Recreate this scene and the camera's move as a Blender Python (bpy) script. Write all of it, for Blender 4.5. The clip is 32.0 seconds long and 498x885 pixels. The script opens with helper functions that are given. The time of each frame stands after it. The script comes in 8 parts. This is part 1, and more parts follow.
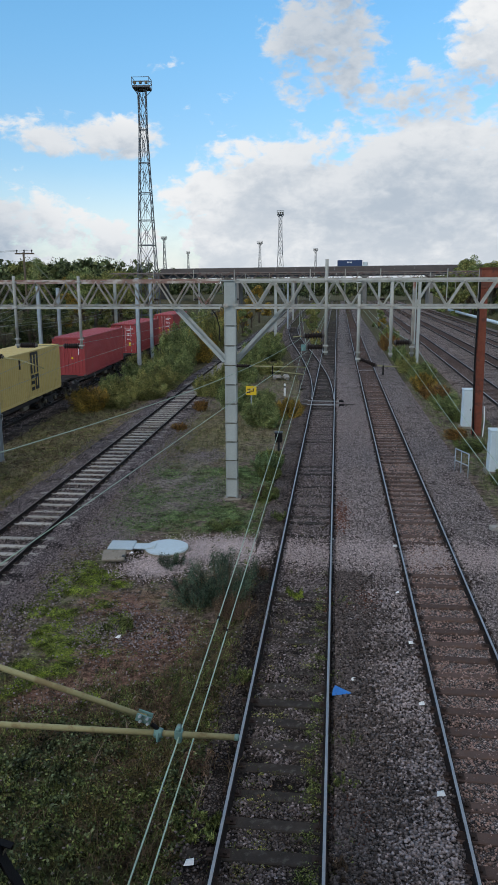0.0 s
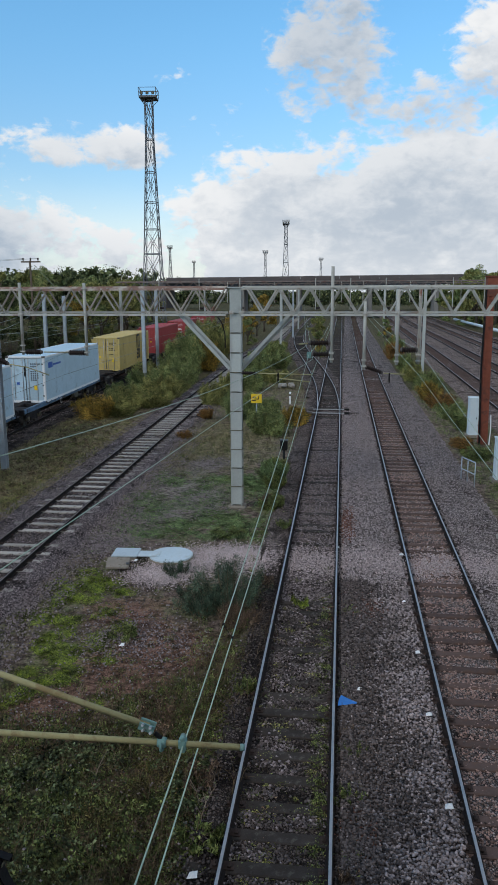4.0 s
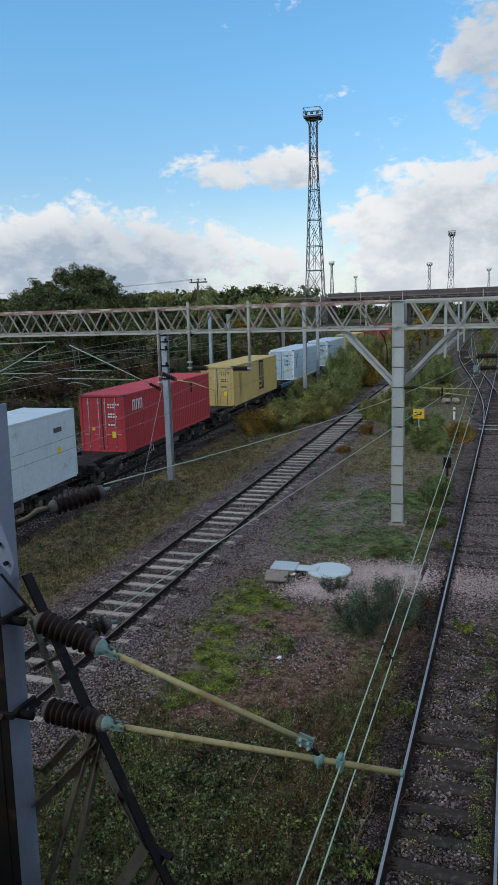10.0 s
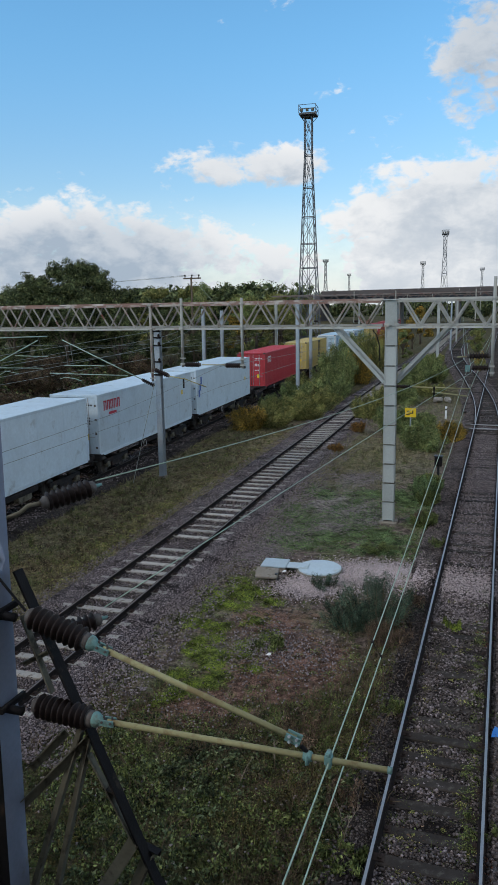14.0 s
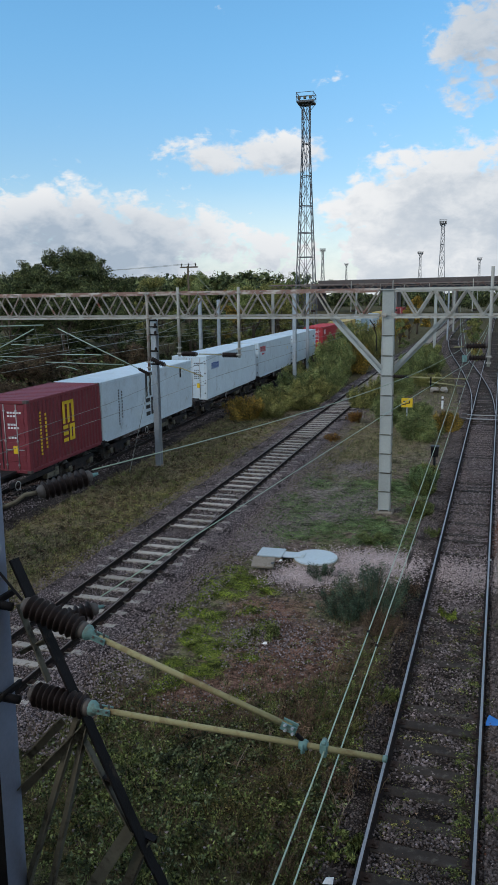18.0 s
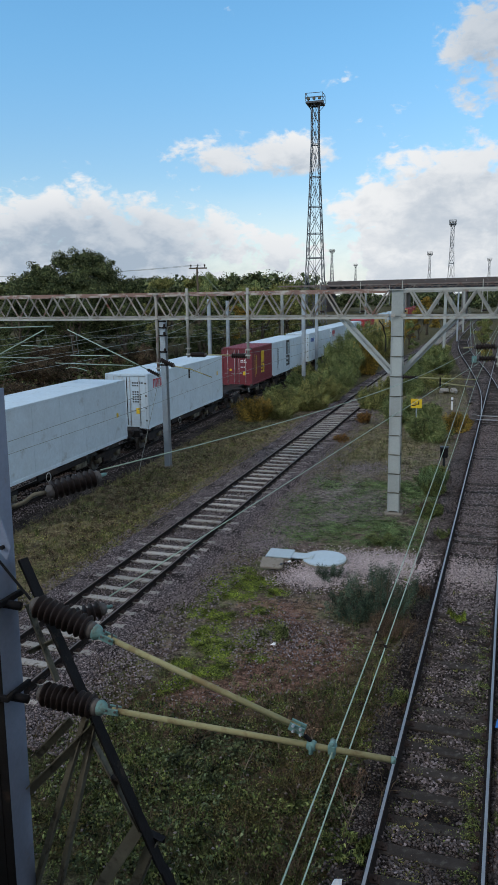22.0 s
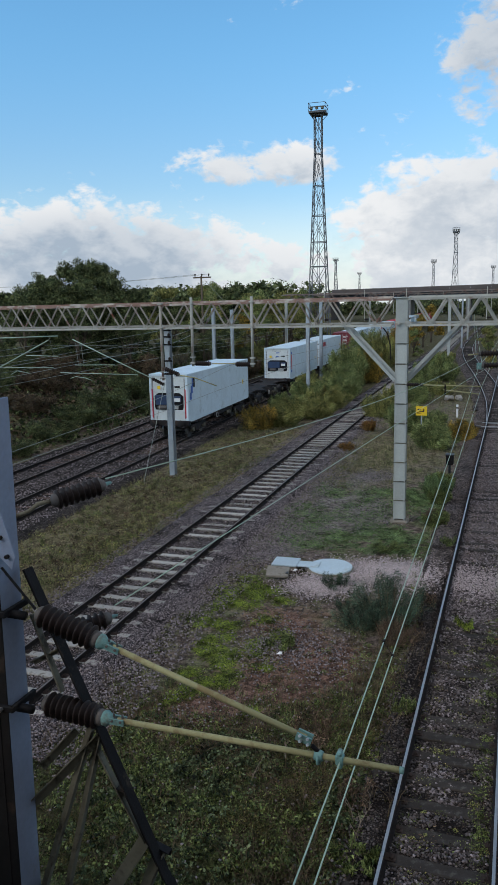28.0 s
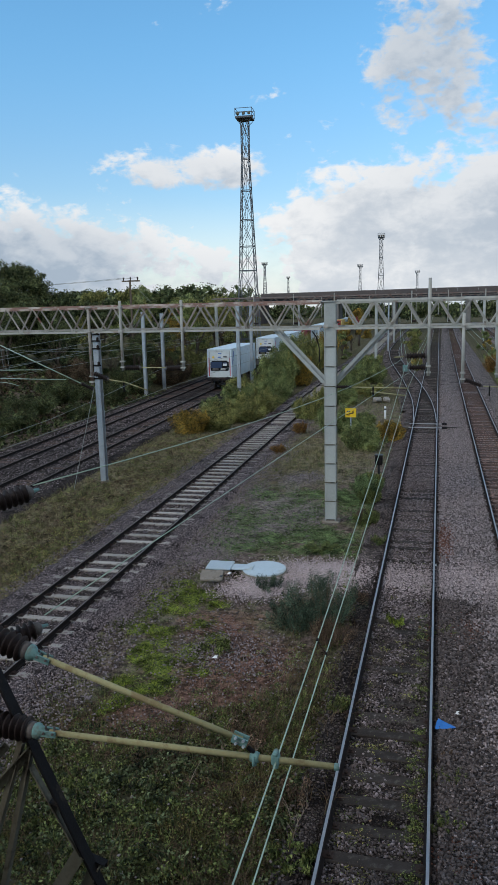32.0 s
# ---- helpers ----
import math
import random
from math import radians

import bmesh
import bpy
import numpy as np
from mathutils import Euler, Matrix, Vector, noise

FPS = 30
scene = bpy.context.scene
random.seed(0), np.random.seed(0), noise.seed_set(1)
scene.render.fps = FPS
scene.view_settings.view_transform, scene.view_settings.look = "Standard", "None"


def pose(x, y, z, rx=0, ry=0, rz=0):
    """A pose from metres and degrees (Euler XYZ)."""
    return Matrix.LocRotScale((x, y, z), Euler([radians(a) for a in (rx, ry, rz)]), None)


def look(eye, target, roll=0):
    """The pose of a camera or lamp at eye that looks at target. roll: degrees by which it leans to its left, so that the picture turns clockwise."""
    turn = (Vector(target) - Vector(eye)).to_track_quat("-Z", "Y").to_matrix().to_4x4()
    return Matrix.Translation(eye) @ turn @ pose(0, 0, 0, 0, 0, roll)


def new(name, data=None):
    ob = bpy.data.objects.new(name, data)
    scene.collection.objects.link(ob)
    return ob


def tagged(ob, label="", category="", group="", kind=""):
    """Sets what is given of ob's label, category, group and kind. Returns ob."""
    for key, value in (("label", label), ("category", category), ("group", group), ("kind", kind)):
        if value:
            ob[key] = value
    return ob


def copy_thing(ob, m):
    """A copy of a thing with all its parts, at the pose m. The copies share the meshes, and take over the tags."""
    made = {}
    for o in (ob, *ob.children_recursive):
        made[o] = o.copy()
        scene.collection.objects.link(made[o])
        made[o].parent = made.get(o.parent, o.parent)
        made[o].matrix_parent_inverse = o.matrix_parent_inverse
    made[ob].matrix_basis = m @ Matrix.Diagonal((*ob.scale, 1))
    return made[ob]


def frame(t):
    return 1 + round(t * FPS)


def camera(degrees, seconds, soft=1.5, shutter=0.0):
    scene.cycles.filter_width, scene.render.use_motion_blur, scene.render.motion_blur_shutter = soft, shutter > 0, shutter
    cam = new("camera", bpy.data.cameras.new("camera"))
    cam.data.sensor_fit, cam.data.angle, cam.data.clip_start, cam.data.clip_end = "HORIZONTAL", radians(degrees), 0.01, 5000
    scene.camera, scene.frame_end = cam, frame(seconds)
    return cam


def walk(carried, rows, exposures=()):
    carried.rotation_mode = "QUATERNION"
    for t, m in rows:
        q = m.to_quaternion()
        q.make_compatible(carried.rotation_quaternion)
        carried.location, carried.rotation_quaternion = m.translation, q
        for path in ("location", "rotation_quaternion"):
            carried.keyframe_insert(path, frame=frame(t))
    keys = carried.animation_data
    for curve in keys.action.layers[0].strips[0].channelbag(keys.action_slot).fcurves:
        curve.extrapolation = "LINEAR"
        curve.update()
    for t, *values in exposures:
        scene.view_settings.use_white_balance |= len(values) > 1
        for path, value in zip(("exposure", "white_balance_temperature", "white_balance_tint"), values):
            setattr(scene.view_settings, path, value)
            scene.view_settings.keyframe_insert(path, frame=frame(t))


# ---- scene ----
cam = camera(37.3, 32.0, 1.0)
PATH = [
    (0, (0.045, -0.072, 7.964), (-0.184, 1.869, 7.54), -0.3),
    (0.5, (0.044, -0.071, 7.964), (-0.184, 1.871, 7.544), -0.2),
    (1, (0.047, -0.077, 7.963), (-0.18, 1.865, 7.544), -0.3),
    (1.5, (0.043, -0.072, 7.961), (-0.184, 1.871, 7.544), -0.2),
    (2, (0.039, -0.059, 7.953), (-0.188, 1.884, 7.537), -0.2),
    (2.5, (0.038, -0.045, 7.938), (-0.189, 1.899, 7.526), -0.2),
    (4.5, (0.012, 0.062, 7.871), (-0.252, 2.004, 7.474), -0.2),
    (5, (0.007, 0.081, 7.856), (-0.346, 2.01, 7.465), -0.6),
    (5.5, (0.0, 0.087, 7.85), (-0.487, 1.989, 7.468), -1.2),
    (6, (-0.001, 0.094, 7.847), (-0.511, 1.991, 7.471), -1.3),
    (6.5, (-0.008, 0.097, 7.84), (-0.547, 1.987, 7.469), -1.4),
    (7, (-0.006, 0.097, 7.842), (-0.581, 1.978, 7.477), -1.6),
    (7.5, (-0.001, 0.083, 7.854), (-0.61, 1.954, 7.496), -1.7),
    (8, (-0.003, 0.07, 7.865), (-0.639, 1.933, 7.513), -1.8),
    (8.5, (-0.003, 0.056, 7.872), (-0.656, 1.914, 7.523), -1.7),
    (9, (-0.004, 0.054, 7.875), (-0.658, 1.91, 7.522), -1.8),
    (9.5, (-0.003, 0.055, 7.875), (-0.661, 1.91, 7.519), -1.8),
    (10, (-0.007, 0.052, 7.875), (-0.668, 1.906, 7.522), -1.7),
    (10.5, (-0.002, 0.055, 7.873), (-0.663, 1.91, 7.52), -1.7),
    (11, (-0.003, 0.056, 7.873), (-0.664, 1.911, 7.522), -1.7),
    (11.5, (-0.006, 0.052, 7.875), (-0.665, 1.907, 7.524), -1.5),
    (12, (-0.006, 0.049, 7.876), (-0.662, 1.906, 7.527), -1.4),
    (12.5, (-0.007, 0.045, 7.881), (-0.66, 1.903, 7.531), -1.3),
    (13, (-0.002, 0.044, 7.884), (-0.65, 1.903, 7.534), -1.2),
    (13.5, (-0.002, 0.039, 7.887), (-0.647, 1.898, 7.531), -1.1),
    (14, (-0.001, 0.035, 7.888), (-0.641, 1.894, 7.526), -1.0),
    (14.5, (-0.001, 0.039, 7.887), (-0.637, 1.899, 7.518), -1.0),
    (16.5, (0.0, 0.034, 7.888), (-0.623, 1.894, 7.499), -0.7),
    (17, (-0.003, 0.036, 7.887), (-0.625, 1.897, 7.497), -0.8),
    (17.5, (-0.004, 0.038, 7.884), (-0.627, 1.898, 7.495), -0.8),
    (18, (-0.005, 0.041, 7.888), (-0.635, 1.899, 7.498), -0.8),
    (18.5, (-0.001, 0.039, 7.887), (-0.634, 1.897, 7.499), -0.9),
    (19, (-0.003, 0.041, 7.887), (-0.639, 1.897, 7.5), -0.9),
    (19.5, (-0.003, 0.046, 7.882), (-0.644, 1.901, 7.497), -0.9),
    (20, (-0.005, 0.056, 7.872), (-0.654, 1.908, 7.487), -0.9),
    (20.5, (-0.006, 0.059, 7.871), (-0.659, 1.91, 7.487), -0.9),
    (21, (-0.002, 0.054, 7.875), (-0.656, 1.905, 7.491), -1.0),
    (21.5, (0.0, 0.05, 7.881), (-0.653, 1.9, 7.495), -0.9),
    (22, (-0.001, 0.046, 7.881), (-0.654, 1.896, 7.494), -0.9),
    (22.5, (-0.003, 0.042, 7.883), (-0.656, 1.892, 7.491), -0.9),
    (23, (-0.001, 0.044, 7.883), (-0.652, 1.894, 7.49), -0.9),
    (23.5, (-0.007, 0.045, 7.883), (-0.657, 1.896, 7.49), -0.8),
    (24, (-0.006, 0.045, 7.88), (-0.654, 1.896, 7.49), -0.9),
    (24.5, (-0.003, 0.041, 7.885), (-0.649, 1.894, 7.497), -0.9),
    (26.5, (-0.002, 0.054, 7.877), (-0.638, 1.913, 7.502), -0.8),
    (27, (-0.002, 0.059, 7.872), (-0.643, 1.917, 7.501), -1.0),
    (27.5, (-0.007, 0.059, 7.871), (-0.662, 1.912, 7.503), -1.2),
    (28, (-0.006, 0.065, 7.87), (-0.673, 1.915, 7.506), -1.3),
    (28.5, (-0.003, 0.058, 7.871), (-0.667, 1.91, 7.511), -1.3),
    (29, (0.003, 0.049, 7.877), (-0.604, 1.921, 7.517), -1.2),
    (29.5, (0.003, 0.047, 7.878), (-0.549, 1.935, 7.516), -1.1),
    (30, (0.001, 0.053, 7.875), (-0.53, 1.946, 7.514), -1.1),
    (30.5, (0.006, 0.056, 7.873), (-0.518, 1.952, 7.512), -1.3),
    (31, (0.007, 0.059, 7.871), (-0.504, 1.959, 7.511), -1.3),
    (31.5, (0.003, 0.064, 7.864), (-0.499, 1.967, 7.506), -1.3),
    (32, (0.003, 0.07, 7.861), (-0.489, 1.975, 7.503), -1.3),
]
walk(cam, [(t, look(e, g, r)) for t, e, g, r in PATH])

# ---- world, sun ----
SUN_EL, SUN_AZ = 34.0, -140.0          # degrees; azimuth clockwise from +y


def build_world():
    w = bpy.data.worlds.new("sky")
    scene.world = w
    w.use_nodes = True
    nt = w.node_tree
    nt.nodes.clear()
    N, L = nt.nodes.new, nt.links.new

    def math_node(op, a, b=None, c=None, clamp=False):
        n = N("ShaderNodeMath")
        n.operation, n.use_clamp = op, clamp
        for i, q in enumerate((a, b, c)):
            if q is None:
                continue
            if isinstance(q, (int, float)):
                n.inputs[i].default_value = q
            else:
                L(q, n.inputs[i])
        return n.outputs[0]

    tc = N("ShaderNodeTexCoord")
    sep = N("ShaderNodeSeparateXYZ")
    L(tc.outputs["Generated"], sep.inputs[0])
    deg = 180 / math.pi
    az = math_node("MULTIPLY", math_node("ARCTAN2", sep.outputs[0], sep.outputs[1]), deg)
    el = math_node("MULTIPLY", math_node("ARCSINE", sep.outputs[2]), deg)
    def noise(el_in, scale, detail, rough, off=0.0, dist=0.0):
        # cloud coordinates: azimuth and elevation, stretched sideways
        co = N("ShaderNodeCombineXYZ")
        L(math_node("MULTIPLY", az, 0.10), co.inputs[0])
        L(math_node("MULTIPLY", el_in, 0.16), co.inputs[1])
        n = N("ShaderNodeTexNoise")
        n.inputs["Scale"].default_value, n.inputs["Detail"].default_value = scale, detail
        n.inputs["Roughness"].default_value, n.inputs["Distortion"].default_value = rough, dist
        m = N("ShaderNodeMapping")
        m.inputs["Location"].default_value = (off, off * 0.7, off * 0.3)
        L(co.outputs[0], m.inputs[0])
        L(m.outputs[0], n.inputs["Vector"])
        return n.outputs["Fac"]

    def blob(el_in, a, e, sa, se, weight):
        u = math_node("DIVIDE", math_node("SUBTRACT", az, a), sa)
        v = math_node("DIVIDE", math_node("SUBTRACT", el_in, e), se)
        r2 = math_node("ADD", math_node("MULTIPLY", u, u), math_node("MULTIPLY", v, v))
        return math_node("MULTIPLY", math_node("EXPONENT", math_node("MULTIPLY", math_node("MULTIPLY", r2, r2), -1)), weight)

    def total(items):
        s = items[0]
        for i in items[1:]:
            s = math_node("MAXIMUM", s, i)
        return s

    def density(el_in, detail):
        cover = total([blob(el_in, *b) for b in CLOUDS])
        puffs = noise(el_in, 3.0, detail, 0.58, 3.1, 0.25)
        curls = noise(el_in, 8.5, detail, 0.55, 5.7, 0.4)
        return math_node("ADD", math_node("ADD", cover, math_node("MULTIPLY", math_node("SUBTRACT", puffs, 0.5), 1.9)), math_node("MULTIPLY", math_node("SUBTRACT", curls, 0.5), 1.1))

    def ramped(q, lo, hi):
        r = N("ShaderNodeMapRange")
        r.interpolation_type = "SMOOTHSTEP"
        r.inputs["From Min"].default_value, r.inputs["From Max"].default_value = lo, hi
        L(q, r.inputs["Value"])
        return r

    dens = density(el, 12)
    ramp = ramped(dens, 0.38, 0.84)
    # shaded where more cloud stands above
    above = density(math_node("ADD", el, 1.5), 5)
    body = ramped(math_node("ADD", above, math_node("MULTIPLY", math_node("SUBTRACT", noise(el, 2.4, 8, 0.55, 9.4), 0.5), 1.6)), 0.35, 1.7)
    grey = math_node("ADD", total([blob(el, *b) for b in GREYS]), math_node("MULTIPLY", body.outputs[0], 0.55), None, True)
    shade = N("ShaderNodeMix")
    shade.data_type = "RGBA"
    shade.inputs["A"].default_value = (0.95, 0.965, 0.98, 1)
    shade.inputs["B"].default_value = (0.42, 0.51, 0.62, 1)
    L(grey, shade.inputs["Factor"])
    # haze near the horizon
    haze = N("ShaderNodeMapRange")
    haze.interpolation_type = "SMOOTHSTEP"
    for k, q in (("From Min", 9.0), ("From Max", -1.0), ("To Min", 0.0), ("To Max", 0.86)):
        haze.inputs[k].default_value = q
    L(el, haze.inputs["Value"])
    sky = N("ShaderNodeTexSky")
    sky.sky_type, sky.sun_disc = "NISHITA", False
    sky.sun_elevation, sky.sun_rotation = radians(SUN_EL), radians(SUN_AZ)
    sky.dust_density, sky.ozone_density, sky.air_density = 0.3, 1.6, 1.0
    bg_sky, bg_cloud = N("ShaderNodeBackground"), N("ShaderNodeBackground")
    bg_sky.inputs[1].default_value = SKY_STRENGTH
    tint = N("ShaderNodeMix")
    tint.data_type, tint.blend_type = "RGBA", "MULTIPLY"
    tint.inputs["Factor"].default_value = 1.0
    low = N("ShaderNodeMix")
    low.data_type = "RGBA"
    low.inputs["A"].default_value, low.inputs["B"].default_value = SKY_TINT, SKY_TINT_LOW
    L(ramped(math_node("MULTIPLY", el, -1), -21, -4).outputs[0], low.inputs["Factor"])
    L(low.outputs["Result"], tint.inputs["B"])
    L(sky.outputs[0], tint.inputs["A"])
    L(tint.outputs["Result"], bg_sky.inputs[0])
    bg_cloud.inputs[1].default_value = CLOUD_STRENGTH
    L(shade.outputs["Result"], bg_cloud.inputs[0])
    mix, out = N("ShaderNodeMixShader"), N("ShaderNodeOutputWorld")
    L(math_node("MAXIMUM", ramp.outputs[0], haze.outputs[0]), mix.inputs[0])
    L(bg_sky.outputs[0], mix.inputs[1])
    L(bg_cloud.outputs[0], mix.inputs[2])
    L(mix.outputs[0], out.inputs[0])


SKY_STRENGTH, CLOUD_STRENGTH = 0.186, 0.93
SKY_TINT = (0.62, 1.0, 1.10, 1)
SKY_TINT_LOW = (0.66, 0.75, 0.81, 1)
# cloud masses: azimuth, elevation, their spreads in degrees, weight
CLOUDS = [(-4, 4.0, 9.5, 6.8, 1.2), (8, 4.5, 13, 8.0, 1.25), (-1.2, 17.0, 4.8, 5.2, 0.85), (5, 13.0, 5, 2.0, 0.7), (11, 16.5, 4.6, 4.2, 1.0),
          (-18.6, 10.2, 7.4, 1.8, 0.84), (-32, 3.4, 8.5, 5.0, 1.15), (-19, 2.6, 8, 3.2, 0.75), (-38.5, 15.4, 2.4, 2.0, 0.66), (-11.6, 14.6, 2.2, 1.2, 0.25), (-24, 3.4, 7, 3.4, 0.95),
          # the wide overhead cover, out of view, is added to whiten the ambient light
          (30, 9, 16, 9, 1.0), (-70, 10, 25, 10, 0.8), (150, 30, 90, 35, 0.9), (60, 45, 60, 20, 0.6), (0, 78, 400, 40, 0.75)]
GREYS = [(-1, 16.5, 5.5, 5.5, 0.62), (6, 12.6, 7, 2.2, 0.45), (6, 7, 14, 4.5, 0.28), (-31, 3.6, 10, 3.4, 0.60), (-18.5, 9.6, 8, 1.6, 0.28), (-20, 2, 9, 2.5, 0.2)]
build_world()

sun = new("sun", bpy.data.lights.new("sun", "SUN"))
sun.data.energy, sun.data.angle, sun.data.color = 1.25, radians(12), (1.0, 0.90, 0.78)
_a, _e = radians(SUN_AZ), radians(SUN_EL)
sun.matrix_world = look((80 * math.sin(_a) * math.cos(_e), 80 * math.cos(_a) * math.cos(_e), 80 * math.sin(_e)), (0, 0, 0))


# ---- materials ----
MATS = {}


def mat(name, col, rough=0.7, metal=0.0, var=0.18, scale=5.0, stain=None, bump=0.25, bscale=60.0, rand=0.08, island=0.0, spec=None):
    """Noise-varied surface: grain, an optional stain (colour, amount, scale), fine relief."""
    if name in MATS:
        return MATS[name]
    m = bpy.data.materials.new(name)
    MATS[name] = m
    m.use_nodes = True
    nt = m.node_tree
    N, L = nt.nodes.new, nt.links.new
    bsdf = nt.nodes["Principled BSDF"]
    tc = N("ShaderNodeTexCoord")

    def noise(sc, detail=6, rgh=0.6):
        n = N("ShaderNodeTexNoise")
        n.inputs["Scale"].default_value, n.inputs["Detail"].default_value, n.inputs["Roughness"].default_value = sc, detail, rgh
        L(tc.outputs["Object"], n.inputs["Vector"])
        return n.outputs["Fac"]

    def mixc(fac, a, b):
        n = N("ShaderNodeMix")
        n.data_type = "RGBA"
        for sock, q in ((n.inputs["Factor"], fac), (n.inputs["A"], a), (n.inputs["B"], b)):
            if isinstance(q, tuple):
                sock.default_value = (*q, 1)
            elif isinstance(q, float):
                sock.default_value = q
            else:
                L(q, sock)
        return n.outputs["Result"]

    def stretch(fac, lo, hi):
        n = N("ShaderNodeMapRange")
        n.inputs["From Min"].default_value, n.inputs["From Max"].default_value = lo, hi
        L(fac, n.inputs["Value"])
        return n.outputs[0]

    dark, light = tuple(c * (1 - var) for c in col), tuple(min(0.95, c * (1 + var)) for c in col)
    c = mixc(stretch(noise(scale), 0.3, 0.7), dark, light)
    c = mixc(stretch(noise(scale * 9, 3), 0.25, 0.75), c, mixc(0.5, c, tuple(q * 0.72 for q in col)))
    if stain:
        scol, amount, sscale = stain
        f = stretch(noise(sscale, 8, 0.66), 0.72 - amount * 0.5, 0.80 - amount * 0.42)
        c = mixc(f, c, scol)
    if rand or island:
        hv = N("ShaderNodeHueSaturation")
        if island:
            src, amp = N("ShaderNodeNewGeometry").outputs["Random Per Island"], island
        else:
            src, amp = N("ShaderNodeObjectInfo").outputs["Random"], rand
        r = N("ShaderNodeMapRange")
        r.inputs["To Min"].default_value, r.inputs["To Max"].default_value = 1 - amp, 1 + amp
        L(src, r.inputs["Value"])
        L(r.outputs[0], hv.inputs["Value"])
        L(c, hv.inputs["Color"])
        c = hv.outputs[0]
    L(c, bsdf.inputs["Base Color"])
    bsdf.inputs["Roughness"].default_value, bsdf.inputs["Metallic"].default_value = rough, metal
    bsdf.inputs["Specular IOR Level"].default_value = spec if spec is not None else (0.4 if rough < 0.56 else 0.12)
    if bump:
        b = N("ShaderNodeBump")
        b.inputs["Strength"].default_value, b.inputs["Distance"].default_value = bump, 0.02
        L(noise(bscale, 4), b.inputs["Height"])
        L(b.outputs[0], bsdf.inputs["Normal"])
    return m


def leaf_mat(name, cols, rough=0.6, patch=2.4, deep=0.34):
    """Leaves whose colour runs over a few tones, leaf by leaf, in darker and lighter patches."""
    if name in MATS:
        return MATS[name]
    m = bpy.data.materials.new(name)
    MATS[name] = m
    m.use_nodes = True
    nt = m.node_tree
    bsdf = nt.nodes["Principled BSDF"]
    geo, ramp = nt.nodes.new("ShaderNodeNewGeometry"), nt.nodes.new("ShaderNodeValToRGB")
    e = ramp.color_ramp.elements
    while len(e) < len(cols):
        e.new(0.5)
    for i, c in enumerate(cols):
        e[i].position, e[i].color = i / max(1, len(cols) - 1), (*c, 1)
    nt.links.new(geo.outputs["Random Per Island"], ramp.inputs[0])
    tc, nz, span, mul = (nt.nodes.new("ShaderNode" + k) for k in ("TexCoord", "TexNoise", "MapRange", "Mix"))
    nz.inputs["Scale"].default_value, nz.inputs["Detail"].default_value, nz.inputs["Roughness"].default_value = patch, 5, 0.66
    for k, q in (("From Min", 0.38), ("From Max", 0.62), ("To Min", deep), ("To Max", 1.5)):
        span.inputs[k].default_value = q
    mul.data_type, mul.blend_type = "RGBA", "MULTIPLY"
    mul.inputs["Factor"].default_value = 1.0
    nt.links.new(tc.outputs["Object"], nz.inputs["Vector"])
    nt.links.new(nz.outputs["Fac"], span.inputs["Value"])
    nt.links.new(ramp.outputs[0], mul.inputs["A"])
    nt.links.new(span.outputs[0], mul.inputs["B"])
    nt.links.new(mul.outputs["Result"], bsdf.inputs["Base Color"])
    bsdf.inputs["Roughness"].default_value, bsdf.inputs["Specular IOR Level"].default_value = rough, 0.10
    return m


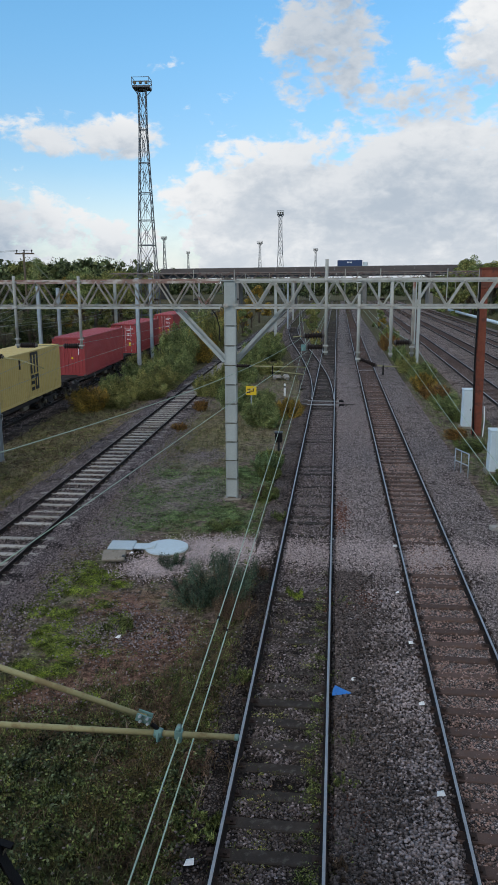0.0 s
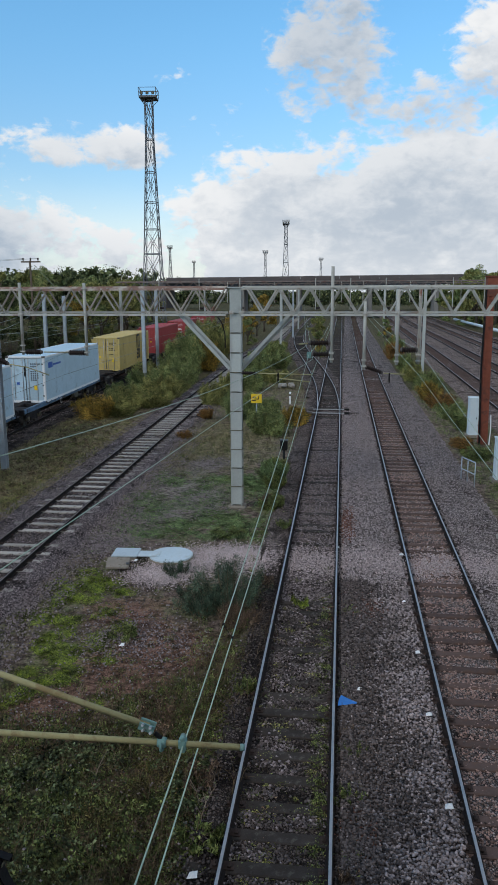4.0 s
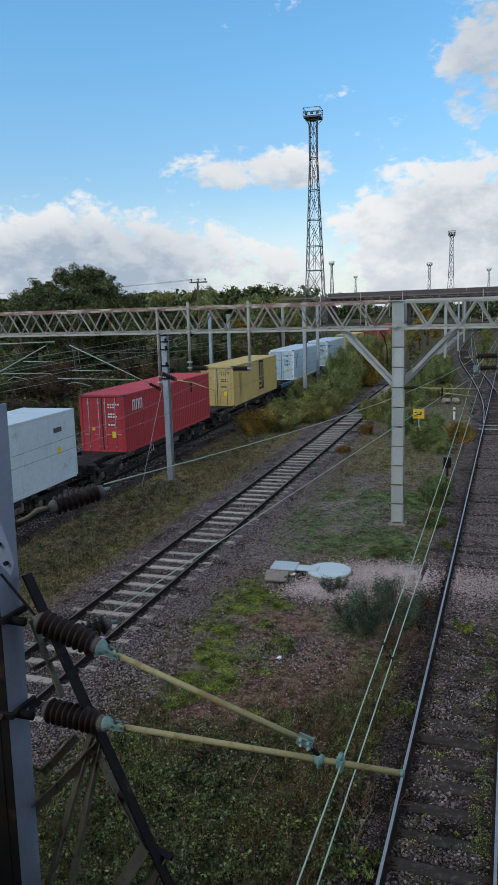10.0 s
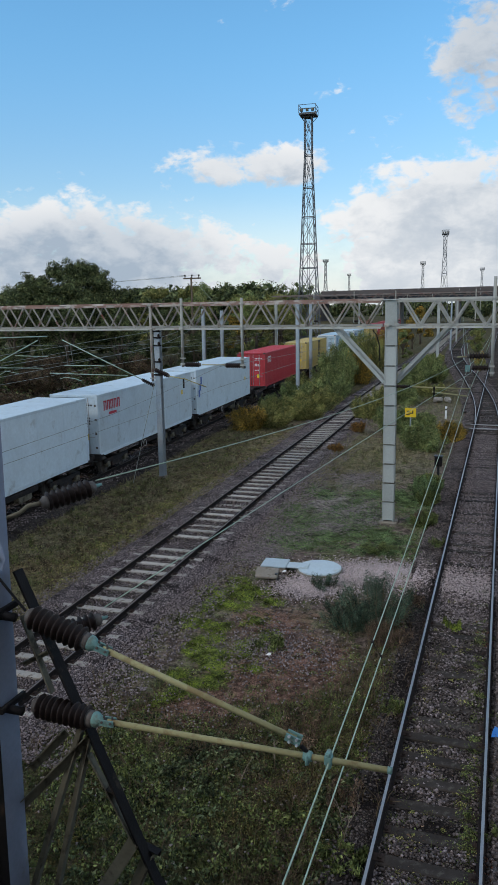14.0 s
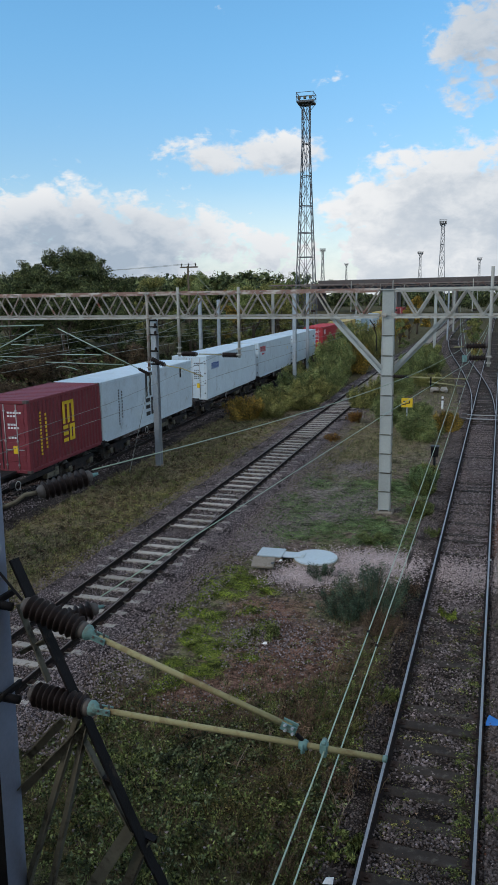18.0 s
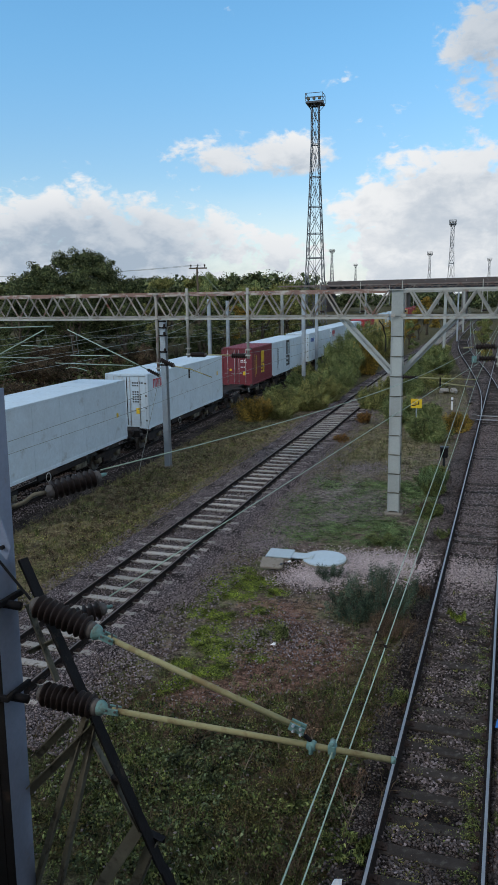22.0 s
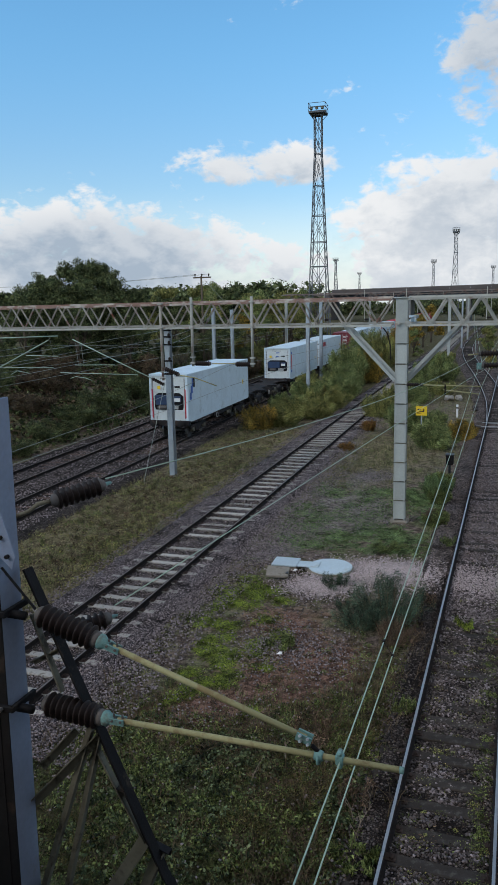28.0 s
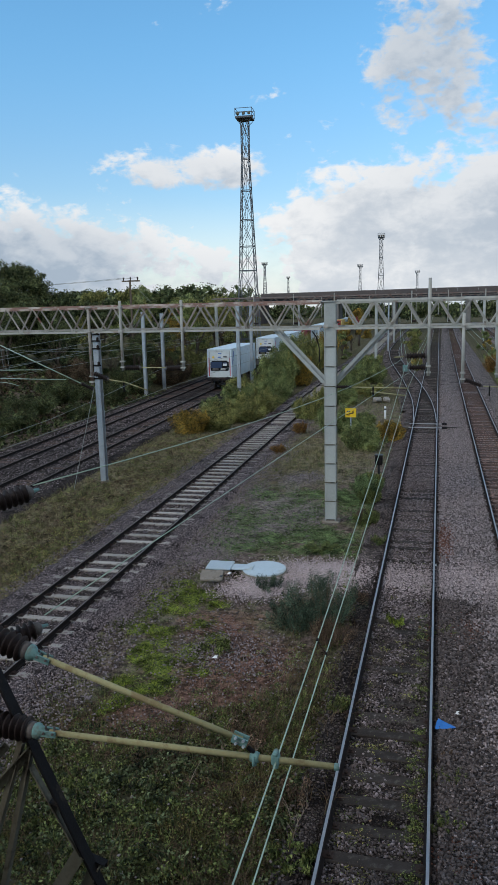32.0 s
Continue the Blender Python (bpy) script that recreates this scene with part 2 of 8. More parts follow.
def ballast_mat(name, col, stain, amount, cell=21.0):
    """Packed broken stone: cells of uneven tone, gaps painted dark as shade, stained in patches."""
    if name in MATS:
        return MATS[name]
    m = bpy.data.materials.new(name)
    MATS[name] = m
    m.use_nodes = True
    nt = m.node_tree
    N, L = nt.nodes.new, nt.links.new
    bsdf = nt.nodes["Principled BSDF"]
    tc = N("ShaderNodeTexCoord")

    def mixed(fac, a, b, kind="MIX"):
        n = N("ShaderNodeMix")
        n.data_type, n.blend_type = "RGBA", kind
        for sock, q in ((n.inputs["Factor"], fac), (n.inputs["A"], a), (n.inputs["B"], b)):
            if isinstance(q, tuple):
                sock.default_value = (*q, 1)
            elif isinstance(q, float):
                sock.default_value = q
            else:
                L(q, sock)
        return n.outputs["Result"]

    def span(fac, lo, hi):
        n = N("ShaderNodeMapRange")
        n.inputs["From Min"].default_value, n.inputs["From Max"].default_value = lo, hi
        L(fac, n.inputs["Value"])
        return n.outputs[0]

    def cells(feature):
        v = N("ShaderNodeTexVoronoi")
        v.feature = feature
        v.inputs["Scale"].default_value = cell
        L(tc.outputs["Object"], v.inputs["Vector"])
        return v

    def noise_of(sc):
        n = N("ShaderNodeTexNoise")
        n.inputs["Scale"].default_value, n.inputs["Detail"].default_value, n.inputs["Roughness"].default_value = sc, 7, 0.62
        L(tc.outputs["Object"], n.inputs["Vector"])
        return n.outputs["Fac"]

    tone = N("ShaderNodeSeparateColor")
    L(cells("F1").outputs["Color"], tone.inputs[0])
    c = mixed(tone.outputs[0], tuple(q * 0.45 for q in col), tuple(min(0.8, q * 1.9) for q in col))
    c = mixed(span(noise_of(0.9), 0.66 - amount * 0.5, 0.78 - amount * 0.4), c, mixed(tone.outputs[1], tuple(q * 0.5 for q in stain), tuple(q * 1.6 for q in stain)))
    # cell edges go nearly black: the shade between stones is in the colour
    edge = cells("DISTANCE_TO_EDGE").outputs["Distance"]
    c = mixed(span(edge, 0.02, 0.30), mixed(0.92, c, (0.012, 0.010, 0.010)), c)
    L(c, bsdf.inputs["Base Color"])
    bsdf.inputs["Roughness"].default_value, bsdf.inputs["Specular IOR Level"].default_value = 0.95, 0.05
    b = N("ShaderNodeBump")
    b.inputs["Strength"].default_value, b.inputs["Distance"].default_value = 0.8, 0.04
    L(span(edge, 0.0, 0.3), b.inputs["Height"])
    L(b.outputs[0], bsdf.inputs["Normal"])
    return m


RUST = (0.16, 0.065, 0.035)
M_RAILTOP = mat("worn_rail_steel", (0.46, 0.425, 0.41), 0.40, 0.85, 0.12, 3, None, 0.05, 90)
M_RAILDULL = mat("dull_rusted_rail_head", (0.16, 0.13, 0.115), 0.55, 0.5, 0.2, 4, (RUST, 0.25, 3), 0.1, 60)
M_RAILSIDE = mat("rusty_rail", (0.022, 0.017, 0.016), 0.85, 0.1, 0.3, 8, (RUST, 0.14, 4))
M_SLP_WOOD = mat("dark_creosoted_wood", (0.042, 0.035, 0.031), 0.9, 0, 0.35, 4, ((0.08, 0.072, 0.062), 0.35, 7), 0.5, 45, 0.25)
M_SLP_CONC = mat("weathered_concrete", (0.34, 0.32, 0.295), 0.9, 0, 0.2, 5, ((0.14, 0.12, 0.10), 0.35, 5), 0.4, 70, 0.2)
M_SLP_BROWN = mat("rust_dusted_concrete", (0.092, 0.063, 0.055), 0.9, 0, 0.2, 5, ((0.10, 0.06, 0.045), 0.4, 3), 0.4, 70, 0.2)
M_CLIP = mat("rusty_fastening", (0.06, 0.042, 0.036), 0.8, 0.3, 0.3, 20)
M_POST = mat("pale_grey_green_paint", (0.375, 0.395, 0.38), 0.6, 0, 0.08, 2, ((0.25, 0.25, 0.21), 0.26, 1.2), 0.12, 30, 0.13)
M_TRUSS = mat("weathered_white_paint", (0.37, 0.365, 0.335), 0.7, 0, 0.14, 3, ((0.24, 0.19, 0.16), 0.30, 2.2), 0.3, 40, 0.15)
M_TRUSS_RED = mat("peeling_paint_over_red_primer", (0.34, 0.315, 0.28), 0.75, 0, 0.2, 3, ((0.19, 0.075, 0.055), 0.34, 1.6), 0.35, 40, 0.25)
M_CHORD_RED = mat("rust_red_primer", (0.24, 0.15, 0.125), 0.8, 0, 0.2, 3, ((0.42, 0.38, 0.34), 0.5, 1.4), 0.35, 40)
M_TRUSS_RUST = mat("dull_rusting_paint", (0.175, 0.15, 0.14), 0.8, 0, 0.2, 3, ((0.13, 0.075, 0.065), 0.45, 1.2), 0.3, 40, 0.2)
M_GALV = mat("galvanised_steel", (0.36, 0.40, 0.44), 0.5, 0.45, 0.12, 2.5, ((0.24, 0.25, 0.26), 0.3, 2), 0.1, 50)
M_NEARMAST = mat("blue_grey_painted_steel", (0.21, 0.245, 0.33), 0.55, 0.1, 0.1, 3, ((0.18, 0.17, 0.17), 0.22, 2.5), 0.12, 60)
M_MASTWEB = mat("grimy_shade_dark_steel", (0.016, 0.014, 0.014), 0.8, 0.1, 0.3, 4, ((0.045, 0.032, 0.025), 0.3, 3))
M_BRACE = mat("dark_weathered_steel", (0.012, 0.011, 0.012), 0.7, 0.0, 0.3, 5, ((0.05, 0.04, 0.03), 0.3, 4), 0.25, 50)
M_BRACE2 = mat("lichened_galvanised_steel", (0.14, 0.13, 0.10), 0.85, 0.0, 0.25, 5, ((0.05, 0.043, 0.034), 0.42, 4), 0.3, 60)
M_BROWN = mat("rusted_brown_steel", (0.19, 0.062, 0.04), 0.8, 0.05, 0.2, 3, ((0.10, 0.045, 0.035), 0.4, 2), 0.35, 40)
M_INSUL = mat("brown_glazed_porcelain", (0.022, 0.0145, 0.013), 0.55, 0, 0.2, 6, ((0.055, 0.04, 0.035), 0.25, 9), 0.05, 60, 0.1, spec=0.16)
M_INSEND = mat("grey_cast_metal", (0.115, 0.105, 0.10), 0.65, 0.3, 0.2, 8)
M_TUBE = mat("yellow_green_lichened_tube", (0.31, 0.29, 0.155), 0.7, 0.0, 0.15, 4, ((0.21, 0.165, 0.085), 0.4, 6), 0.15, 80)
M_PATINA = mat("verdigris_bronze", (0.15, 0.27, 0.26), 0.7, 0.1, 0.2, 9, ((0.13, 0.17, 0.15), 0.38, 14), 0.3, 80)
M_WIRE = mat("patinated_copper_wire", (0.34, 0.44, 0.36), 0.6, 0.1, 0.15, 6)
M_WIRE_GREY = mat("dull_grey_wire", (0.27, 0.29, 0.27), 0.6, 0.3, 0.15, 6)
M_STEELTOWER = mat("dark_blue_grey_steel", (0.13, 0.14, 0.155), 0.6, 0.2, 0.2, 1.5, ((0.20, 0.21, 0.22), 0.3, 0.8))
M_DECK = mat("stained_deck_concrete", (0.20, 0.19, 0.18), 0.9, 0, 0.15, 0.4, ((0.11, 0.105, 0.10), 0.35, 0.2), 0.2, 6)
M_GIRDER = mat("dark_painted_girder", (0.05, 0.055, 0.065), 0.7, 0, 0.2, 0.5)
M_YELLOW = mat("yellow_sign_paint", (0.75, 0.50, 0.02), 0.5, 0, 0.06, 5, None, 0.05)
M_BLACK = mat("black_paint", (0.018, 0.018, 0.02), 0.5, 0, 0.2, 8, None, 0.05)
M_WHITEP = mat("white_paint", (0.72, 0.73, 0.74), 0.5, 0, 0.05, 4, ((0.5, 0.48, 0.44), 0.15, 2), 0.05)
M_REDP = mat("red_marking_paint", (0.50, 0.035, 0.06), 0.5, 0, 0.06, 4, None, 0.05)
M_BLUEP = mat("blue_marking_paint", (0.03, 0.10, 0.38), 0.5, 0, 0.06, 4, None, 0.05)
M_CABINET = mat("pale_blue_grey_cabinet_paint", (0.56, 0.64, 0.68), 0.5, 0, 0.06, 2, ((0.36, 0.38, 0.36), 0.24, 1.5), 0.1)
M_COVER = mat("pale_grey_cover_plate", (0.43, 0.51, 0.56), 0.6, 0, 0.06, 1.5, ((0.36, 0.40, 0.40), 0.25, 2.5), 0.15, 40)
M_SLAB = mat("brown_grey_concrete_slab", (0.24, 0.21, 0.175), 0.9, 0, 0.15, 3, ((0.13, 0.115, 0.09), 0.35, 4), 0.4, 50)
M_BLUEPLASTIC = mat("blue_plastic_sheet", (0.02, 0.16, 0.50), 0.4, 0, 0.15, 6, None, 0.3, 30)
M_BARK = mat("grey_brown_bark", (0.10, 0.08, 0.06), 0.95, 0, 0.3, 6, None, 0.6, 25)
M_STEM = mat("dry_brown_stems", (0.13, 0.095, 0.06), 0.95, 0, 0.3, 6, None, 0)
M_WAGON = mat("grimy_wagon_steel", (0.026, 0.024, 0.025), 0.8, 0.1, 0.3, 2, ((0.055, 0.040, 0.034), 0.4, 1.5), 0.3, 40)
M_WAGONBLUE = mat("faded_blue_wagon_steel", (0.10, 0.17, 0.26), 0.75, 0, 0.2, 2, ((0.06, 0.055, 0.055), 0.42, 1.5), 0.3, 40)
M_WHEEL = mat("worn_wheel_steel", (0.14, 0.135, 0.13), 0.5, 0.6, 0.2, 6, ((0.07, 0.05, 0.04), 0.45, 4))
M_CASTING = mat("dark_corner_casting", (0.10, 0.09, 0.085), 0.7, 0.1, 0.2, 9)
M_BAR = mat("galvanised_locking_bar", (0.42, 0.42, 0.42), 0.5, 0.4, 0.15, 6)
M_DARKUNIT = mat("dark_blue_machinery_housing", (0.022, 0.045, 0.105), 0.5, 0, 0.2, 4)
M_FAN = mat("black_grille", (0.012, 0.012, 0.014), 0.6, 0, 0.2, 5)


def paint(name, col):
    return mat(name, col, 0.55, 0, 0.09, 0.8, (tuple(c * 0.62 + g for c, g in zip(col, (0.035, 0.026, 0.018))), 0.26, 1.4), 0.08, 30)


C_RED, C_RED2 = paint("red_container_paint", (0.41, 0.034, 0.044)), paint("brick_red_container_paint", (0.30, 0.040, 0.042))
C_MAROON, C_YELLOW = paint("maroon_container_paint", (0.17, 0.025, 0.035)), paint("ochre_yellow_container_paint", (0.47, 0.355, 0.125))
C_BLUE, C_WHITE = paint("pale_blue_container_paint", (0.40, 0.53, 0.62)), paint("white_container_paint", (0.53, 0.625, 0.695))
C_CREAM = paint("cream_white_reefer_paint", (0.57, 0.61, 0.62))


# ---- mesh builder ----
class MB:
    def __init__(self):
        self.v, self.f = [], []

    def add(self, verts, faces):
        k = len(self.v)
        self.v.extend([tuple(p) for p in verts])
        self.f.extend([tuple(i + k for i in q) for q in faces])
        return self

    def box(self, c, s, rot=None):
        x, y, z = s[0] / 2, s[1] / 2, s[2] / 2
        vs = [Vector(p) for p in ((-x, -y, -z), (x, -y, -z), (x, y, -z), (-x, y, -z), (-x, -y, z), (x, -y, z), (x, y, z), (-x, y, z))]
        if rot is not None:
            vs = [rot @ p for p in vs]
        return self.add([p + Vector(c) for p in vs], [(0, 3, 2, 1), (4, 5, 6, 7), (0, 1, 5, 4), (1, 2, 6, 5), (2, 3, 7, 6), (3, 0, 4, 7)])

    def beam(self, p0, p1, w, h, up=(0, 0, 1)):
        """A bar from p0 to p1, w wide and h deep (h towards up)."""
        p0, p1 = Vector(p0), Vector(p1)
        d = (p1 - p0).normalized()
        up = Vector(up)
        if abs(d.dot(up.normalized())) > 0.98:
            up = Vector((0, 1, 0))
        s = d.cross(up).normalized()
        u = s.cross(d).normalized()
        vs = [p + s * a * w / 2 + u * b * h / 2 for p in (p0, p1) for a, b in ((-1, -1), (1, -1), (1, 1), (-1, 1))]
        return self.add(vs, [(0, 3, 2, 1), (4, 5, 6, 7), (0, 1, 5, 4), (1, 2, 6, 5), (2, 3, 7, 6), (3, 0, 4, 7)])

    def angle(self, p0, p1, w, t=0.012, up=(0, 0, 1), flip=1):
        """An L-section bar."""
        p0, p1 = Vector(p0), Vector(p1)
        d = (p1 - p0).normalized()
        up = Vector(up)
        if abs(d.dot(up.normalized())) > 0.98:
            up = Vector((0, 1, 0))
        s = d.cross(up).normalized() * flip
        u = s.cross(d).normalized()
        prof = [(0, 0), (w, 0), (w, t), (t, t), (t, w), (0, w)]
        vs = [p + s * a + u * b for p in (p0, p1) for a, b in prof]
        n = 6
        fs = [(i, (i + 1) % n, (i + 1) % n + n, i + n) for i in range(n)] + [(5, 4, 3, 0), (3, 2, 1, 0), (6, 9, 10, 11), (6, 7, 8, 9)]
        return self.add(vs, fs)

    def tube(self, pts, r, n=8):
        pts = [Vector(p) for p in pts]
        rs = r if isinstance(r, (list, tuple)) else [r] * len(pts)
        rings = []
        d = (pts[1] - pts[0]).normalized()
        s = d.cross(Vector((0, 0, 1)))
        if s.length < 0.05:
            s = d.cross(Vector((0, 1, 0)))
        s.normalize()
        for i, p in enumerate(pts):
            d = (pts[min(i + 1, len(pts) - 1)] - pts[max(i - 1, 0)]).normalized()
            s = (s - d * s.dot(d)).normalized()
            u = d.cross(s)
            rings.append([p + (s * math.cos(a) + u * math.sin(a)) * rs[i] for a in [2 * math.pi * j / n for j in range(n)]])
        vs = [q for ring in rings for q in ring]
        fs = [(i * n + j, i * n + (j + 1) % n, (i + 1) * n + (j + 1) % n, (i + 1) * n + j) for i in range(len(pts) - 1) for j in range(n)]
        fs += [tuple(range(n))[::-1], tuple((len(pts) - 1) * n + j for j in range(n))]
        return self.add(vs, fs)

    def prism(self, outline, y0, y1):
        """a flat plate in the xz plane between y0 and y1"""
        n = len(outline)
        v = [(x, y0, z) for x, z in outline] + [(x, y1, z) for x, z in outline]
        f = [tuple(range(n)), tuple(range(2 * n - 1, n - 1, -1))]
        f += [(k, n + k, n + (k + 1) % n, (k + 1) % n) for k in range(n)]
        return self.add(v, f)

    def lathe(self, p0, p1, prof, n=14):
        """Rings (distance along p0-p1 from 0 to 1, radius)."""
        p0, p1 = Vector(p0), Vector(p1)
        return self.tube([p0 + (p1 - p0) * a for a, _ in prof], [q for _, q in prof], n)

    def mesh(self, name, smooth=False):
        me = bpy.data.meshes.new(name)
        me.from_pydata(self.v, [], self.f)
        if smooth:
            me.shade_smooth()
        return me


def thing(name, loc=(0, 0, 0), rz=0, label="", category="", group="", kind=""):
    ob = new(name)
    ob.empty_display_size = 0.2
    ob.matrix_basis = pose(*loc, 0, 0, rz)
    return tagged(ob, label, category, group, kind)


def part(name, mb, material, parent=None, label="", smooth=False, bevel=0.0, loc=None):
    me = mb if isinstance(mb, bpy.types.Mesh) else mb.mesh(name, smooth)
    if bevel:
        bm = bmesh.new()
        bm.from_mesh(me)
        bmesh.ops.bevel(bm, geom=list(bm.edges), offset=bevel, segments=1, affect="EDGES", profile=0.5)
        bm.to_mesh(me)
        bm.free()
    if not me.materials:
        me.materials.append(material)
    ob = new(name, me)
    ob.parent = parent
    if loc is not None:
        ob.location = loc
    return tagged(ob, label)


def single(name, mb, material, label, category, group="", kind="", smooth=False, bevel=0.0):
    return tagged(part(name, mb, material, None, "", smooth, bevel), label, category, group, kind)


def sag(p0, p1, drop, n=14):
    """Points of a hanging wire."""
    p0, p1 = Vector(p0), Vector(p1)
    return [p0.lerp(p1, i / n) - Vector((0, 0, 4 * drop * (i / n) * (1 - i / n))) for i in range(n + 1)]


def quick_mesh(name, verts, faces, material, attr=None):
    me = bpy.data.meshes.new(name)
    me.from_pydata(verts.tolist() if hasattr(verts, "tolist") else verts, [], faces.tolist() if hasattr(faces, "tolist") else faces)
    me.materials.append(material)
    return me

# ---- the plan: track centre lines (x for a given y) ----
def smooth_interp(y, ys, xs):
    """Interpolation with rounded corners."""
    return float(np.mean(np.interp([y - 4, y - 2, y, y + 2, y + 4], ys, xs)))


def x_near(y):
    return -0.73


def x_second(y):
    return 2.83 + 1.7e-5 * max(0.0, y - 40) ** 2


def x_siding(y):
    return smooth_interp(y, [0, 16, 32, 50, 80, 113, 150, 210, 400], [-9.55, -9.80, -10.13, -10.50, -10.95, -11.05, -11.6, -12.8, -17.0])


def x_train(y):
    return -17.12 - 0.050 * y


def x_outer(y):
    return x_train(y) - 3.45 - 0.004 * max(0, y - 25)


def x_branch(y):
    return smooth_interp(y, [40, 50, 58, 64, 70, 75, 85, 95, 108, 124, 140, 162, 200, 400], [-0.73, -0.74, -1.0, -1.4, -1.95, -2.4, -3.45, -4.6, -5.9, -7.1, -7.7, -8.0, -8.4, -9.5])


def x_main(k):
    off = (0.0, 4.15, 8.5, 12.1)[k]
    return lambda y: 11.35 + 0.011 * (y - 50) + off


def bank(x, y):
    """Height of the land: flat yard, a bank beyond the outer track, a rise beyond the main lines."""
    h = 0.0
    e = x_outer(max(y, 0)) - 3.0 - x
    if e > 0:
        h += 3.2 * (1 - math.exp(-(e / 7.0) ** 1.6)) * min(1, max(0, (y + 30) / 30))
    e = x - (11.35 + 0.011 * (y - 50) + 15.5)
    if e > 0:
        h += 3.5 * (1 - math.exp(-(e / 9.0) ** 1.5))
    return h


def blobmask(x, y, items):
    """Sum of soft patches (x, y, radius x, radius y)."""
    return min(1.0, sum(math.exp(-((x - a) / p) ** 2 - ((y - b) / q) ** 2) for a, b, p, q in items))


_r = random.Random(41)
MOSS = []
for _i in range(46):
    _u = _r.random()
    MOSS.append((-7.15 + 1.6 * _u + _r.gauss(0, 0.62), 20.0 - 6.9 * _u + _r.gauss(0, 0.5), _r.uniform(0.09, 0.27), _r.uniform(0.12, 0.36)))
YARD_MOSS = [(_r.uniform(-8.2, -3.2), _r.uniform(23.0, 31.0), _r.uniform(0.25, 0.8), _r.uniform(0.3, 1.0)) for _i in range(30)]
MOSS += YARD_MOSS
REDSOIL = [(-5.2, 17.0, 1.2, 1.2), (-4.6, 14.2, 1.3, 1.6), (-5.8, 12.3, 1.2, 0.9), (-3.6, 15.2, 0.9, 1.2), (-9.0, 16.6, 0.4, 1.0)]
GRAVEL = [(-3.6, 20.8, 1.9, 1.1), (-5.2, 19.4, 0.9, 0.7), (-2.2, 21.2, 1.0, 1.0), (-6.6, 29.0, 1.7, 3.6), (-5.2, 27.0, 1.2, 2.0), (-7.2, 24.0, 1.4, 1.6), (-7.4, 21.8, 1.0, 0.8), (-6.0, 33.5, 1.0, 1.2), (-8.3, 17.3, 0.5, 0.5)]
WEEDY = [(-4.6, 9.5, 3.2, 2.3), (-2.6, 11.5, 0.9, 4.0), (-6.5, 10.5, 1.6, 2.0), (-3.3, 12.6, 1.0, 1.0)]
OLIVE = [(-14.5, 22, 3.5, 9), (-13.2, 34, 2.2, 10), (-15.5, 42, 2.0, 8), (-6.5, 38, 3.0, 6), (-13, 14, 2.5, 8)]


def build_ground():
    def axis(lo, hi, step, far):
        out = list(np.arange(lo, hi + 1e-6, step))
        q, s = hi, step
        while q < far:
            s *= 1.28
            q += s
            out.append(q)
        q, s = lo, step
        while q > -far:
            s *= 1.28
            q -= s
            out.insert(0, q)
        return out

    xs, ys = axis(-26, 9, 0.26, 3500), axis(4, 48, 0.3, 3500)
    verts, zone, zone2 = [], [], []
    for y in ys:
        for x in xs:
            near = abs(x) < 60 and -10 < y < 120
            z = bank(x, min(y, 220.0)) if abs(x) < 400 else 3.2
            if near:
                z += 0.05 * noise.noise((x * 0.7, y * 0.7, 0)) + 0.035 * noise.noise((x * 2.3, y * 2.3, 4)) - 0.10
            if x < -26 or x > 26:
                z += 0.5 * noise.noise((x * 0.12, y * 0.12, 2.0)) * min(1, (abs(x) - 26) / 6)
            verts.append((x, y, z))
            j = 0.35 * noise.noise((x * 0.9, y * 0.9, 7)) + 0.25 * noise.noise((x * 2.6, y * 2.6, 1))
            zone.append((max(0, blobmask(x, y, MOSS) + j), max(0, blobmask(x, y, REDSOIL) + j), max(0, blobmask(x, y, GRAVEL) + j), 1.0))
            far_green = 0.75 if (x < -42 or x > 26 or y > 62) else 0.0
            zone2.append((max(0, max(blobmask(x, y, WEEDY), far_green) + j), max(0, blobmask(x, y, OLIVE) + j), 0.0, 1.0))
    nx = len(xs)
    faces = [(b * nx + a, b * nx + a + 1, (b + 1) * nx + a + 1, (b + 1) * nx + a) for b in range(len(ys) - 1) for a in range(nx - 1)]
    me = quick_mesh("ground", verts, faces, ground_mat())
    me.shade_smooth()
    for nm, data in (("zone", zone), ("zone_b", zone2)):
        at = me.color_attributes.new(nm, "FLOAT_COLOR", "POINT")
        at.data.foreach_set("color", np.array(data, dtype=np.float32).ravel())
    tagged(new("ground", me), "brown soil with moss, dry grass and gravel patches", "ground", "", "structure")


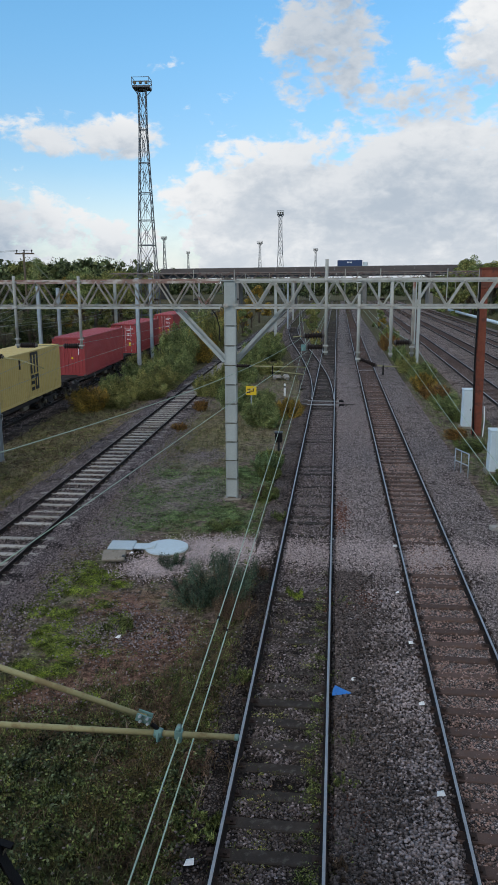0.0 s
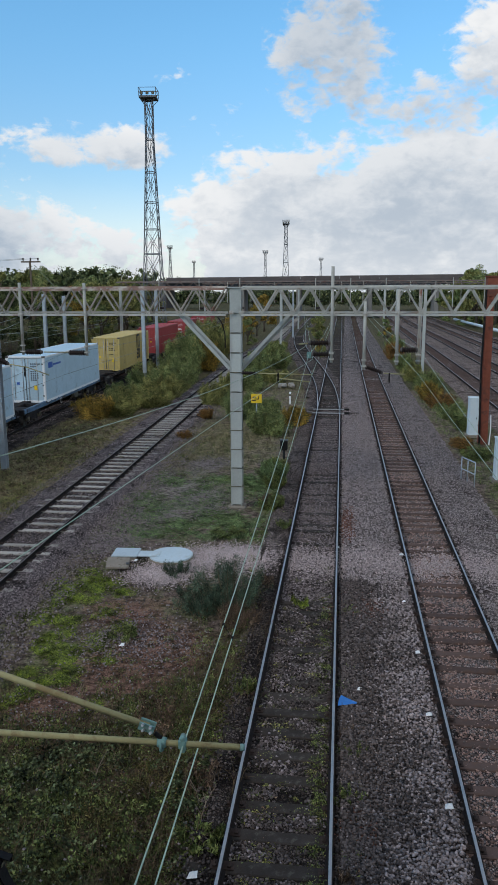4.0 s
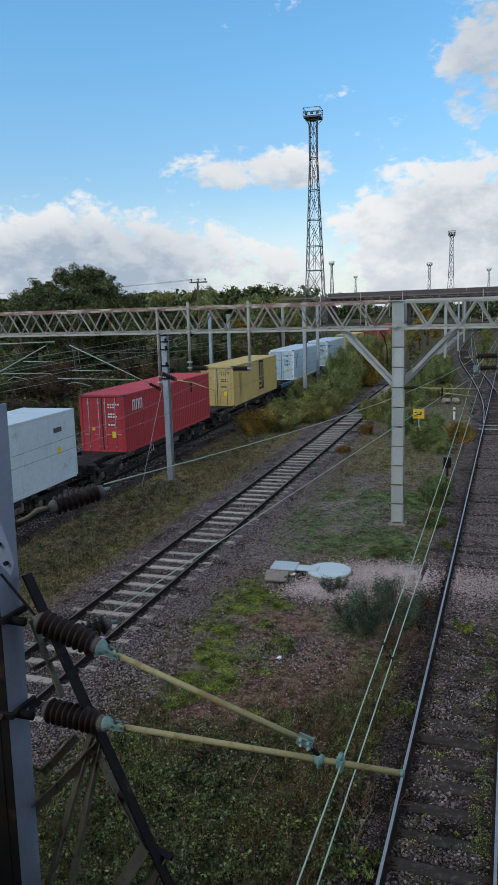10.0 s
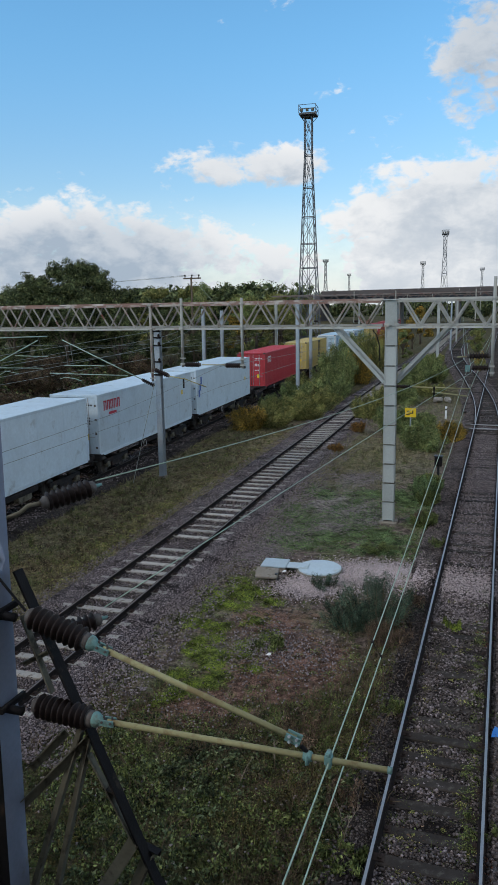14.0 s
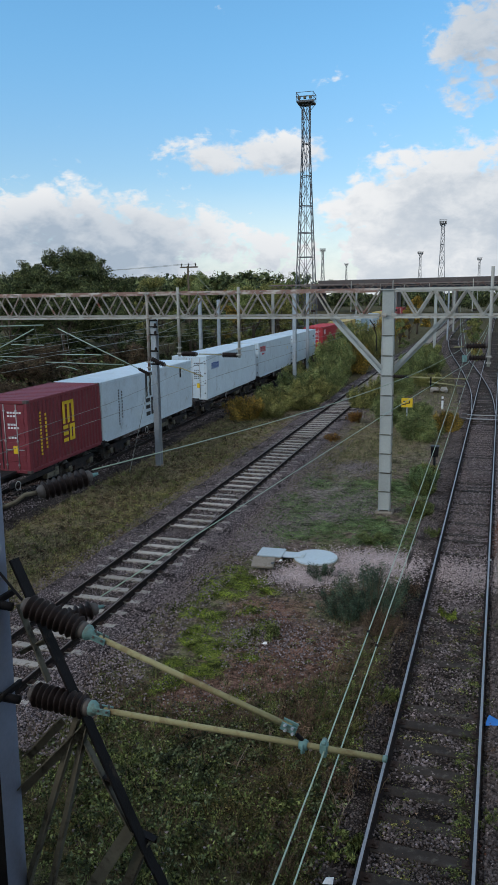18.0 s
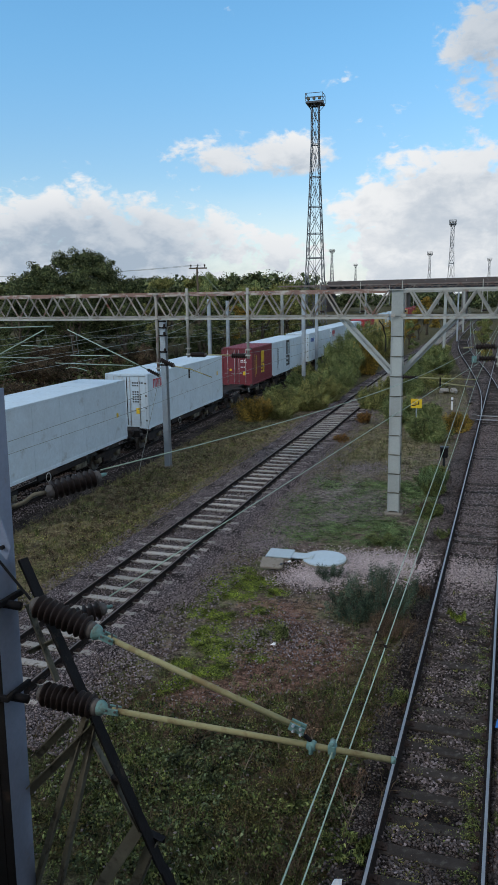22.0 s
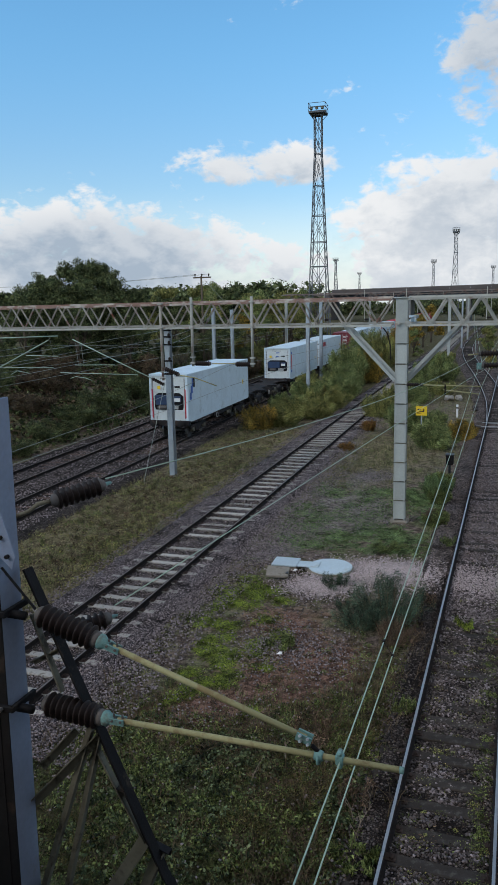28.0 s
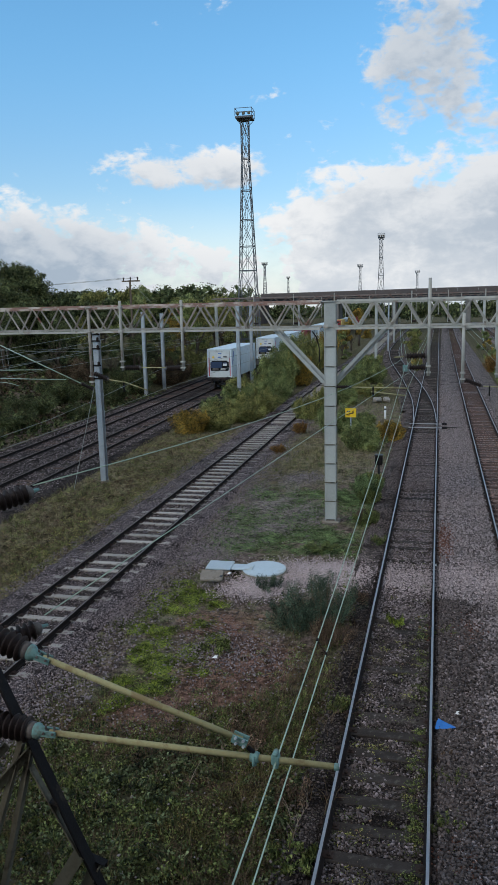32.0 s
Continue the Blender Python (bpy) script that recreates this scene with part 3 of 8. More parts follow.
def ground_mat():
    m = bpy.data.materials.new("yard_soil")
    m.use_nodes = True
    nt = m.node_tree
    N, L = nt.nodes.new, nt.links.new
    bsdf = nt.nodes["Principled BSDF"]
    tc = N("ShaderNodeTexCoord")

    def noise_tex(sc, detail=7, rgh=0.62):
        n = N("ShaderNodeTexNoise")
        n.inputs["Scale"].default_value, n.inputs["Detail"].default_value, n.inputs["Roughness"].default_value = sc, detail, rgh
        L(tc.outputs["Object"], n.inputs["Vector"])
        return n.outputs["Fac"]

    def mixc(fac, a, b):
        n = N("ShaderNodeMix")
        n.data_type = "RGBA"
        for sock, q in ((n.inputs["Factor"], fac), (n.inputs["A"], a), (n.inputs["B"], b)):
            if isinstance(q, tuple):
                sock.default_value = (*q, 1)
            else:
                L(q, sock)
        return n.outputs["Result"]

    def rng(fac, lo, hi, to=1.0):
        n = N("ShaderNodeMapRange")
        n.inputs["From Min"].default_value, n.inputs["From Max"].default_value, n.inputs["To Max"].default_value = lo, hi, to
        L(fac, n.inputs["Value"])
        return n.outputs[0]

    def add(a, b, k):
        n = N("ShaderNodeMath")
        n.operation = "MULTIPLY_ADD"
        L(b, n.inputs[0])
        n.inputs[1].default_value = k
        L(a, n.inputs[2])
        return n.outputs[0]

    att, att2 = N("ShaderNodeVertexColor"), N("ShaderNodeVertexColor")
    att.layer_name, att2.layer_name = "zone", "zone_b"
    s, s2 = N("ShaderNodeSeparateColor"), N("ShaderNodeSeparateColor")
    L(att.outputs[0], s.inputs[0])
    L(att2.outputs[0], s2.inputs[0])
    fine, mid, big = noise_tex(22), noise_tex(5.5), noise_tex(1.3)
    c = mixc(rng(mid, 0.32, 0.68), (0.10, 0.074, 0.064), (0.235, 0.182, 0.160))
    c = mixc(rng(big, 0.42, 0.62), c, mixc(rng(fine, 0.35, 0.7), (0.095, 0.102, 0.052), (0.20, 0.198, 0.112)))
    c = mixc(rng(add(s2.outputs[1], mid, 0.9), 0.55, 1.25, 0.85), c, mixc(rng(fine, 0.3, 0.7), (0.11, 0.095, 0.055), (0.28, 0.24, 0.145)))
    c = mixc(rng(add(add(s2.outputs[0], mid, 0.8), big, 1.0), 1.05, 1.6, 0.85), c, mixc(rng(fine, 0.3, 0.7), (0.035, 0.034, 0.017), (0.105, 0.10, 0.048)))
    c = mixc(rng(add(add(s.outputs[1], mid, 1.5), big, 0.9), 1.5, 2.15, 0.85), c, mixc(rng(fine, 0.3, 0.7), (0.16, 0.080, 0.062), (0.285, 0.168, 0.136)))
    c = mixc(rng(add(add(s.outputs[0], noise_tex(3.4), 2.2), fine, 0.9), 2.3, 2.7, 0.85), c, mixc(rng(fine, 0.3, 0.7), (0.048, 0.066, 0.022), (0.125, 0.15, 0.045)))
    c = mixc(rng(add(s.outputs[2], fine, 1.4), 1.1, 1.6, 0.65), c, mixc(rng(noise_tex(45), 0.35, 0.65), (0.17, 0.155, 0.145), (0.38, 0.35, 0.33)))
    grain = N("ShaderNodeMix")
    grain.data_type, grain.blend_type = "RGBA", "MULTIPLY"
    grain.inputs["Factor"].default_value = 1.0
    L(c, grain.inputs["A"])
    L(mixc(rng(noise_tex(36, 5, 0.7), 0.34, 0.64), (0.46, 0.45, 0.44), (1.30, 1.29, 1.27)), grain.inputs["B"])
    clod = N("ShaderNodeMix")
    clod.data_type, clod.blend_type = "RGBA", "MULTIPLY"
    clod.inputs["Factor"].default_value = 1.0
    L(grain.outputs["Result"], clod.inputs["A"])
    L(mixc(rng(noise_tex(5.0, 7, 0.72), 0.40, 0.58), (0.42, 0.41, 0.40), (1.48, 1.47, 1.45)), clod.inputs["B"])
    L(clod.outputs["Result"], bsdf.inputs["Base Color"])
    bsdf.inputs["Roughness"].default_value, bsdf.inputs["Specular IOR Level"].default_value = 0.95, 0.05
    b = N("ShaderNodeBump")
    b.inputs["Strength"].default_value, b.inputs["Distance"].default_value = 1.0, 0.09
    L(noise_tex(16, 9, 0.7), b.inputs["Height"])
    L(b.outputs[0], bsdf.inputs["Normal"])
    return m


build_ground()

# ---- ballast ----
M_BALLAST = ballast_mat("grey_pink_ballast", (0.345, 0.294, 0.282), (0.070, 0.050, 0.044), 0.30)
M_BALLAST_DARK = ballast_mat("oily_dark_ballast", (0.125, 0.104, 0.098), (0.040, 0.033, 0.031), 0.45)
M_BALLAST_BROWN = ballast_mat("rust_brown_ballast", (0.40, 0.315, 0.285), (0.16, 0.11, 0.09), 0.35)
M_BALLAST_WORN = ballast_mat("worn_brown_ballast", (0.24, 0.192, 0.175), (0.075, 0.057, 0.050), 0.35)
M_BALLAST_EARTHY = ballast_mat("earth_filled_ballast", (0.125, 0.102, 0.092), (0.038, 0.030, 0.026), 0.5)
M_STONE_RUST = mat("rust_dusted_stone", (0.30, 0.205, 0.178), 0.9, 0, 0.2, 20, None, 0.3, 60, 0, 0.6, spec=0.06)
M_STONE_RED = mat("rust_red_stone", (0.13, 0.062, 0.045), 0.9, 0, 0.2, 20, None, 0.3, 60, 0, 0.6, spec=0.06)
M_STONE = mat("ballast_stone", (0.268, 0.226, 0.224), 0.9, 0, 0.2, 20, None, 0.3, 60, 0, 0.65, spec=0.06)
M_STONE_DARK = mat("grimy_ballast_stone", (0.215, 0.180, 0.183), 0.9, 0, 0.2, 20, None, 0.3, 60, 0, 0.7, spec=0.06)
M_STONE_OILY = mat("oily_ballast_stone", (0.095, 0.078, 0.074), 0.85, 0, 0.2, 20, None, 0.3, 60, 0, 0.75, spec=0.08)
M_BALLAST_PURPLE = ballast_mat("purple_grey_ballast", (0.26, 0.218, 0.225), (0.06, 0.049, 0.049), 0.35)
M_STONE_PALE = mat("pale_pink_gravel", (0.43, 0.355, 0.352), 0.9, 0, 0.2, 20, None, 0.3, 60, 0, 0.4, spec=0.06)


def bed(name, fx, half_l, half_r, material, label, y0=-15.0, y1=320.0, z=-0.005, heap=0.055):
    """A ballast strip along a track with sloping shoulders and an uneven top."""
    mb = MB()
    offs = [-half_l - 0.35, -half_l, -0.90, -0.83, -0.4, 0.4, 0.83, 0.90, half_r, half_r + 0.35]
    rows, y = [], y0
    while y < y1:
        rows.append(y)
        y += 0.4 if y < 60 else 4.0
    vs = []
    for y in rows:
        for i, o in enumerate(offs):
            edge = i in (0, 9)
            jit = 0.12 * noise.noise((o * 3 + 9, y * 1.7, 3)) if i in (0, 1, 8, 9) else 0
            zz = -0.22 if edge else z + (heap if i in (1, 2, 7, 8) else 0) + 0.03 * noise.noise((o * 2, y * 1.9, 5))
            vs.append((fx(y) + o + jit, y, zz))
    n = len(offs)
    fs = [(j * n + i, j * n + i + 1, (j + 1) * n + i + 1, (j + 1) * n + i) for j in range(len(rows) - 1) for i in range(n - 1)]
    mb.add(vs, fs)
    single(name, mb, material, label, "ballast", "", "structure", True)


bed("ballast_bed_near", x_near, 1.12, 1.06, M_BALLAST_EARTHY, "dark earth-filled ballast round a little-used track", -15, 21.3, -0.02)
bed("ballast_bed_near", x_near, 1.5, 1.06, M_BALLAST_WORN, "dark oily ballast round a little-used track", 20.8, 320, -0.024)
bed("ballast_bed_second", x_second, 2.55, 2.6, M_BALLAST, "grey and pinkish ballast under the second track", z=-0.005)
bed("ballast_bed_siding", x_siding, 1.75, 1.5, M_BALLAST_PURPLE, "dark worn ballast under the siding", heap=0.047)
bed("ballast_bed_train", x_train, 1.6, 2.0, M_BALLAST_DARK, "dark ballast under the goods track", z=-0.005)
bed("ballast_bed_outer", x_outer, 1.9, 1.7, M_BALLAST_DARK, "dark ballast under the outer track", z=-0.003)
bed("ballast_bed_branch", x_branch, 1.6, 1.5, M_BALLAST_WORN, "dark ballast under the branch track", 56, 320, -0.012)
for _k in range(4):
    bed("ballast_bed_main", x_main(_k), 2.0, 2.1, M_BALLAST_BROWN, "brown-grey ballast under a main line", -15, 330, 0.0)


# ---- stones lying on the beds ----
def shoulder(x, y):
    """Extra height of the ballast outside the rails."""
    if 0.17 < x < 1.93 or 3.73 < x < 5.5 or -2.2 < x < -1.63:
        return 0.055
    for f, hi, k in ((x_siding, 1.6, 0.04), (x_train, 1.7, 0.055), (x_outer, 1.7, 0.055)):
        if 0.95 < abs(x - f(y)) < hi:
            return k
    return 0.0


def stones(name, n, place, size, material, label, seed):
    """Loose angular stones, one joined mesh. place(rng) gives x, y, z."""
    rng = np.random.default_rng(seed)
    base = np.array([(0, 0, 1), (0.9, 0.1, 0.25), (0.1, 0.95, 0.2), (-0.9, 0.2, 0.3), (-0.1, -0.9, 0.25), (0.1, 0.05, -0.8)])
    tri = np.array([(0, 1, 2), (0, 2, 3), (0, 3, 4), (0, 4, 1), (5, 2, 1), (5, 3, 2), (5, 4, 3), (5, 1, 4)])
    P = place(rng, n)
    P[:, 2] += np.array([shoulder(a, b) for a, b in P[:, :2]])
    n = len(P)
    jitter = base[None] * (1 + rng.uniform(-0.30, 0.30, (n, 6, 3)))
    sc = rng.uniform(0.55, 1.25, (n, 1, 1)) * size * np.array([1, 0.85, 0.75])
    a = rng.uniform(0, 6.283, n)
    t = rng.uniform(-0.7, 0.7, n)
    q = jitter * sc
    y2 = q[..., 1] * np.cos(t)[:, None] - q[..., 2] * np.sin(t)[:, None]
    z2 = q[..., 1] * np.sin(t)[:, None] + q[..., 2] * np.cos(t)[:, None]
    x3 = q[..., 0] * np.cos(a)[:, None] - y2 * np.sin(a)[:, None]
    y3 = q[..., 0] * np.sin(a)[:, None] + y2 * np.cos(a)[:, None]
    V = np.stack([x3, y3, z2], -1) + P[:, None, :]
    F = tri[None] + (np.arange(n) * 6)[:, None, None]
    me = quick_mesh(name, V.reshape(-1, 3), F.reshape(-1, 3), material)
    me.shade_smooth()
    tagged(new(name, me), label, "stones", "", "stuff")


def strip(x0, x1, y0, y1, z, power=1.6):
    """Even scatter in x, denser towards y0."""
    def place(rng, n):
        y = y0 + (y1 - y0) * rng.uniform(0, 1, n) ** power * rng.uniform(0.5, 1, n) ** (power > 1)
        return np.stack([rng.uniform(x0, x1, n), y, np.full(n, z) + rng.uniform(-0.018, 0.026, n)], -1)
    return place


def beside(x0, spread, y0, y1, z):
    """Scatter that thins out away from the line x0, in patches along it."""
    def place(rng, n):
        y = y0 + (y1 - y0) * rng.uniform(0, 1, n) ** 1.3
        w = spread * (0.55 + 0.9 * np.abs(np.sin(y * 0.7) * np.sin(y * 1.9 + 1)))
        return np.stack([x0 + np.abs(rng.normal(0, 1, n)) * w, y, np.full(n, z) + rng.uniform(-0.018, 0.026, n)], -1)
    return place


def along(fx, o0, o1, y0, y1, z, power=1.5):
    def place(rng, n):
        y = y0 + (y1 - y0) * rng.uniform(0, 1, n) ** power
        x = np.array([fx(q) for q in y]) + rng.uniform(o0, o1, n)
        return np.stack([x, y, np.full(n, z) + rng.uniform(-0.018, 0.026, n)], -1)
    return place


def patches(items, z, clump=0):
    def place(rng, n):
        m = max(1, n // clump) if clump else n
        k = rng.integers(0, len(items), m)
        it = np.array(items)[k]
        P = np.stack([it[:, 0] + it[:, 2] * 0.62 * rng.normal(0, 1, m), it[:, 1] + it[:, 3] * 0.62 * rng.normal(0, 1, m), np.full(m, z)], -1)
        if not clump:
            return P
        P = np.repeat(P, clump, axis=0)
        w = np.repeat(rng.uniform(0.3, 1.4, m), clump) * 0.16
        P[:, 0] += w * rng.normal(0, 1, len(P))
        P[:, 1] += w * rng.normal(0, 1, len(P))
        return P
    return place


def between_sleepers(y0, y1, gap):
    """Stones in uneven heaps between the near track's sleepers, leaving most timbers bare."""
    def place(rng, n):
        m = n * 4
        y = y0 + (y1 - y0) * rng.uniform(0, 1, m) ** 1.35
        x = rng.uniform(-1.42, -0.05, m)
        off = np.abs((y + 13.89 + NEAR_PITCH / 2) % NEAR_PITCH - NEAR_PITCH / 2)
        bare = np.where(y < 11.4, 0.04, np.where(y < 12.9, 0.35, 0.75))
        heap = np.array([noise.noise((a * 1.7, b * 1.7, 12 + gap)) + 0.6 * noise.noise((a * 4.5, b * 4.5, 3)) for a, b in zip(x, y)])
        keep = (rng.uniform(0, 1, m) < np.where(off < 0.145, bare, 1.0)) & (heap + gap * 0.6 > rng.uniform(-0.15, 0.45, m))
        x, y = x[keep][:n], y[keep][:n]
        return np.stack([x, y, -0.014 + rng.uniform(-0.018, 0.026, len(x))], -1)
    return place


NEAR_PITCH = 0.65
stones("ballast_stones_between", 40000, strip(0.10, 2.0, 6.5, 80, 0.006), 0.039, M_STONE, "loose grey and pink ballast stones between two tracks", 1)
stones("ballast_stones_oily", 21000, beside(0.10, 0.66, 6.5, 19.4, 0.030), 0.036, M_STONE_OILY, "oil-stained stones beside the near track", 17)
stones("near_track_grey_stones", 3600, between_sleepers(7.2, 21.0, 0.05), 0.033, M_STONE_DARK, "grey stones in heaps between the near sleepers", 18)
stones("ballast_stones_second", 19000, strip(2.13, 3.54, 7.5, 66, -0.002), 0.030, M_STONE_RUST, "rust-dusted ballast stones inside the second track", 2)
stones("ballast_stones_cess", 20000, strip(3.65, 5.6, 11, 80, 0.004), 0.036, M_STONE, "grey ballast stones on the shoulder of the second track", 3)
stones("ballast_stones_near_far", 15000, strip(-1.42, -0.05, 18, 66, -0.016, 1.2), 0.030, M_STONE_DARK, "grey-brown stones inside the near track", 20)
stones("ballast_stones_near", 9500, between_sleepers(7.2, 21.0, 0.4), 0.030, M_STONE_OILY, "oily dark stones inside the near track", 4)
stones("ballast_stones_verge", 2600, strip(-2.1, -1.55, 7, 44, -0.02), 0.032, M_STONE_OILY, "dark stones at the edge of the near track", 5)
stones("siding_stones", 34000, along(x_siding, -2.3, 2.2, 10, 56, -0.004), 0.031, M_STONE_DARK, "dark ballast stones along the siding", 6)
stones("siding_oily_stones", 15000, along(x_siding, -0.72, 0.72, 10, 60, 0.004), 0.030, M_STONE_OILY, "dark oily stones between the siding rails", 15)
stones("siding_verge_stones", 6000, along(x_siding, 1.6, 2.9, 10, 40, -0.06), 0.034, M_STONE_DARK, "purple-grey stones spilling from the siding", 19)
stones("siding_stones_light", 4000, along(x_siding, 0.8, 2.4, 11, 42, -0.01), 0.028, M_STONE, "grey ballast stones beside the siding", 16)
stones("goods_track_stones", 16000, along(x_train, -5.2, 1.9, 20, 60, 0.004), 0.044, M_STONE_DARK, "dark ballast stones round the goods tracks", 7)
stones("crossing_gravel", 13000, patches([(-4.2, 20.6, 1.5, 0.9), (-2.4, 21.0, 1.2, 1.0), (-5.0, 19.5, 0.8, 0.6), (-3.3, 21.4, 1.2, 0.7)], -0.03), 0.028, M_STONE_PALE, "pale pink gravel of an old crossing", 8)
def crossing(rng, n):
    """Scatter across the tracks that thins out on both sides of the crossing."""
    x = rng.uniform(-1.4, 5.6, n)
    return np.stack([x, 20.95 + 0.62 * rng.normal(0, 1, n) + 0.18 * np.sin(x * 2.3), 0.016 + rng.uniform(-0.018, 0.02, n)], -1)


stones("crossing_gravel_tracks", 9500, crossing, 0.030, M_STONE_PALE, "pale pink gravel filling the tracks at the crossing", 9)
stones("rusty_stones", 2300, patches([(0.55, 17.6, 0.45, 0.8), (0.35, 24.5, 0.25, 1.6), (0.4, 9.6, 0.25, 0.5)], 0.02), 0.036, M_STONE_RED, "rust-red stained stones beside the near rail", 12)
stones("yard_gravel", 15000, patches(GRAVEL + [(-4.8, 15.6, 1.3, 1.0)], -0.05), 0.028, M_STONE_DARK, "scattered grey gravel on mossy soil", 10)
stones("soil_stones", 2600, patches(REDSOIL + WEEDY + OLIVE[:1], -0.05), 0.030, M_STONE_DARK, "small stones on bare soil", 11)


# ---- tracks ----
RAIL = [(-0.070, 0.0), (0.070, 0.0), (0.066, 0.014), (0.012, 0.028), (0.010, 0.115), (0.034, 0.124), (0.036, 0.150), (-0.036, 0.150), (-0.034, 0.124), (-0.010, 0.115), (-0.012, 0.028), (-0.066, 0.014)]
HEAD_Z = 0.17


def rail_pair(track, fx, y0, y1, top=M_RAILTOP):
    """Two rails: a rusty body and a worn running surface on each."""
    ys, y = [], y0
    while y < y1:
        ys.append(y)
        y += 1.5 if y < 150 else 10
    for side in (-0.7525, 0.7525):
        body, run = MB(), MB()
        n = len(RAIL)
        body.add([(fx(q) + side + a, q, HEAD_Z - 0.152 + b) for q in ys for a, b in RAIL],
                 [(j * n + i, (j + 1) * n + i, (j + 1) * n + (i + 1) % n, j * n + (i + 1) % n) for j in range(len(ys) - 1) for i in range(n)] + [tuple(range(n))])
        run.add([(fx(q) + side + a, q, HEAD_Z + b) for q in ys for a, b in ((-0.025, 0), (-0.018, 0.004), (0.019, 0.004), (0.022, 0))],
                [(j * 4 + i, (j + 1) * 4 + i, (j + 1) * 4 + i + 1, j * 4 + i + 1) for j in range(len(ys) - 1) for i in range(3)])
        r = part("rail", body, M_RAILSIDE, track, "rust-brown steel rail")
        part("running_surface", run, top, r, "worn shiny rail head")


def sleeper_mesh(size, seed):
    rng = random.Random(seed)
    mb = MB()
    L2, W, H = size[0] / 2, size[1] / 2, size[2]
    xs = [-L2, -L2 * 0.55, 0, L2 * 0.55, L2]
    vs = []
    for x in xs:
        w = W * (1 + rng.uniform(-0.05, 0.05))
        h = rng.uniform(-0.006, 0.006)
        vs += [(x, -w, -H), (x, -w, h - 0.015), (x, -w + 0.02, h), (x, w - 0.02, h), (x, w, h - 0.015), (x, w, -H)]
    fs = [(j * 6 + i, (j + 1) * 6 + i, (j + 1) * 6 + i + 1, j * 6 + i + 1) for j in range(4) for i in range(5)] + [(0, 1, 2, 3, 4, 5), (29, 28, 27, 26, 25, 24)]
    return mb.add([(a, b, c) for a, b, c in vs], fs).mesh("sleeper")


def clip_mesh():
    """Rail seats of one sleeper: base plate and two clips on either rail."""
    mb = MB()
    for s in (-0.7525, 0.7525):
        mb.box((s, 0, 0.006), (0.34, 0.15, 0.016))
        for k in (-0.105, 0.105):
            mb.box((s + k, 0, 0.028), (0.055, 0.085, 0.032))
            mb.tube([(s + k, -0.05, 0.03), (s + k, 0, 0.05), (s + k, 0.05, 0.03)], 0.011, 5)
    return mb.mesh("fastening")


CLIPS = clip_mesh()
CLIPS.materials.append(M_CLIP)


def track(name, fx, y0, y1, material, size, pitch, top_z, near, label, seed, hidden=0.0, top=M_RAILTOP, buried=(0, 0)):
    """Rails, sleepers one by one as far as near, and the joined rest."""
    t = thing(name, (0, 0, 0), 0, label, "railway track", "", "structure")
    rail_pair(t, fx, y0, y1, top)
    rng = random.Random(seed)
    variants = []
    for k in range(3):
        me = sleeper_mesh(size, seed * 10 + k)
        me.materials.append(material)
        variants.append(me)
    rest = MB()
    y = y0 + 0.3
    while y < min(y1, 260):
        a = (fx(y + 0.5) - fx(y - 0.5))
        z = top_z - (rng.uniform(0, 0.06) if rng.random() < hidden else 0) - (rng.uniform(0.015, 0.05) if buried[0] < y < buried[1] else 0)
        if y < near:
            s = part("sleeper", variants[rng.randrange(3)], None, t)
            s.matrix_basis = pose(fx(y) + rng.uniform(-0.03, 0.03), y + rng.uniform(-0.03, 0.03), z, 0, 0, -math.degrees(a) + rng.uniform(-0.8, 0.8))
            c = part("fastening", CLIPS, None, s)
        else:
            rest.box((fx(y), y, z - size[2] / 2), (size[0], size[1], size[2]), Matrix.Rotation(-a, 3, "Z"))
        y += pitch * (1 if y < 160 else 2)
    tagged(part("far_sleepers", rest, material, t, "far sleepers along the track"), "", "", "", "stuff")
    return t


track("track_near", x_near, -14.19, 320, M_SLP_WOOD, (2.55, 0.25, 0.13), NEAR_PITCH, 0.030, 56, "old track on dark half-buried timber sleepers", 1, 0.45, M_RAILTOP, (12.9, 46.0))
track("track_second", x_second, -13.84, 320, M_SLP_BROWN, (2.5, 0.23, 0.13), 0.66, 0.036, 60, "track on rust-brown dusted concrete sleepers", 2, 0.25)
track("track_siding", x_siding, -13.56, 240, M_SLP_CONC, (2.42, 0.22, 0.13), 0.72, 0.046, 70, "siding on pale weathered concrete sleepers", 3, 0.2, M_RAILDULL)
track("track_goods", x_train, -20.0, 300, M_SLP_BROWN, (2.5, 0.25, 0.13), 0.70, 0.026, 60, "goods track on brown sleepers in dark ballast", 4, 0.6, M_RAILDULL)
track("track_outer", x_outer, -14.1, 300, M_SLP_BROWN, (2.5, 0.25, 0.13), 0.70, 0.028, 60, "outer goods track on brown sleepers", 5, 0.6, M_RAILDULL)
track("track_branch", x_branch, 50, 300, M_SLP_WOOD, (2.6, 0.25, 0.13), 0.70, 0.020, 96, "branch track curving off over dark sleepers", 6, 0.5)
for _k in range(4):
    track("track_main", x_main(_k), -14, 330, M_SLP_BROWN, (2.5, 0.26, 0.13), 0.66, 0.034, -20, "main line track on brown sleepers", 7 + _k)


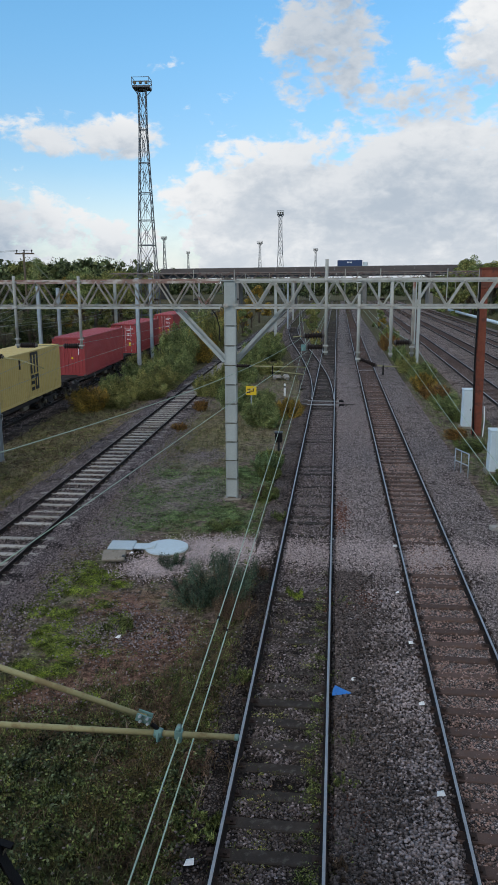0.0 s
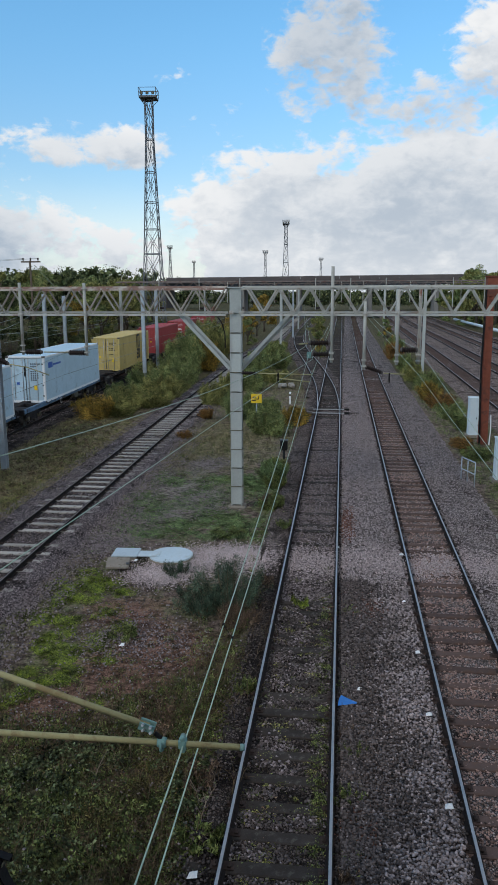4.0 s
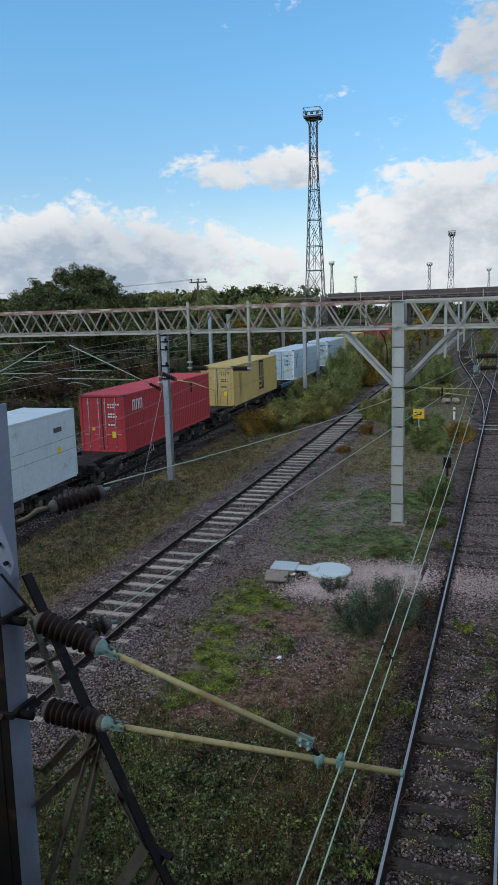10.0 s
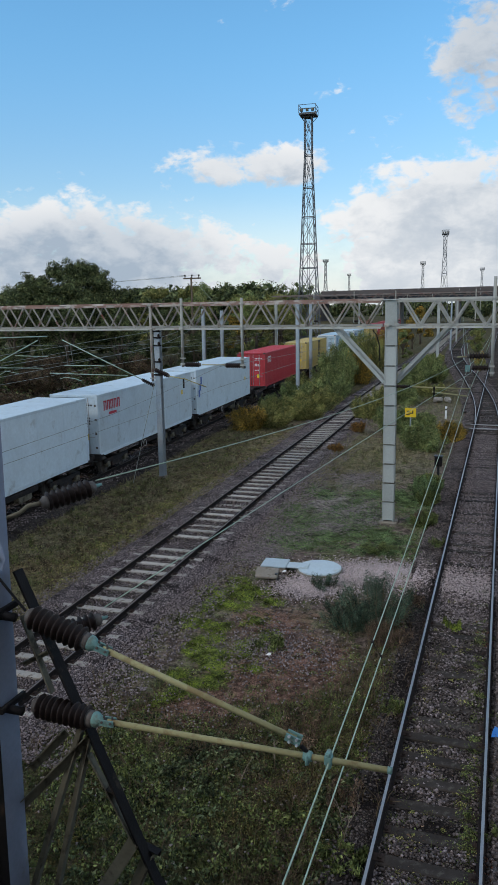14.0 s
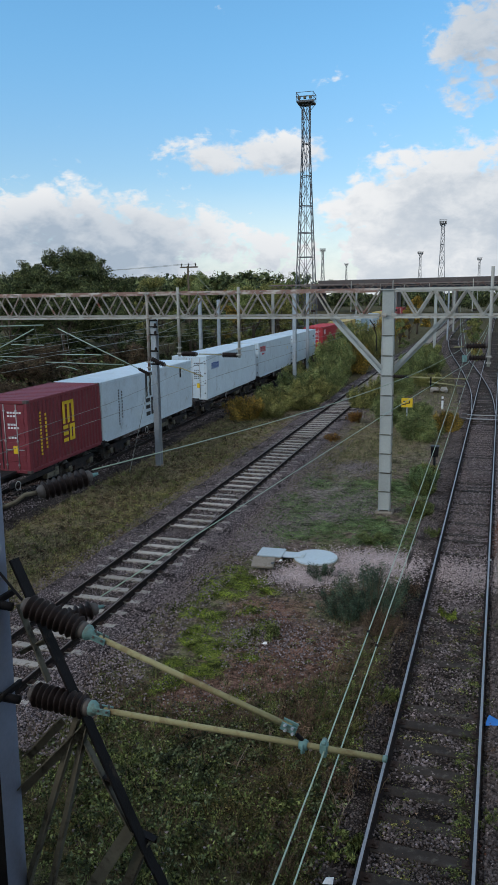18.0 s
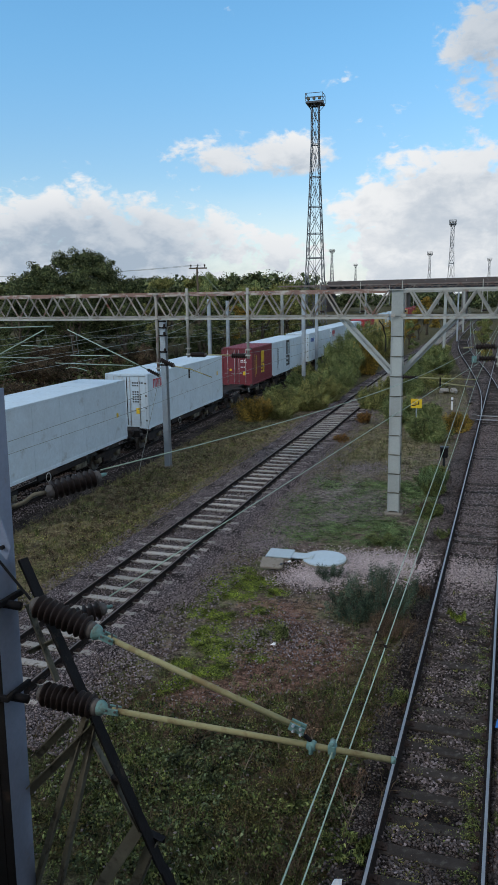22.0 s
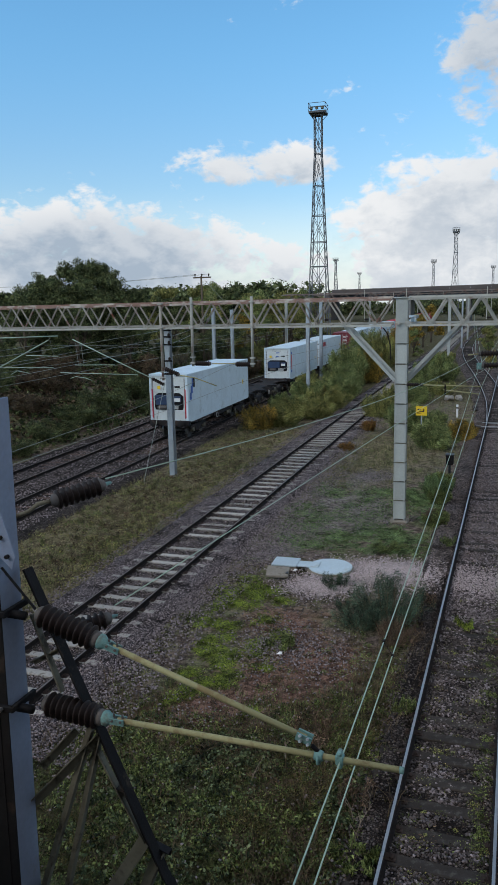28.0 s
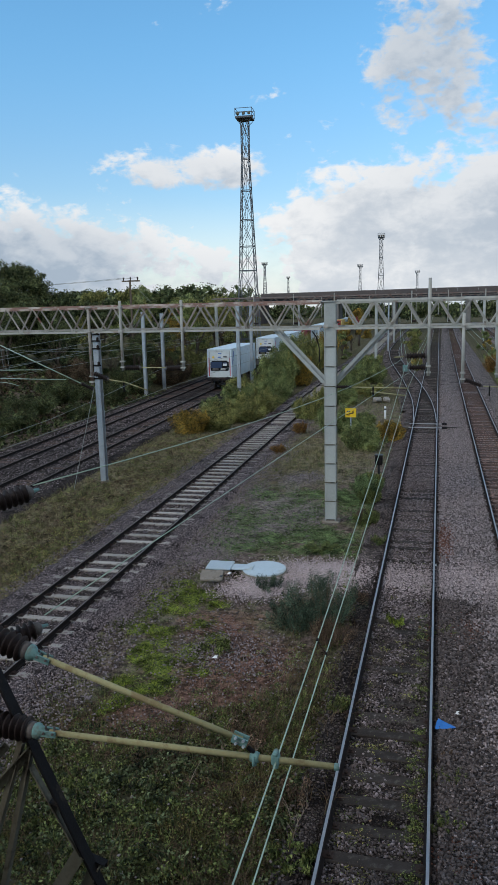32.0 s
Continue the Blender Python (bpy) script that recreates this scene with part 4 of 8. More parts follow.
def point_machine():
    """Stretcher bars and end boxes of the switch where the branch leaves."""
    t = thing("railway_switch", (-0.73, 48.2, 0.0), 0, "switch with stretcher bars and pale end boxes", "railway switch")
    for dy in (-0.35, 1.2):
        part("stretcher_bar", MB().box((0, dy, 0.12), (2.3, 0.06, 0.05)), M_BAR, t)
        for s in (-1, 1):
            part("switch_box", MB().box((s * 1.2, dy - 0.1, 0.13), (0.32, 0.22, 0.16)), M_INSEND if s < 0 else M_BRACE, t, "", False, 0.015)
    for s in (-1, 1):
        part("long_timber", MB().box((s * 1.55, -0.1, 0.07), (0.9, 0.25, 0.10)), M_SLP_WOOD, t)


point_machine()

# ---- overhead line: portal gantry ----
def insulator(name, p0, p1, r, sheds, parent, fine=16):
    """A ribbed porcelain body with metal ends."""
    prof = [(0, r * 0.62)]
    for i in range(sheds):
        a = (i + 0.12) / sheds
        b = 1 / sheds
        prof += [(a, r * 0.60), (a + b * 0.10, r * 0.93), (a + b * 0.26, r), (a + b * 0.40, r * 0.93), (a + b * 0.52, r * 0.62)]
    prof += [(1, r * 0.6)]
    ob = part(name, MB().lathe(p0, p1, prof, fine), M_INSUL, parent, "dark brown ribbed porcelain insulator", True)
    d = (Vector(p1) - Vector(p0)).normalized()
    for q, s in ((Vector(p0), -1), (Vector(p1), 1)):
        part("end_cap", MB().lathe(q - d * 0.02 * s, q + d * r * 0.55 * s, [(0, r * 0.66), (0.6, r * 0.66), (0.85, r * 0.5), (1, r * 0.3)], fine), M_INSEND, ob, "grey metal end cap", True)
    return ob


GY, G_TOP, G_BOT, G_DEEP = 26.7, 8.02, 7.12, 0.52


def lattice_boom(t, x0, x1, y, zt, zb, deep, panel, mats, chord=0.075, bar=0.055, phase=0.0):
    """Four chords and zigzag diagonals on the front and back, with cross ties."""
    paint_top, paint_bot, paint_diag = mats
    for dy in (-deep / 2, deep / 2):
        part("top_chord", MB().angle((x0, dy, zt), (x1, dy, zt), chord, 0.014, (0, 0, -1), 1 if dy < 0 else -1), paint_top, t)
        part("bottom_chord", MB().angle((x0, dy, zb), (x1, dy, zb), chord, 0.014, (0, 0, 1), 1 if dy > 0 else -1), paint_bot, t)
        p = panel
        n = int((x1 - x0) / p) + 1
        shift = phase + (0.0 if dy < 0 else 0.04)
        for i in range(-1, n):
            a = x0 + i * p + shift
            for u, v in (((a, zb), (a + p * 0.5, zt)), ((a + p * 0.5, zt), (a + p, zb))):
                if v[0] > x1 + 0.06 or u[0] < x0 - 0.06:
                    continue
                part("diagonal", MB().beam((u[0], dy, u[1]), (v[0], dy, v[1]), 0.016, bar, (0, 1, 0)).beam((u[0], dy + 0.02, u[1]), (v[0], dy + 0.02, v[1]), bar, 0.012, (0, 1, 0)), paint_diag, t)
            if dy < 0:
                part("gusset", MB().box((a, dy - 0.008, zb + 0.05), (0.16, 0.012, 0.12)), paint_bot, t)
    n = round((x1 - x0) / (panel * 2))
    for i in range(n + 1):
        a = x0 + i * (x1 - x0) / n
        for z in (zt, zb):
            part("cross_tie", MB().beam((a, -deep / 2, z), (a, deep / 2, z), 0.05, 0.05), paint_diag, t)


def batten_post(t, w, d, h, plates, material, x=0.0):
    """A boxed column: four corner angles and plates one above another, a dark joint between."""
    p = (h - 0.02) / plates
    for i in range(plates):
        part("face_plate", MB().box((x, 0, 0.02 + p * (i + 0.5)), (w - 0.04, d - 0.03, p - 0.03)), material, t, "", False, 0.008)
        if i:
            part("joint_band", MB().box((x, 0, 0.02 + p * i), (w + 0.035, d + 0.02, 0.022)), M_BRACE2, t)
    for sx in (-1, 1):
        for sy in (-1, 1):
            part("corner_angle", MB().angle((x + sx * w / 2, sy * d / 2, 0), (x + sx * w / 2, sy * d / 2, h), 0.05, 0.01, (-sx, 0, 0) if sx * sy > 0 else (0, -sy, 0), 1), material, t)


def portal_gantry():
    t = thing("portal_gantry", (-3.83, GY, 0), 0, "grey lattice portal gantry with boxed post and red-streaked boom", "railway gantry")
    batten_post(t, 0.42, 0.34, 7.15, 10, M_POST, 0.07)
    part("post_head", MB().box((0.07, 0, 7.58), (0.42, 0.36, 0.90)), M_POST, t, "", False, 0.01)
    part("head_cap", MB().box((0.07, 0, 8.045), (0.56, 0.50, 0.03)), M_POST, t)
    part("footing", MB().box((0.08, 0, -0.08), (0.66, 0.56, 0.14)), M_SLAB, t, "mossy concrete footing", False, 0.04)
    for s in (-1, 1):
        part("knee_brace", MB().angle((0.07 + s * 0.20, -0.12, 5.18), (0.07 + s * 2.0, -0.12, 7.10), 0.11, 0.018, (0, -1, 0), s).angle((0.07 + s * 0.20, 0.12, 5.18), (0.07 + s * 2.0, 0.12, 7.10), 0.11, 0.018, (0, 1, 0), s), M_POST, t)
        for k in (0.3, 0.6):
            part("brace_tie", MB().beam((0.07 + s * (0.20 + 1.80 * k), -0.12, 5.18 + 1.92 * k), (0.07 + s * (0.20 + 1.80 * k), 0.12, 5.18 + 1.92 * k), 0.06, 0.03), M_POST, t)
    part("conduit", MB().tube([(-0.55, -0.28, 7.0), (-0.40, -0.30, 6.8), (-0.30, -0.28, 6.4), (-0.29, -0.27, 5.9)], 0.022, 6), M_BRACE, t, "dark bent cable conduit")
    lattice_boom(t, -22.0, -0.27, 0, G_TOP, G_BOT, G_DEEP, 1.135, (M_CHORD_RED, M_TRUSS, M_TRUSS_RED), 0.075, 0.064, 0.725)
    lattice_boom(t, 0.27, 13.5, 0, G_TOP, G_BOT, G_DEEP, 1.105, (M_TRUSS, M_TRUSS, M_TRUSS), 0.075, 0.068, 0.765)
    # feet of the far ends, out of the picture
    for x in (-22.0, 13.5):
        part("end_post", MB().box((x, 0, 4.0), (0.4, 0.4, 8.0)), M_POST, t, "", False, 0.01)
    # hanging tubes
    for x, zt, zb, dy, m in ((-9.22, 8.08, 5.05, -0.30, M_TRUSS_RED), (-7.90, 8.24, 5.62, -0.30, M_TRUSS), (-5.45, 8.22, 5.60, -0.30, M_TRUSS), (3.51, 8.74, 5.42, -0.30, M_TRUSS),
                             (4.65, 7.55, 5.18, -0.30, M_TRUSS), (5.78, 8.1, 5.36, -0.30, M_TRUSS), (6.58, 8.1, 5.33, 0.30, M_TRUSS_RED)):
        d = part("drop_tube", MB().tube([(x, dy, zb), (x, dy, zt)], 0.055, 10), m, t, "vertical tube hung from the boom", True)
        for z in (G_TOP, G_BOT, zb + 0.12, zb + 0.34):
            part("clamp", MB().box((x, dy, z), (0.17, 0.15, 0.05)), M_TRUSS, d)
    # insulated arms on the tubes
    def arm(x0, z0, x1, z1, mid=True):
        part("arm_tube", MB().tube([(x0 + 0.05, -0.30, z0), (x1, -0.30, z1)], 0.022, 8), M_TUBE, t, "lichened arm tube", True)

    insulator("insulator", (-7.78, -0.30, 5.72), (-7.20, -0.30, 5.72), 0.105, 7, t, 12)
    arm(-7.15, 5.72, -6.05, 5.72)
    insulator("insulator", (-6.10, -0.30, 5.70), (-5.52, -0.30, 5.70), 0.105, 7, t, 12)
    insulator("insulator", (-9.1, -0.30, 5.50), (-8.55, -0.30, 5.28), 0.10, 7, t, 12)
    arm(-8.55, 5.26, -7.75, 5.14)
    arm(-7.95, 5.18, -6.95, 4.86)
    part("drop_bracket", MB().box((-7.9, -0.30, 4.98), (0.05, 0.05, 0.35)), M_BRACE, t)
    insulator("insulator", (3.40, -0.30, 6.12), (2.75, -0.30, 6.10), 0.12, 7, t, 12)
    insulator("insulator", (3.40, -0.30, 5.72), (2.85, -0.30, 5.70), 0.11, 6, t, 12)
    part("patina_clamp", MB().box((2.72, -0.30, 5.68), (0.16, 0.10, 0.22)), M_PATINA, t, "blue-green patinated clamp")
    arm(2.75, 6.10, 2.35, 6.06)
    insulator("insulator", (4.75, -0.30, 5.28), (5.28, -0.30, 5.08), 0.09, 7, t, 12)
    arm(5.3, 5.06, 6.1, 5.02)
    part("drop_bracket", MB().box((5.55, -0.30, 4.90), (0.05, 0.05, 0.35)), M_BRACE, t)
    insulator("insulator", (5.95, -0.30, 5.88), (6.45, -0.30, 5.88), 0.115, 6, t, 12)
    # registration arm beside the post
    insulator("insulator", (0.32, -0.30, 5.02), (0.82, -0.30, 5.01), 0.075, 6, t, 12)
    arm(0.85, 5.01, 2.82, 4.98)
    arm(1.5, 4.85, 2.75, 4.72)
    part("drop_bracket", MB().box((1.62, -0.30, 4.85), (0.05, 0.05, 0.34)), M_BRACE, t)


portal_gantry()


def second_gantry(y, xa, xb, posts, zt, zb, panel, label):
    t = thing("portal_gantry", (0, y, 0), 0, label, "railway gantry")
    lattice_boom(t, xa, xb, 0, zt, zb, 0.6, panel, (M_TRUSS_RUST, M_TRUSS_RUST, M_TRUSS_RUST), 0.09, 0.07)
    for x in posts:
        part("post", MB().box((x, 0, zb / 2), (0.34, 0.34, zb)), M_POST, t, "", False, 0.01)
    for i, x in enumerate(posts[:-1]):
        for k in (0.25, 0.5, 0.75):
            xx = x + (posts[i + 1] - x) * k
            part("drop_tube", MB().tube([(xx, -0.35, 5.6), (xx, -0.35, zt + 0.4)], 0.06, 6), M_TRUSS, t)
            part("hung_insulator", MB().lathe((xx, -0.35, 5.8), (xx + 0.6, -0.35, 5.8), [(0, 0.05), (0.1, 0.12), (0.9, 0.12), (1, 0.05)], 8), M_INSUL, t)


second_gantry(98, -30, 26, [-29.5, -7.9, 10.0, 25.5], 9.2, 8.35, 1.9, "distant grey lattice gantry over all the tracks")
second_gantry(160, -30, 30, [-29.5, -9.2, 8.8, 29.5], 9.6, 8.7, 2.4, "far lattice gantry over the tracks")


# ---- masts ----
def h_mast(name, x, y, h, w, material, label, steps=True):
    t = thing(name, (x, y, bank(x, y) - 0.05), 0, label, "railway mast")
    f = w * 0.09
    part("flange", MB().box((0, -w / 2, h / 2), (w, f, h)), material, t)
    part("flange", MB().box((0, w / 2, h / 2), (w, f, h)), material, t)
    part("web", MB().box((0, 0, h / 2), (f, w - f, h)), material, t)
    part("base", MB().box((0, 0, 0.02), (w * 1.35, w * 1.35, 0.12)), M_SLAB, t, "", False, 0.02)
    return t


def left_mast():
    """Cantilever mast between siding and goods tracks, its arms reaching over both goods tracks."""
    t = h_mast("cantilever_mast", -15.1, 31.2, 7.0, 0.26, M_GALV, "galvanised steel mast with cantilever arms over the goods tracks")
    for z in (6.9, 6.6, 6.25, 5.5, 4.9):
        part("bracket", MB().box((0.02, -0.16, z), (0.42, 0.06, 0.07)), M_BRACE, t)
        part("stub_insulator", MB().lathe((0.14, -0.2, z - 0.02), (0.14, -0.2, z + 0.18), [(0, 0.03), (0.2, 0.06), (0.8, 0.06), (1, 0.02)], 8), M_INSUL, t)
    insulator("insulator", (-0.25, -0.1, 4.40), (-0.82, -0.1, 4.66), 0.09, 6, t, 12)
    part("stay_tube", MB().tube([(-0.85, -0.1, 4.67), (-5.05, -0.1, 6.52)], 0.024, 8), M_WIRE, t, "long pale stay tube", True)
    part("register_tube", MB().tube([(-1.6, -0.1, 4.84), (-5.85, -0.1, 4.90)], 0.020, 8), M_WIRE, t, "pale register tube", True)
    part("register_arm", MB().tube([(-2.8, -0.1, 5.30), (-5.0, -0.1, 5.28)], 0.017, 8), M_WIRE, t, "short pale arm", True)
    part("hook_arm", MB().tube([(-5.3, -0.1, 4.62), (-5.0, -0.1, 4.72), (-4.5, -0.1, 4.66), (-4.1, -0.1, 4.55)], 0.018, 6), M_WIRE, t, "bent steady arm", True)
    for x in (-4.6, -4.9):
        part("dropper", MB().tube([(x, -0.1, 6.35), (x + 0.1, -0.1, 5.28)], 0.008, 5), M_WIRE_GREY, t)
    part("guy_wire", MB().tube([(-0.2, -0.1, 4.5), (-0.75, -1.6, 0.05)], 0.014, 6), M_WIRE_GREY, t, "thin slanting guy wire")


def outer_arms():
    """Cantilever of a mast beyond the outer track, partly hidden by the trees."""
    t = h_mast("cantilever_mast", -27.2, 31.0, 7.0, 0.30, M_GALV, "mast beyond the outer track with pale cantilever tubes")
    z0 = -(bank(-27.2, 31.0) - 0.05)
    part("stay_tube", MB().tube([(0.3, 0, 4.0 + z0), (5.75, 0, 6.45 + z0)], 0.027, 8), M_WIRE, t, "pale stay tube", True)
    part("top_tube", MB().tube([(0.2, 0, 6.5 + z0), (6.3, 0, 6.64 + z0)], 0.027, 8), M_WIRE, t, "pale top tube", True)
    part("register_tube", MB().tube([(0.9, 0, 5.08 + z0), (5.95, 0, 5.10 + z0)], 0.020, 8), M_WIRE, t, "pale register tube", True)
    part("register_arm", MB().tube([(4.4, 0, 5.70 + z0), (6.25, 0, 5.66 + z0)], 0.017, 8), M_WIRE, t, "short pale arm", True)
    part("dropper", MB().tube([(5.8, 0, 6.6 + z0), (6.0, 0, 5.7 + z0)], 0.008, 5), M_WIRE_GREY, t)
    part("hook_arm", MB().tube([(3.4, 0, 4.75 + z0), (3.8, 0, 4.93 + z0), (4.5, 0, 4.82 + z0)], 0.018, 6), M_WIRE, t, "bent steady arm", True)


left_mast()
outer_arms()
for _x, _y, _h in ((-16.2, 60.0, 8.4), (-18.3, 72.8, 8.5), (-26.75, 70.0, 7.6), (-26.4, 64.3, 7.8), (8.0, 74.3, 8.3), (8.5, 120.0, 8.6), (-8.4, 130, 8.5)):
    h_mast("line_mast", _x, _y, _h, 0.27, M_GALV if _x < 0 else M_POST, "plain grey steel line mast")


def brown_mast():
    """Rust-brown tapering mast with a boxed head."""
    t = thing("rusty_mast", (7.53, 39.5, -0.05), 0, "rust-brown tapered lattice mast with a boxed head", "railway mast")
    for s in (-1, 1):
        part("leg", MB().beam((s * 0.17, -0.15, 0), (s * 0.12 - 0.07, -0.2, 8.6), 0.11, 0.10, (0, 1, 0)), M_BROWN, t, "", False, 0.01)
        part("leg", MB().beam((s * 0.17, 0.15, 0), (s * 0.12 - 0.07, 0.2, 8.6), 0.11, 0.10, (0, 1, 0)), M_BROWN, t, "", False, 0.01)
    part("web_plate", MB().add([(-0.16, 0, 0), (0.16, 0, 0), (0.05, 0, 8.6), (-0.2, 0, 8.6), (-0.16, 0.03, 0), (0.16, 0.03, 0), (0.05, 0.03, 8.6), (-0.2, 0.03, 8.6)],
                               [(0, 1, 2, 3), (7, 6, 5, 4), (0, 4, 5, 1), (1, 5, 6, 2), (2, 6, 7, 3), (3, 7, 4, 0)]), M_BROWN, t)
    part("face_plate", MB().add([(-0.13, -0.17, 0), (0.13, -0.17, 0), (0.03, -0.20, 8.6), (-0.17, -0.20, 8.6), (-0.13, -0.15, 0), (0.13, -0.15, 0), (0.03, -0.18, 8.6), (-0.17, -0.18, 8.6)],
                                [(0, 1, 2, 3), (7, 6, 5, 4), (0, 4, 5, 1), (1, 5, 6, 2), (2, 6, 7, 3), (3, 7, 4, 0)]), M_BROWN, t)
    for i in range(9):
        z = 0.7 + i * 0.85
        part("batten", MB().box((-0.008 * z, -0.2, z), (0.36 - 0.008 * i, 0.03, 0.14)), M_BROWN, t)
        part("step", MB().box((-0.27, -0.12, z + 0.3), (0.1, 0.03, 0.03)), M_BRACE, t)
    part("head_box", MB().box((0.62, 0, 8.15), (1.75, 0.55, 0.95)), M_BROWN, t, "boxed rusty head", False, 0.02)
    part("head_lid", MB().box((0.62, 0, 8.66), (1.86, 0.65, 0.06)), M_BROWN, t)
    part("cable", MB().tube([(-0.30, -0.27, 8.0), (-0.33, -0.27, 4.0), (-0.30, -0.27, 2.6), (-0.2, -0.27, 0)], 0.05, 6), M_BRACE, t, "thick black cable")
    part("white_cable", MB().tube([(0.30, -0.26, 1.6), (0.33, -0.27, 0.8), (0.28, -0.3, 0.0)], 0.03, 6), M_WHITEP, t, "white conduit")


brown_mast()


# ---- the near mast with its double cantilever ----
def near_mast():
    Y = 4.46
    t = thing("cantilever_mast", (-3.66, Y, -0.05), 0, "blue-grey steel mast with two ribbed insulators and lichened cantilever tubes", "railway mast")
    h, lean = 7.3, []
    # one flange keeps the blue-grey; the rest is near-black, shade put into the colour
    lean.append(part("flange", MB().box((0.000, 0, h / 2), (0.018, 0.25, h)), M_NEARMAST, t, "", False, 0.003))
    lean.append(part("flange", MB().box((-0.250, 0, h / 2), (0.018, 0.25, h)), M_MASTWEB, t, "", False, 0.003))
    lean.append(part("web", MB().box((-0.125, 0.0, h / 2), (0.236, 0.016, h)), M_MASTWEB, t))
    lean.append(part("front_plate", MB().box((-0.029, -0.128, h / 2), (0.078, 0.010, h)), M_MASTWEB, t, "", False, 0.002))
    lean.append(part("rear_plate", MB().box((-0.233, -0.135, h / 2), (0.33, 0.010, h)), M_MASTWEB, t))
    for ob in lean:
        ob.rotation_euler = (0, radians(1.0), 0)
    part("base", MB().box((-0.10, 0, 0.10), (0.7, 0.7, 0.3)), M_SLAB, t, "", False, 0.03)
    # clamps round the mast that carry the insulators
    for z in (5.70, 4.93):
        part("clamp_band", MB().box((0.03, -0.155, z), (0.27, 0.035, 0.05)).box((0.155, -0.02, z), (0.035, 0.30, 0.05)), M_BRACE, t, "dark clamp band", False, 0.006)
        part("pivot", MB().tube([(0.12, -0.08, z - 0.02), (0.27, -0.05, z - 0.04)], 0.035, 8), M_BRACE, t, "", True)
        for dx in (0.0, 0.12):
            part("bolt", MB().tube([(dx - 0.05, -0.17, z), (dx - 0.05, -0.20, z)], 0.018, 6), M_INSEND, t)
    X0 = 3.69
    up0, up1 = Vector((-3.31 + X0, 0, 5.66)), Vector((-2.86 + X0, 0, 5.53))
    lo0, lo1 = Vector((-3.31 + X0, 0, 4.93)), Vector((-2.86 + X0, 0, 4.90))
    X1 = 3.66
    j_up, j_lo = Vector((-1.225 + X1, 0, 5.035)), Vector((-1.14 + X1, 0, 4.92))
    tip = Vector((-0.575 + X1, 0, 4.925))
    for a, b, far_end in ((up0, up1, j_up), (lo0, lo1, tip)):
        insulator("insulator", a, b, 0.096, 9, t, 28)
        d = (far_end - b).normalized()
        c = part("clevis", MB().lathe(b + d * 0.02, b + d * 0.12, [(0, 0.055), (0.4, 0.06), (0.7, 0.04), (1, 0.03)], 12), M_PATINA, t, "blue-green patinated clevis", True)
        part("clevis_fork", MB().beam(b + d * 0.08 + Vector((0, -0.028, 0)), b + d * 0.21 + Vector((0, -0.028, 0)), 0.014, 0.045).beam(b + d * 0.08 + Vector((0, 0.028, 0)), b + d * 0.21 + Vector((0, 0.028, 0)), 0.014, 0.045), M_PATINA, c)
        for k in (0.12, 0.19):
            part("bolt", MB().tube([b + d * k + Vector((0, -0.045, 0.01)), b + d * k + Vector((0, 0.045, 0.01))], 0.010, 6).tube([b + d * k + Vector((0, 0, 0.02)), b + d * k + Vector((0, 0, 0.05))], 0.009, 6), M_INSEND, c)
        part("cantilever_tube", MB().tube([b + d * 0.15, far_end], 0.0215, 14), M_TUBE, t, "yellow-green lichened tube", True)
    part("tube_end", MB().tube([tip - Vector((0.025, 0, 0)), tip + Vector((0.004, 0, 0))], 0.0235, 14), M_PATINA, t, "", True)
    # plate joint of the upper tube
    d = (j_lo - j_up).normalized()
    du = (j_up - up1).normalized()
    k = part("joint_plate", MB().beam(j_up - du * 0.07 + Vector((0, -0.026, 0)), j_up + du * 0.04 + Vector((0, -0.026, 0)), 0.010, 0.056, (0, 0, 1)).beam(j_up - du * 0.07 + Vector((0, 0.026, 0)), j_up + du * 0.04 + Vector((0, 0.026, 0)), 0.010, 0.056), M_PATINA, t, "pale verdigris bolted joint plate")
    for a in (-0.035, 0.02):
        for b in (-0.02, 0.02):
            p = j_up + du * a + Vector((0, -0.03, b))
            part("bolt", MB().tube([p, p + Vector((0, -0.03, 0.012))], 0.010, 6), M_GALV, k)
    part("link", MB().tube([j_up + d * 0.06, j_lo + Vector((-0.005, 0, 0.03))], 0.016, 8), M_BRACE, t, "", True)
    part("tube_clamp", MB().lathe(j_lo - Vector((0.03, 0, 0)), j_lo + Vector((0.03, 0, 0)), [(0, 0.032), (0.3, 0.038), (0.7, 0.038), (1, 0.032)], 12), M_PATINA, t, "blue-green clamp", True)
    part("hook", MB().tube([j_lo + Vector((0, -0.035, 0.02)), j_lo + Vector((0, -0.045, -0.035)), j_lo + Vector((0, 0.0, -0.06)), j_lo + Vector((0, 0.035, -0.03))], 0.010, 6), M_PATINA, t, "", True)
    wc = Vector((-0.995 + X1, 0, 4.925))
    part("wire_clamp", MB().box(wc, (0.055, 0.06, 0.07)).box(wc + Vector((0, 0, 0.045)), (0.035, 0.07, 0.03)).box(wc + Vector((0, 0, -0.045)), (0.035, 0.05, 0.04)), M_PATINA, t, "blue-green catenary clamp", False, 0.008)
    # anchor insulators for the two diverging wires
    for name_z, a, b in (("high", Vector((0.19, 0.55, 6.40)), Vector((0.41, 0.88, 6.455))), ("low", Vector((0.22, 0.40, 5.30)), Vector((0.49, 0.72, 5.34)))):
        insulator("strain_insulator", a, b, 0.082, 8, t, 20)
        q = b + (b - a).normalized() * 0.10
        part("thimble", MB().tube([b, q], [0.026, 0.012], 8), M_PATINA, t, "", True)
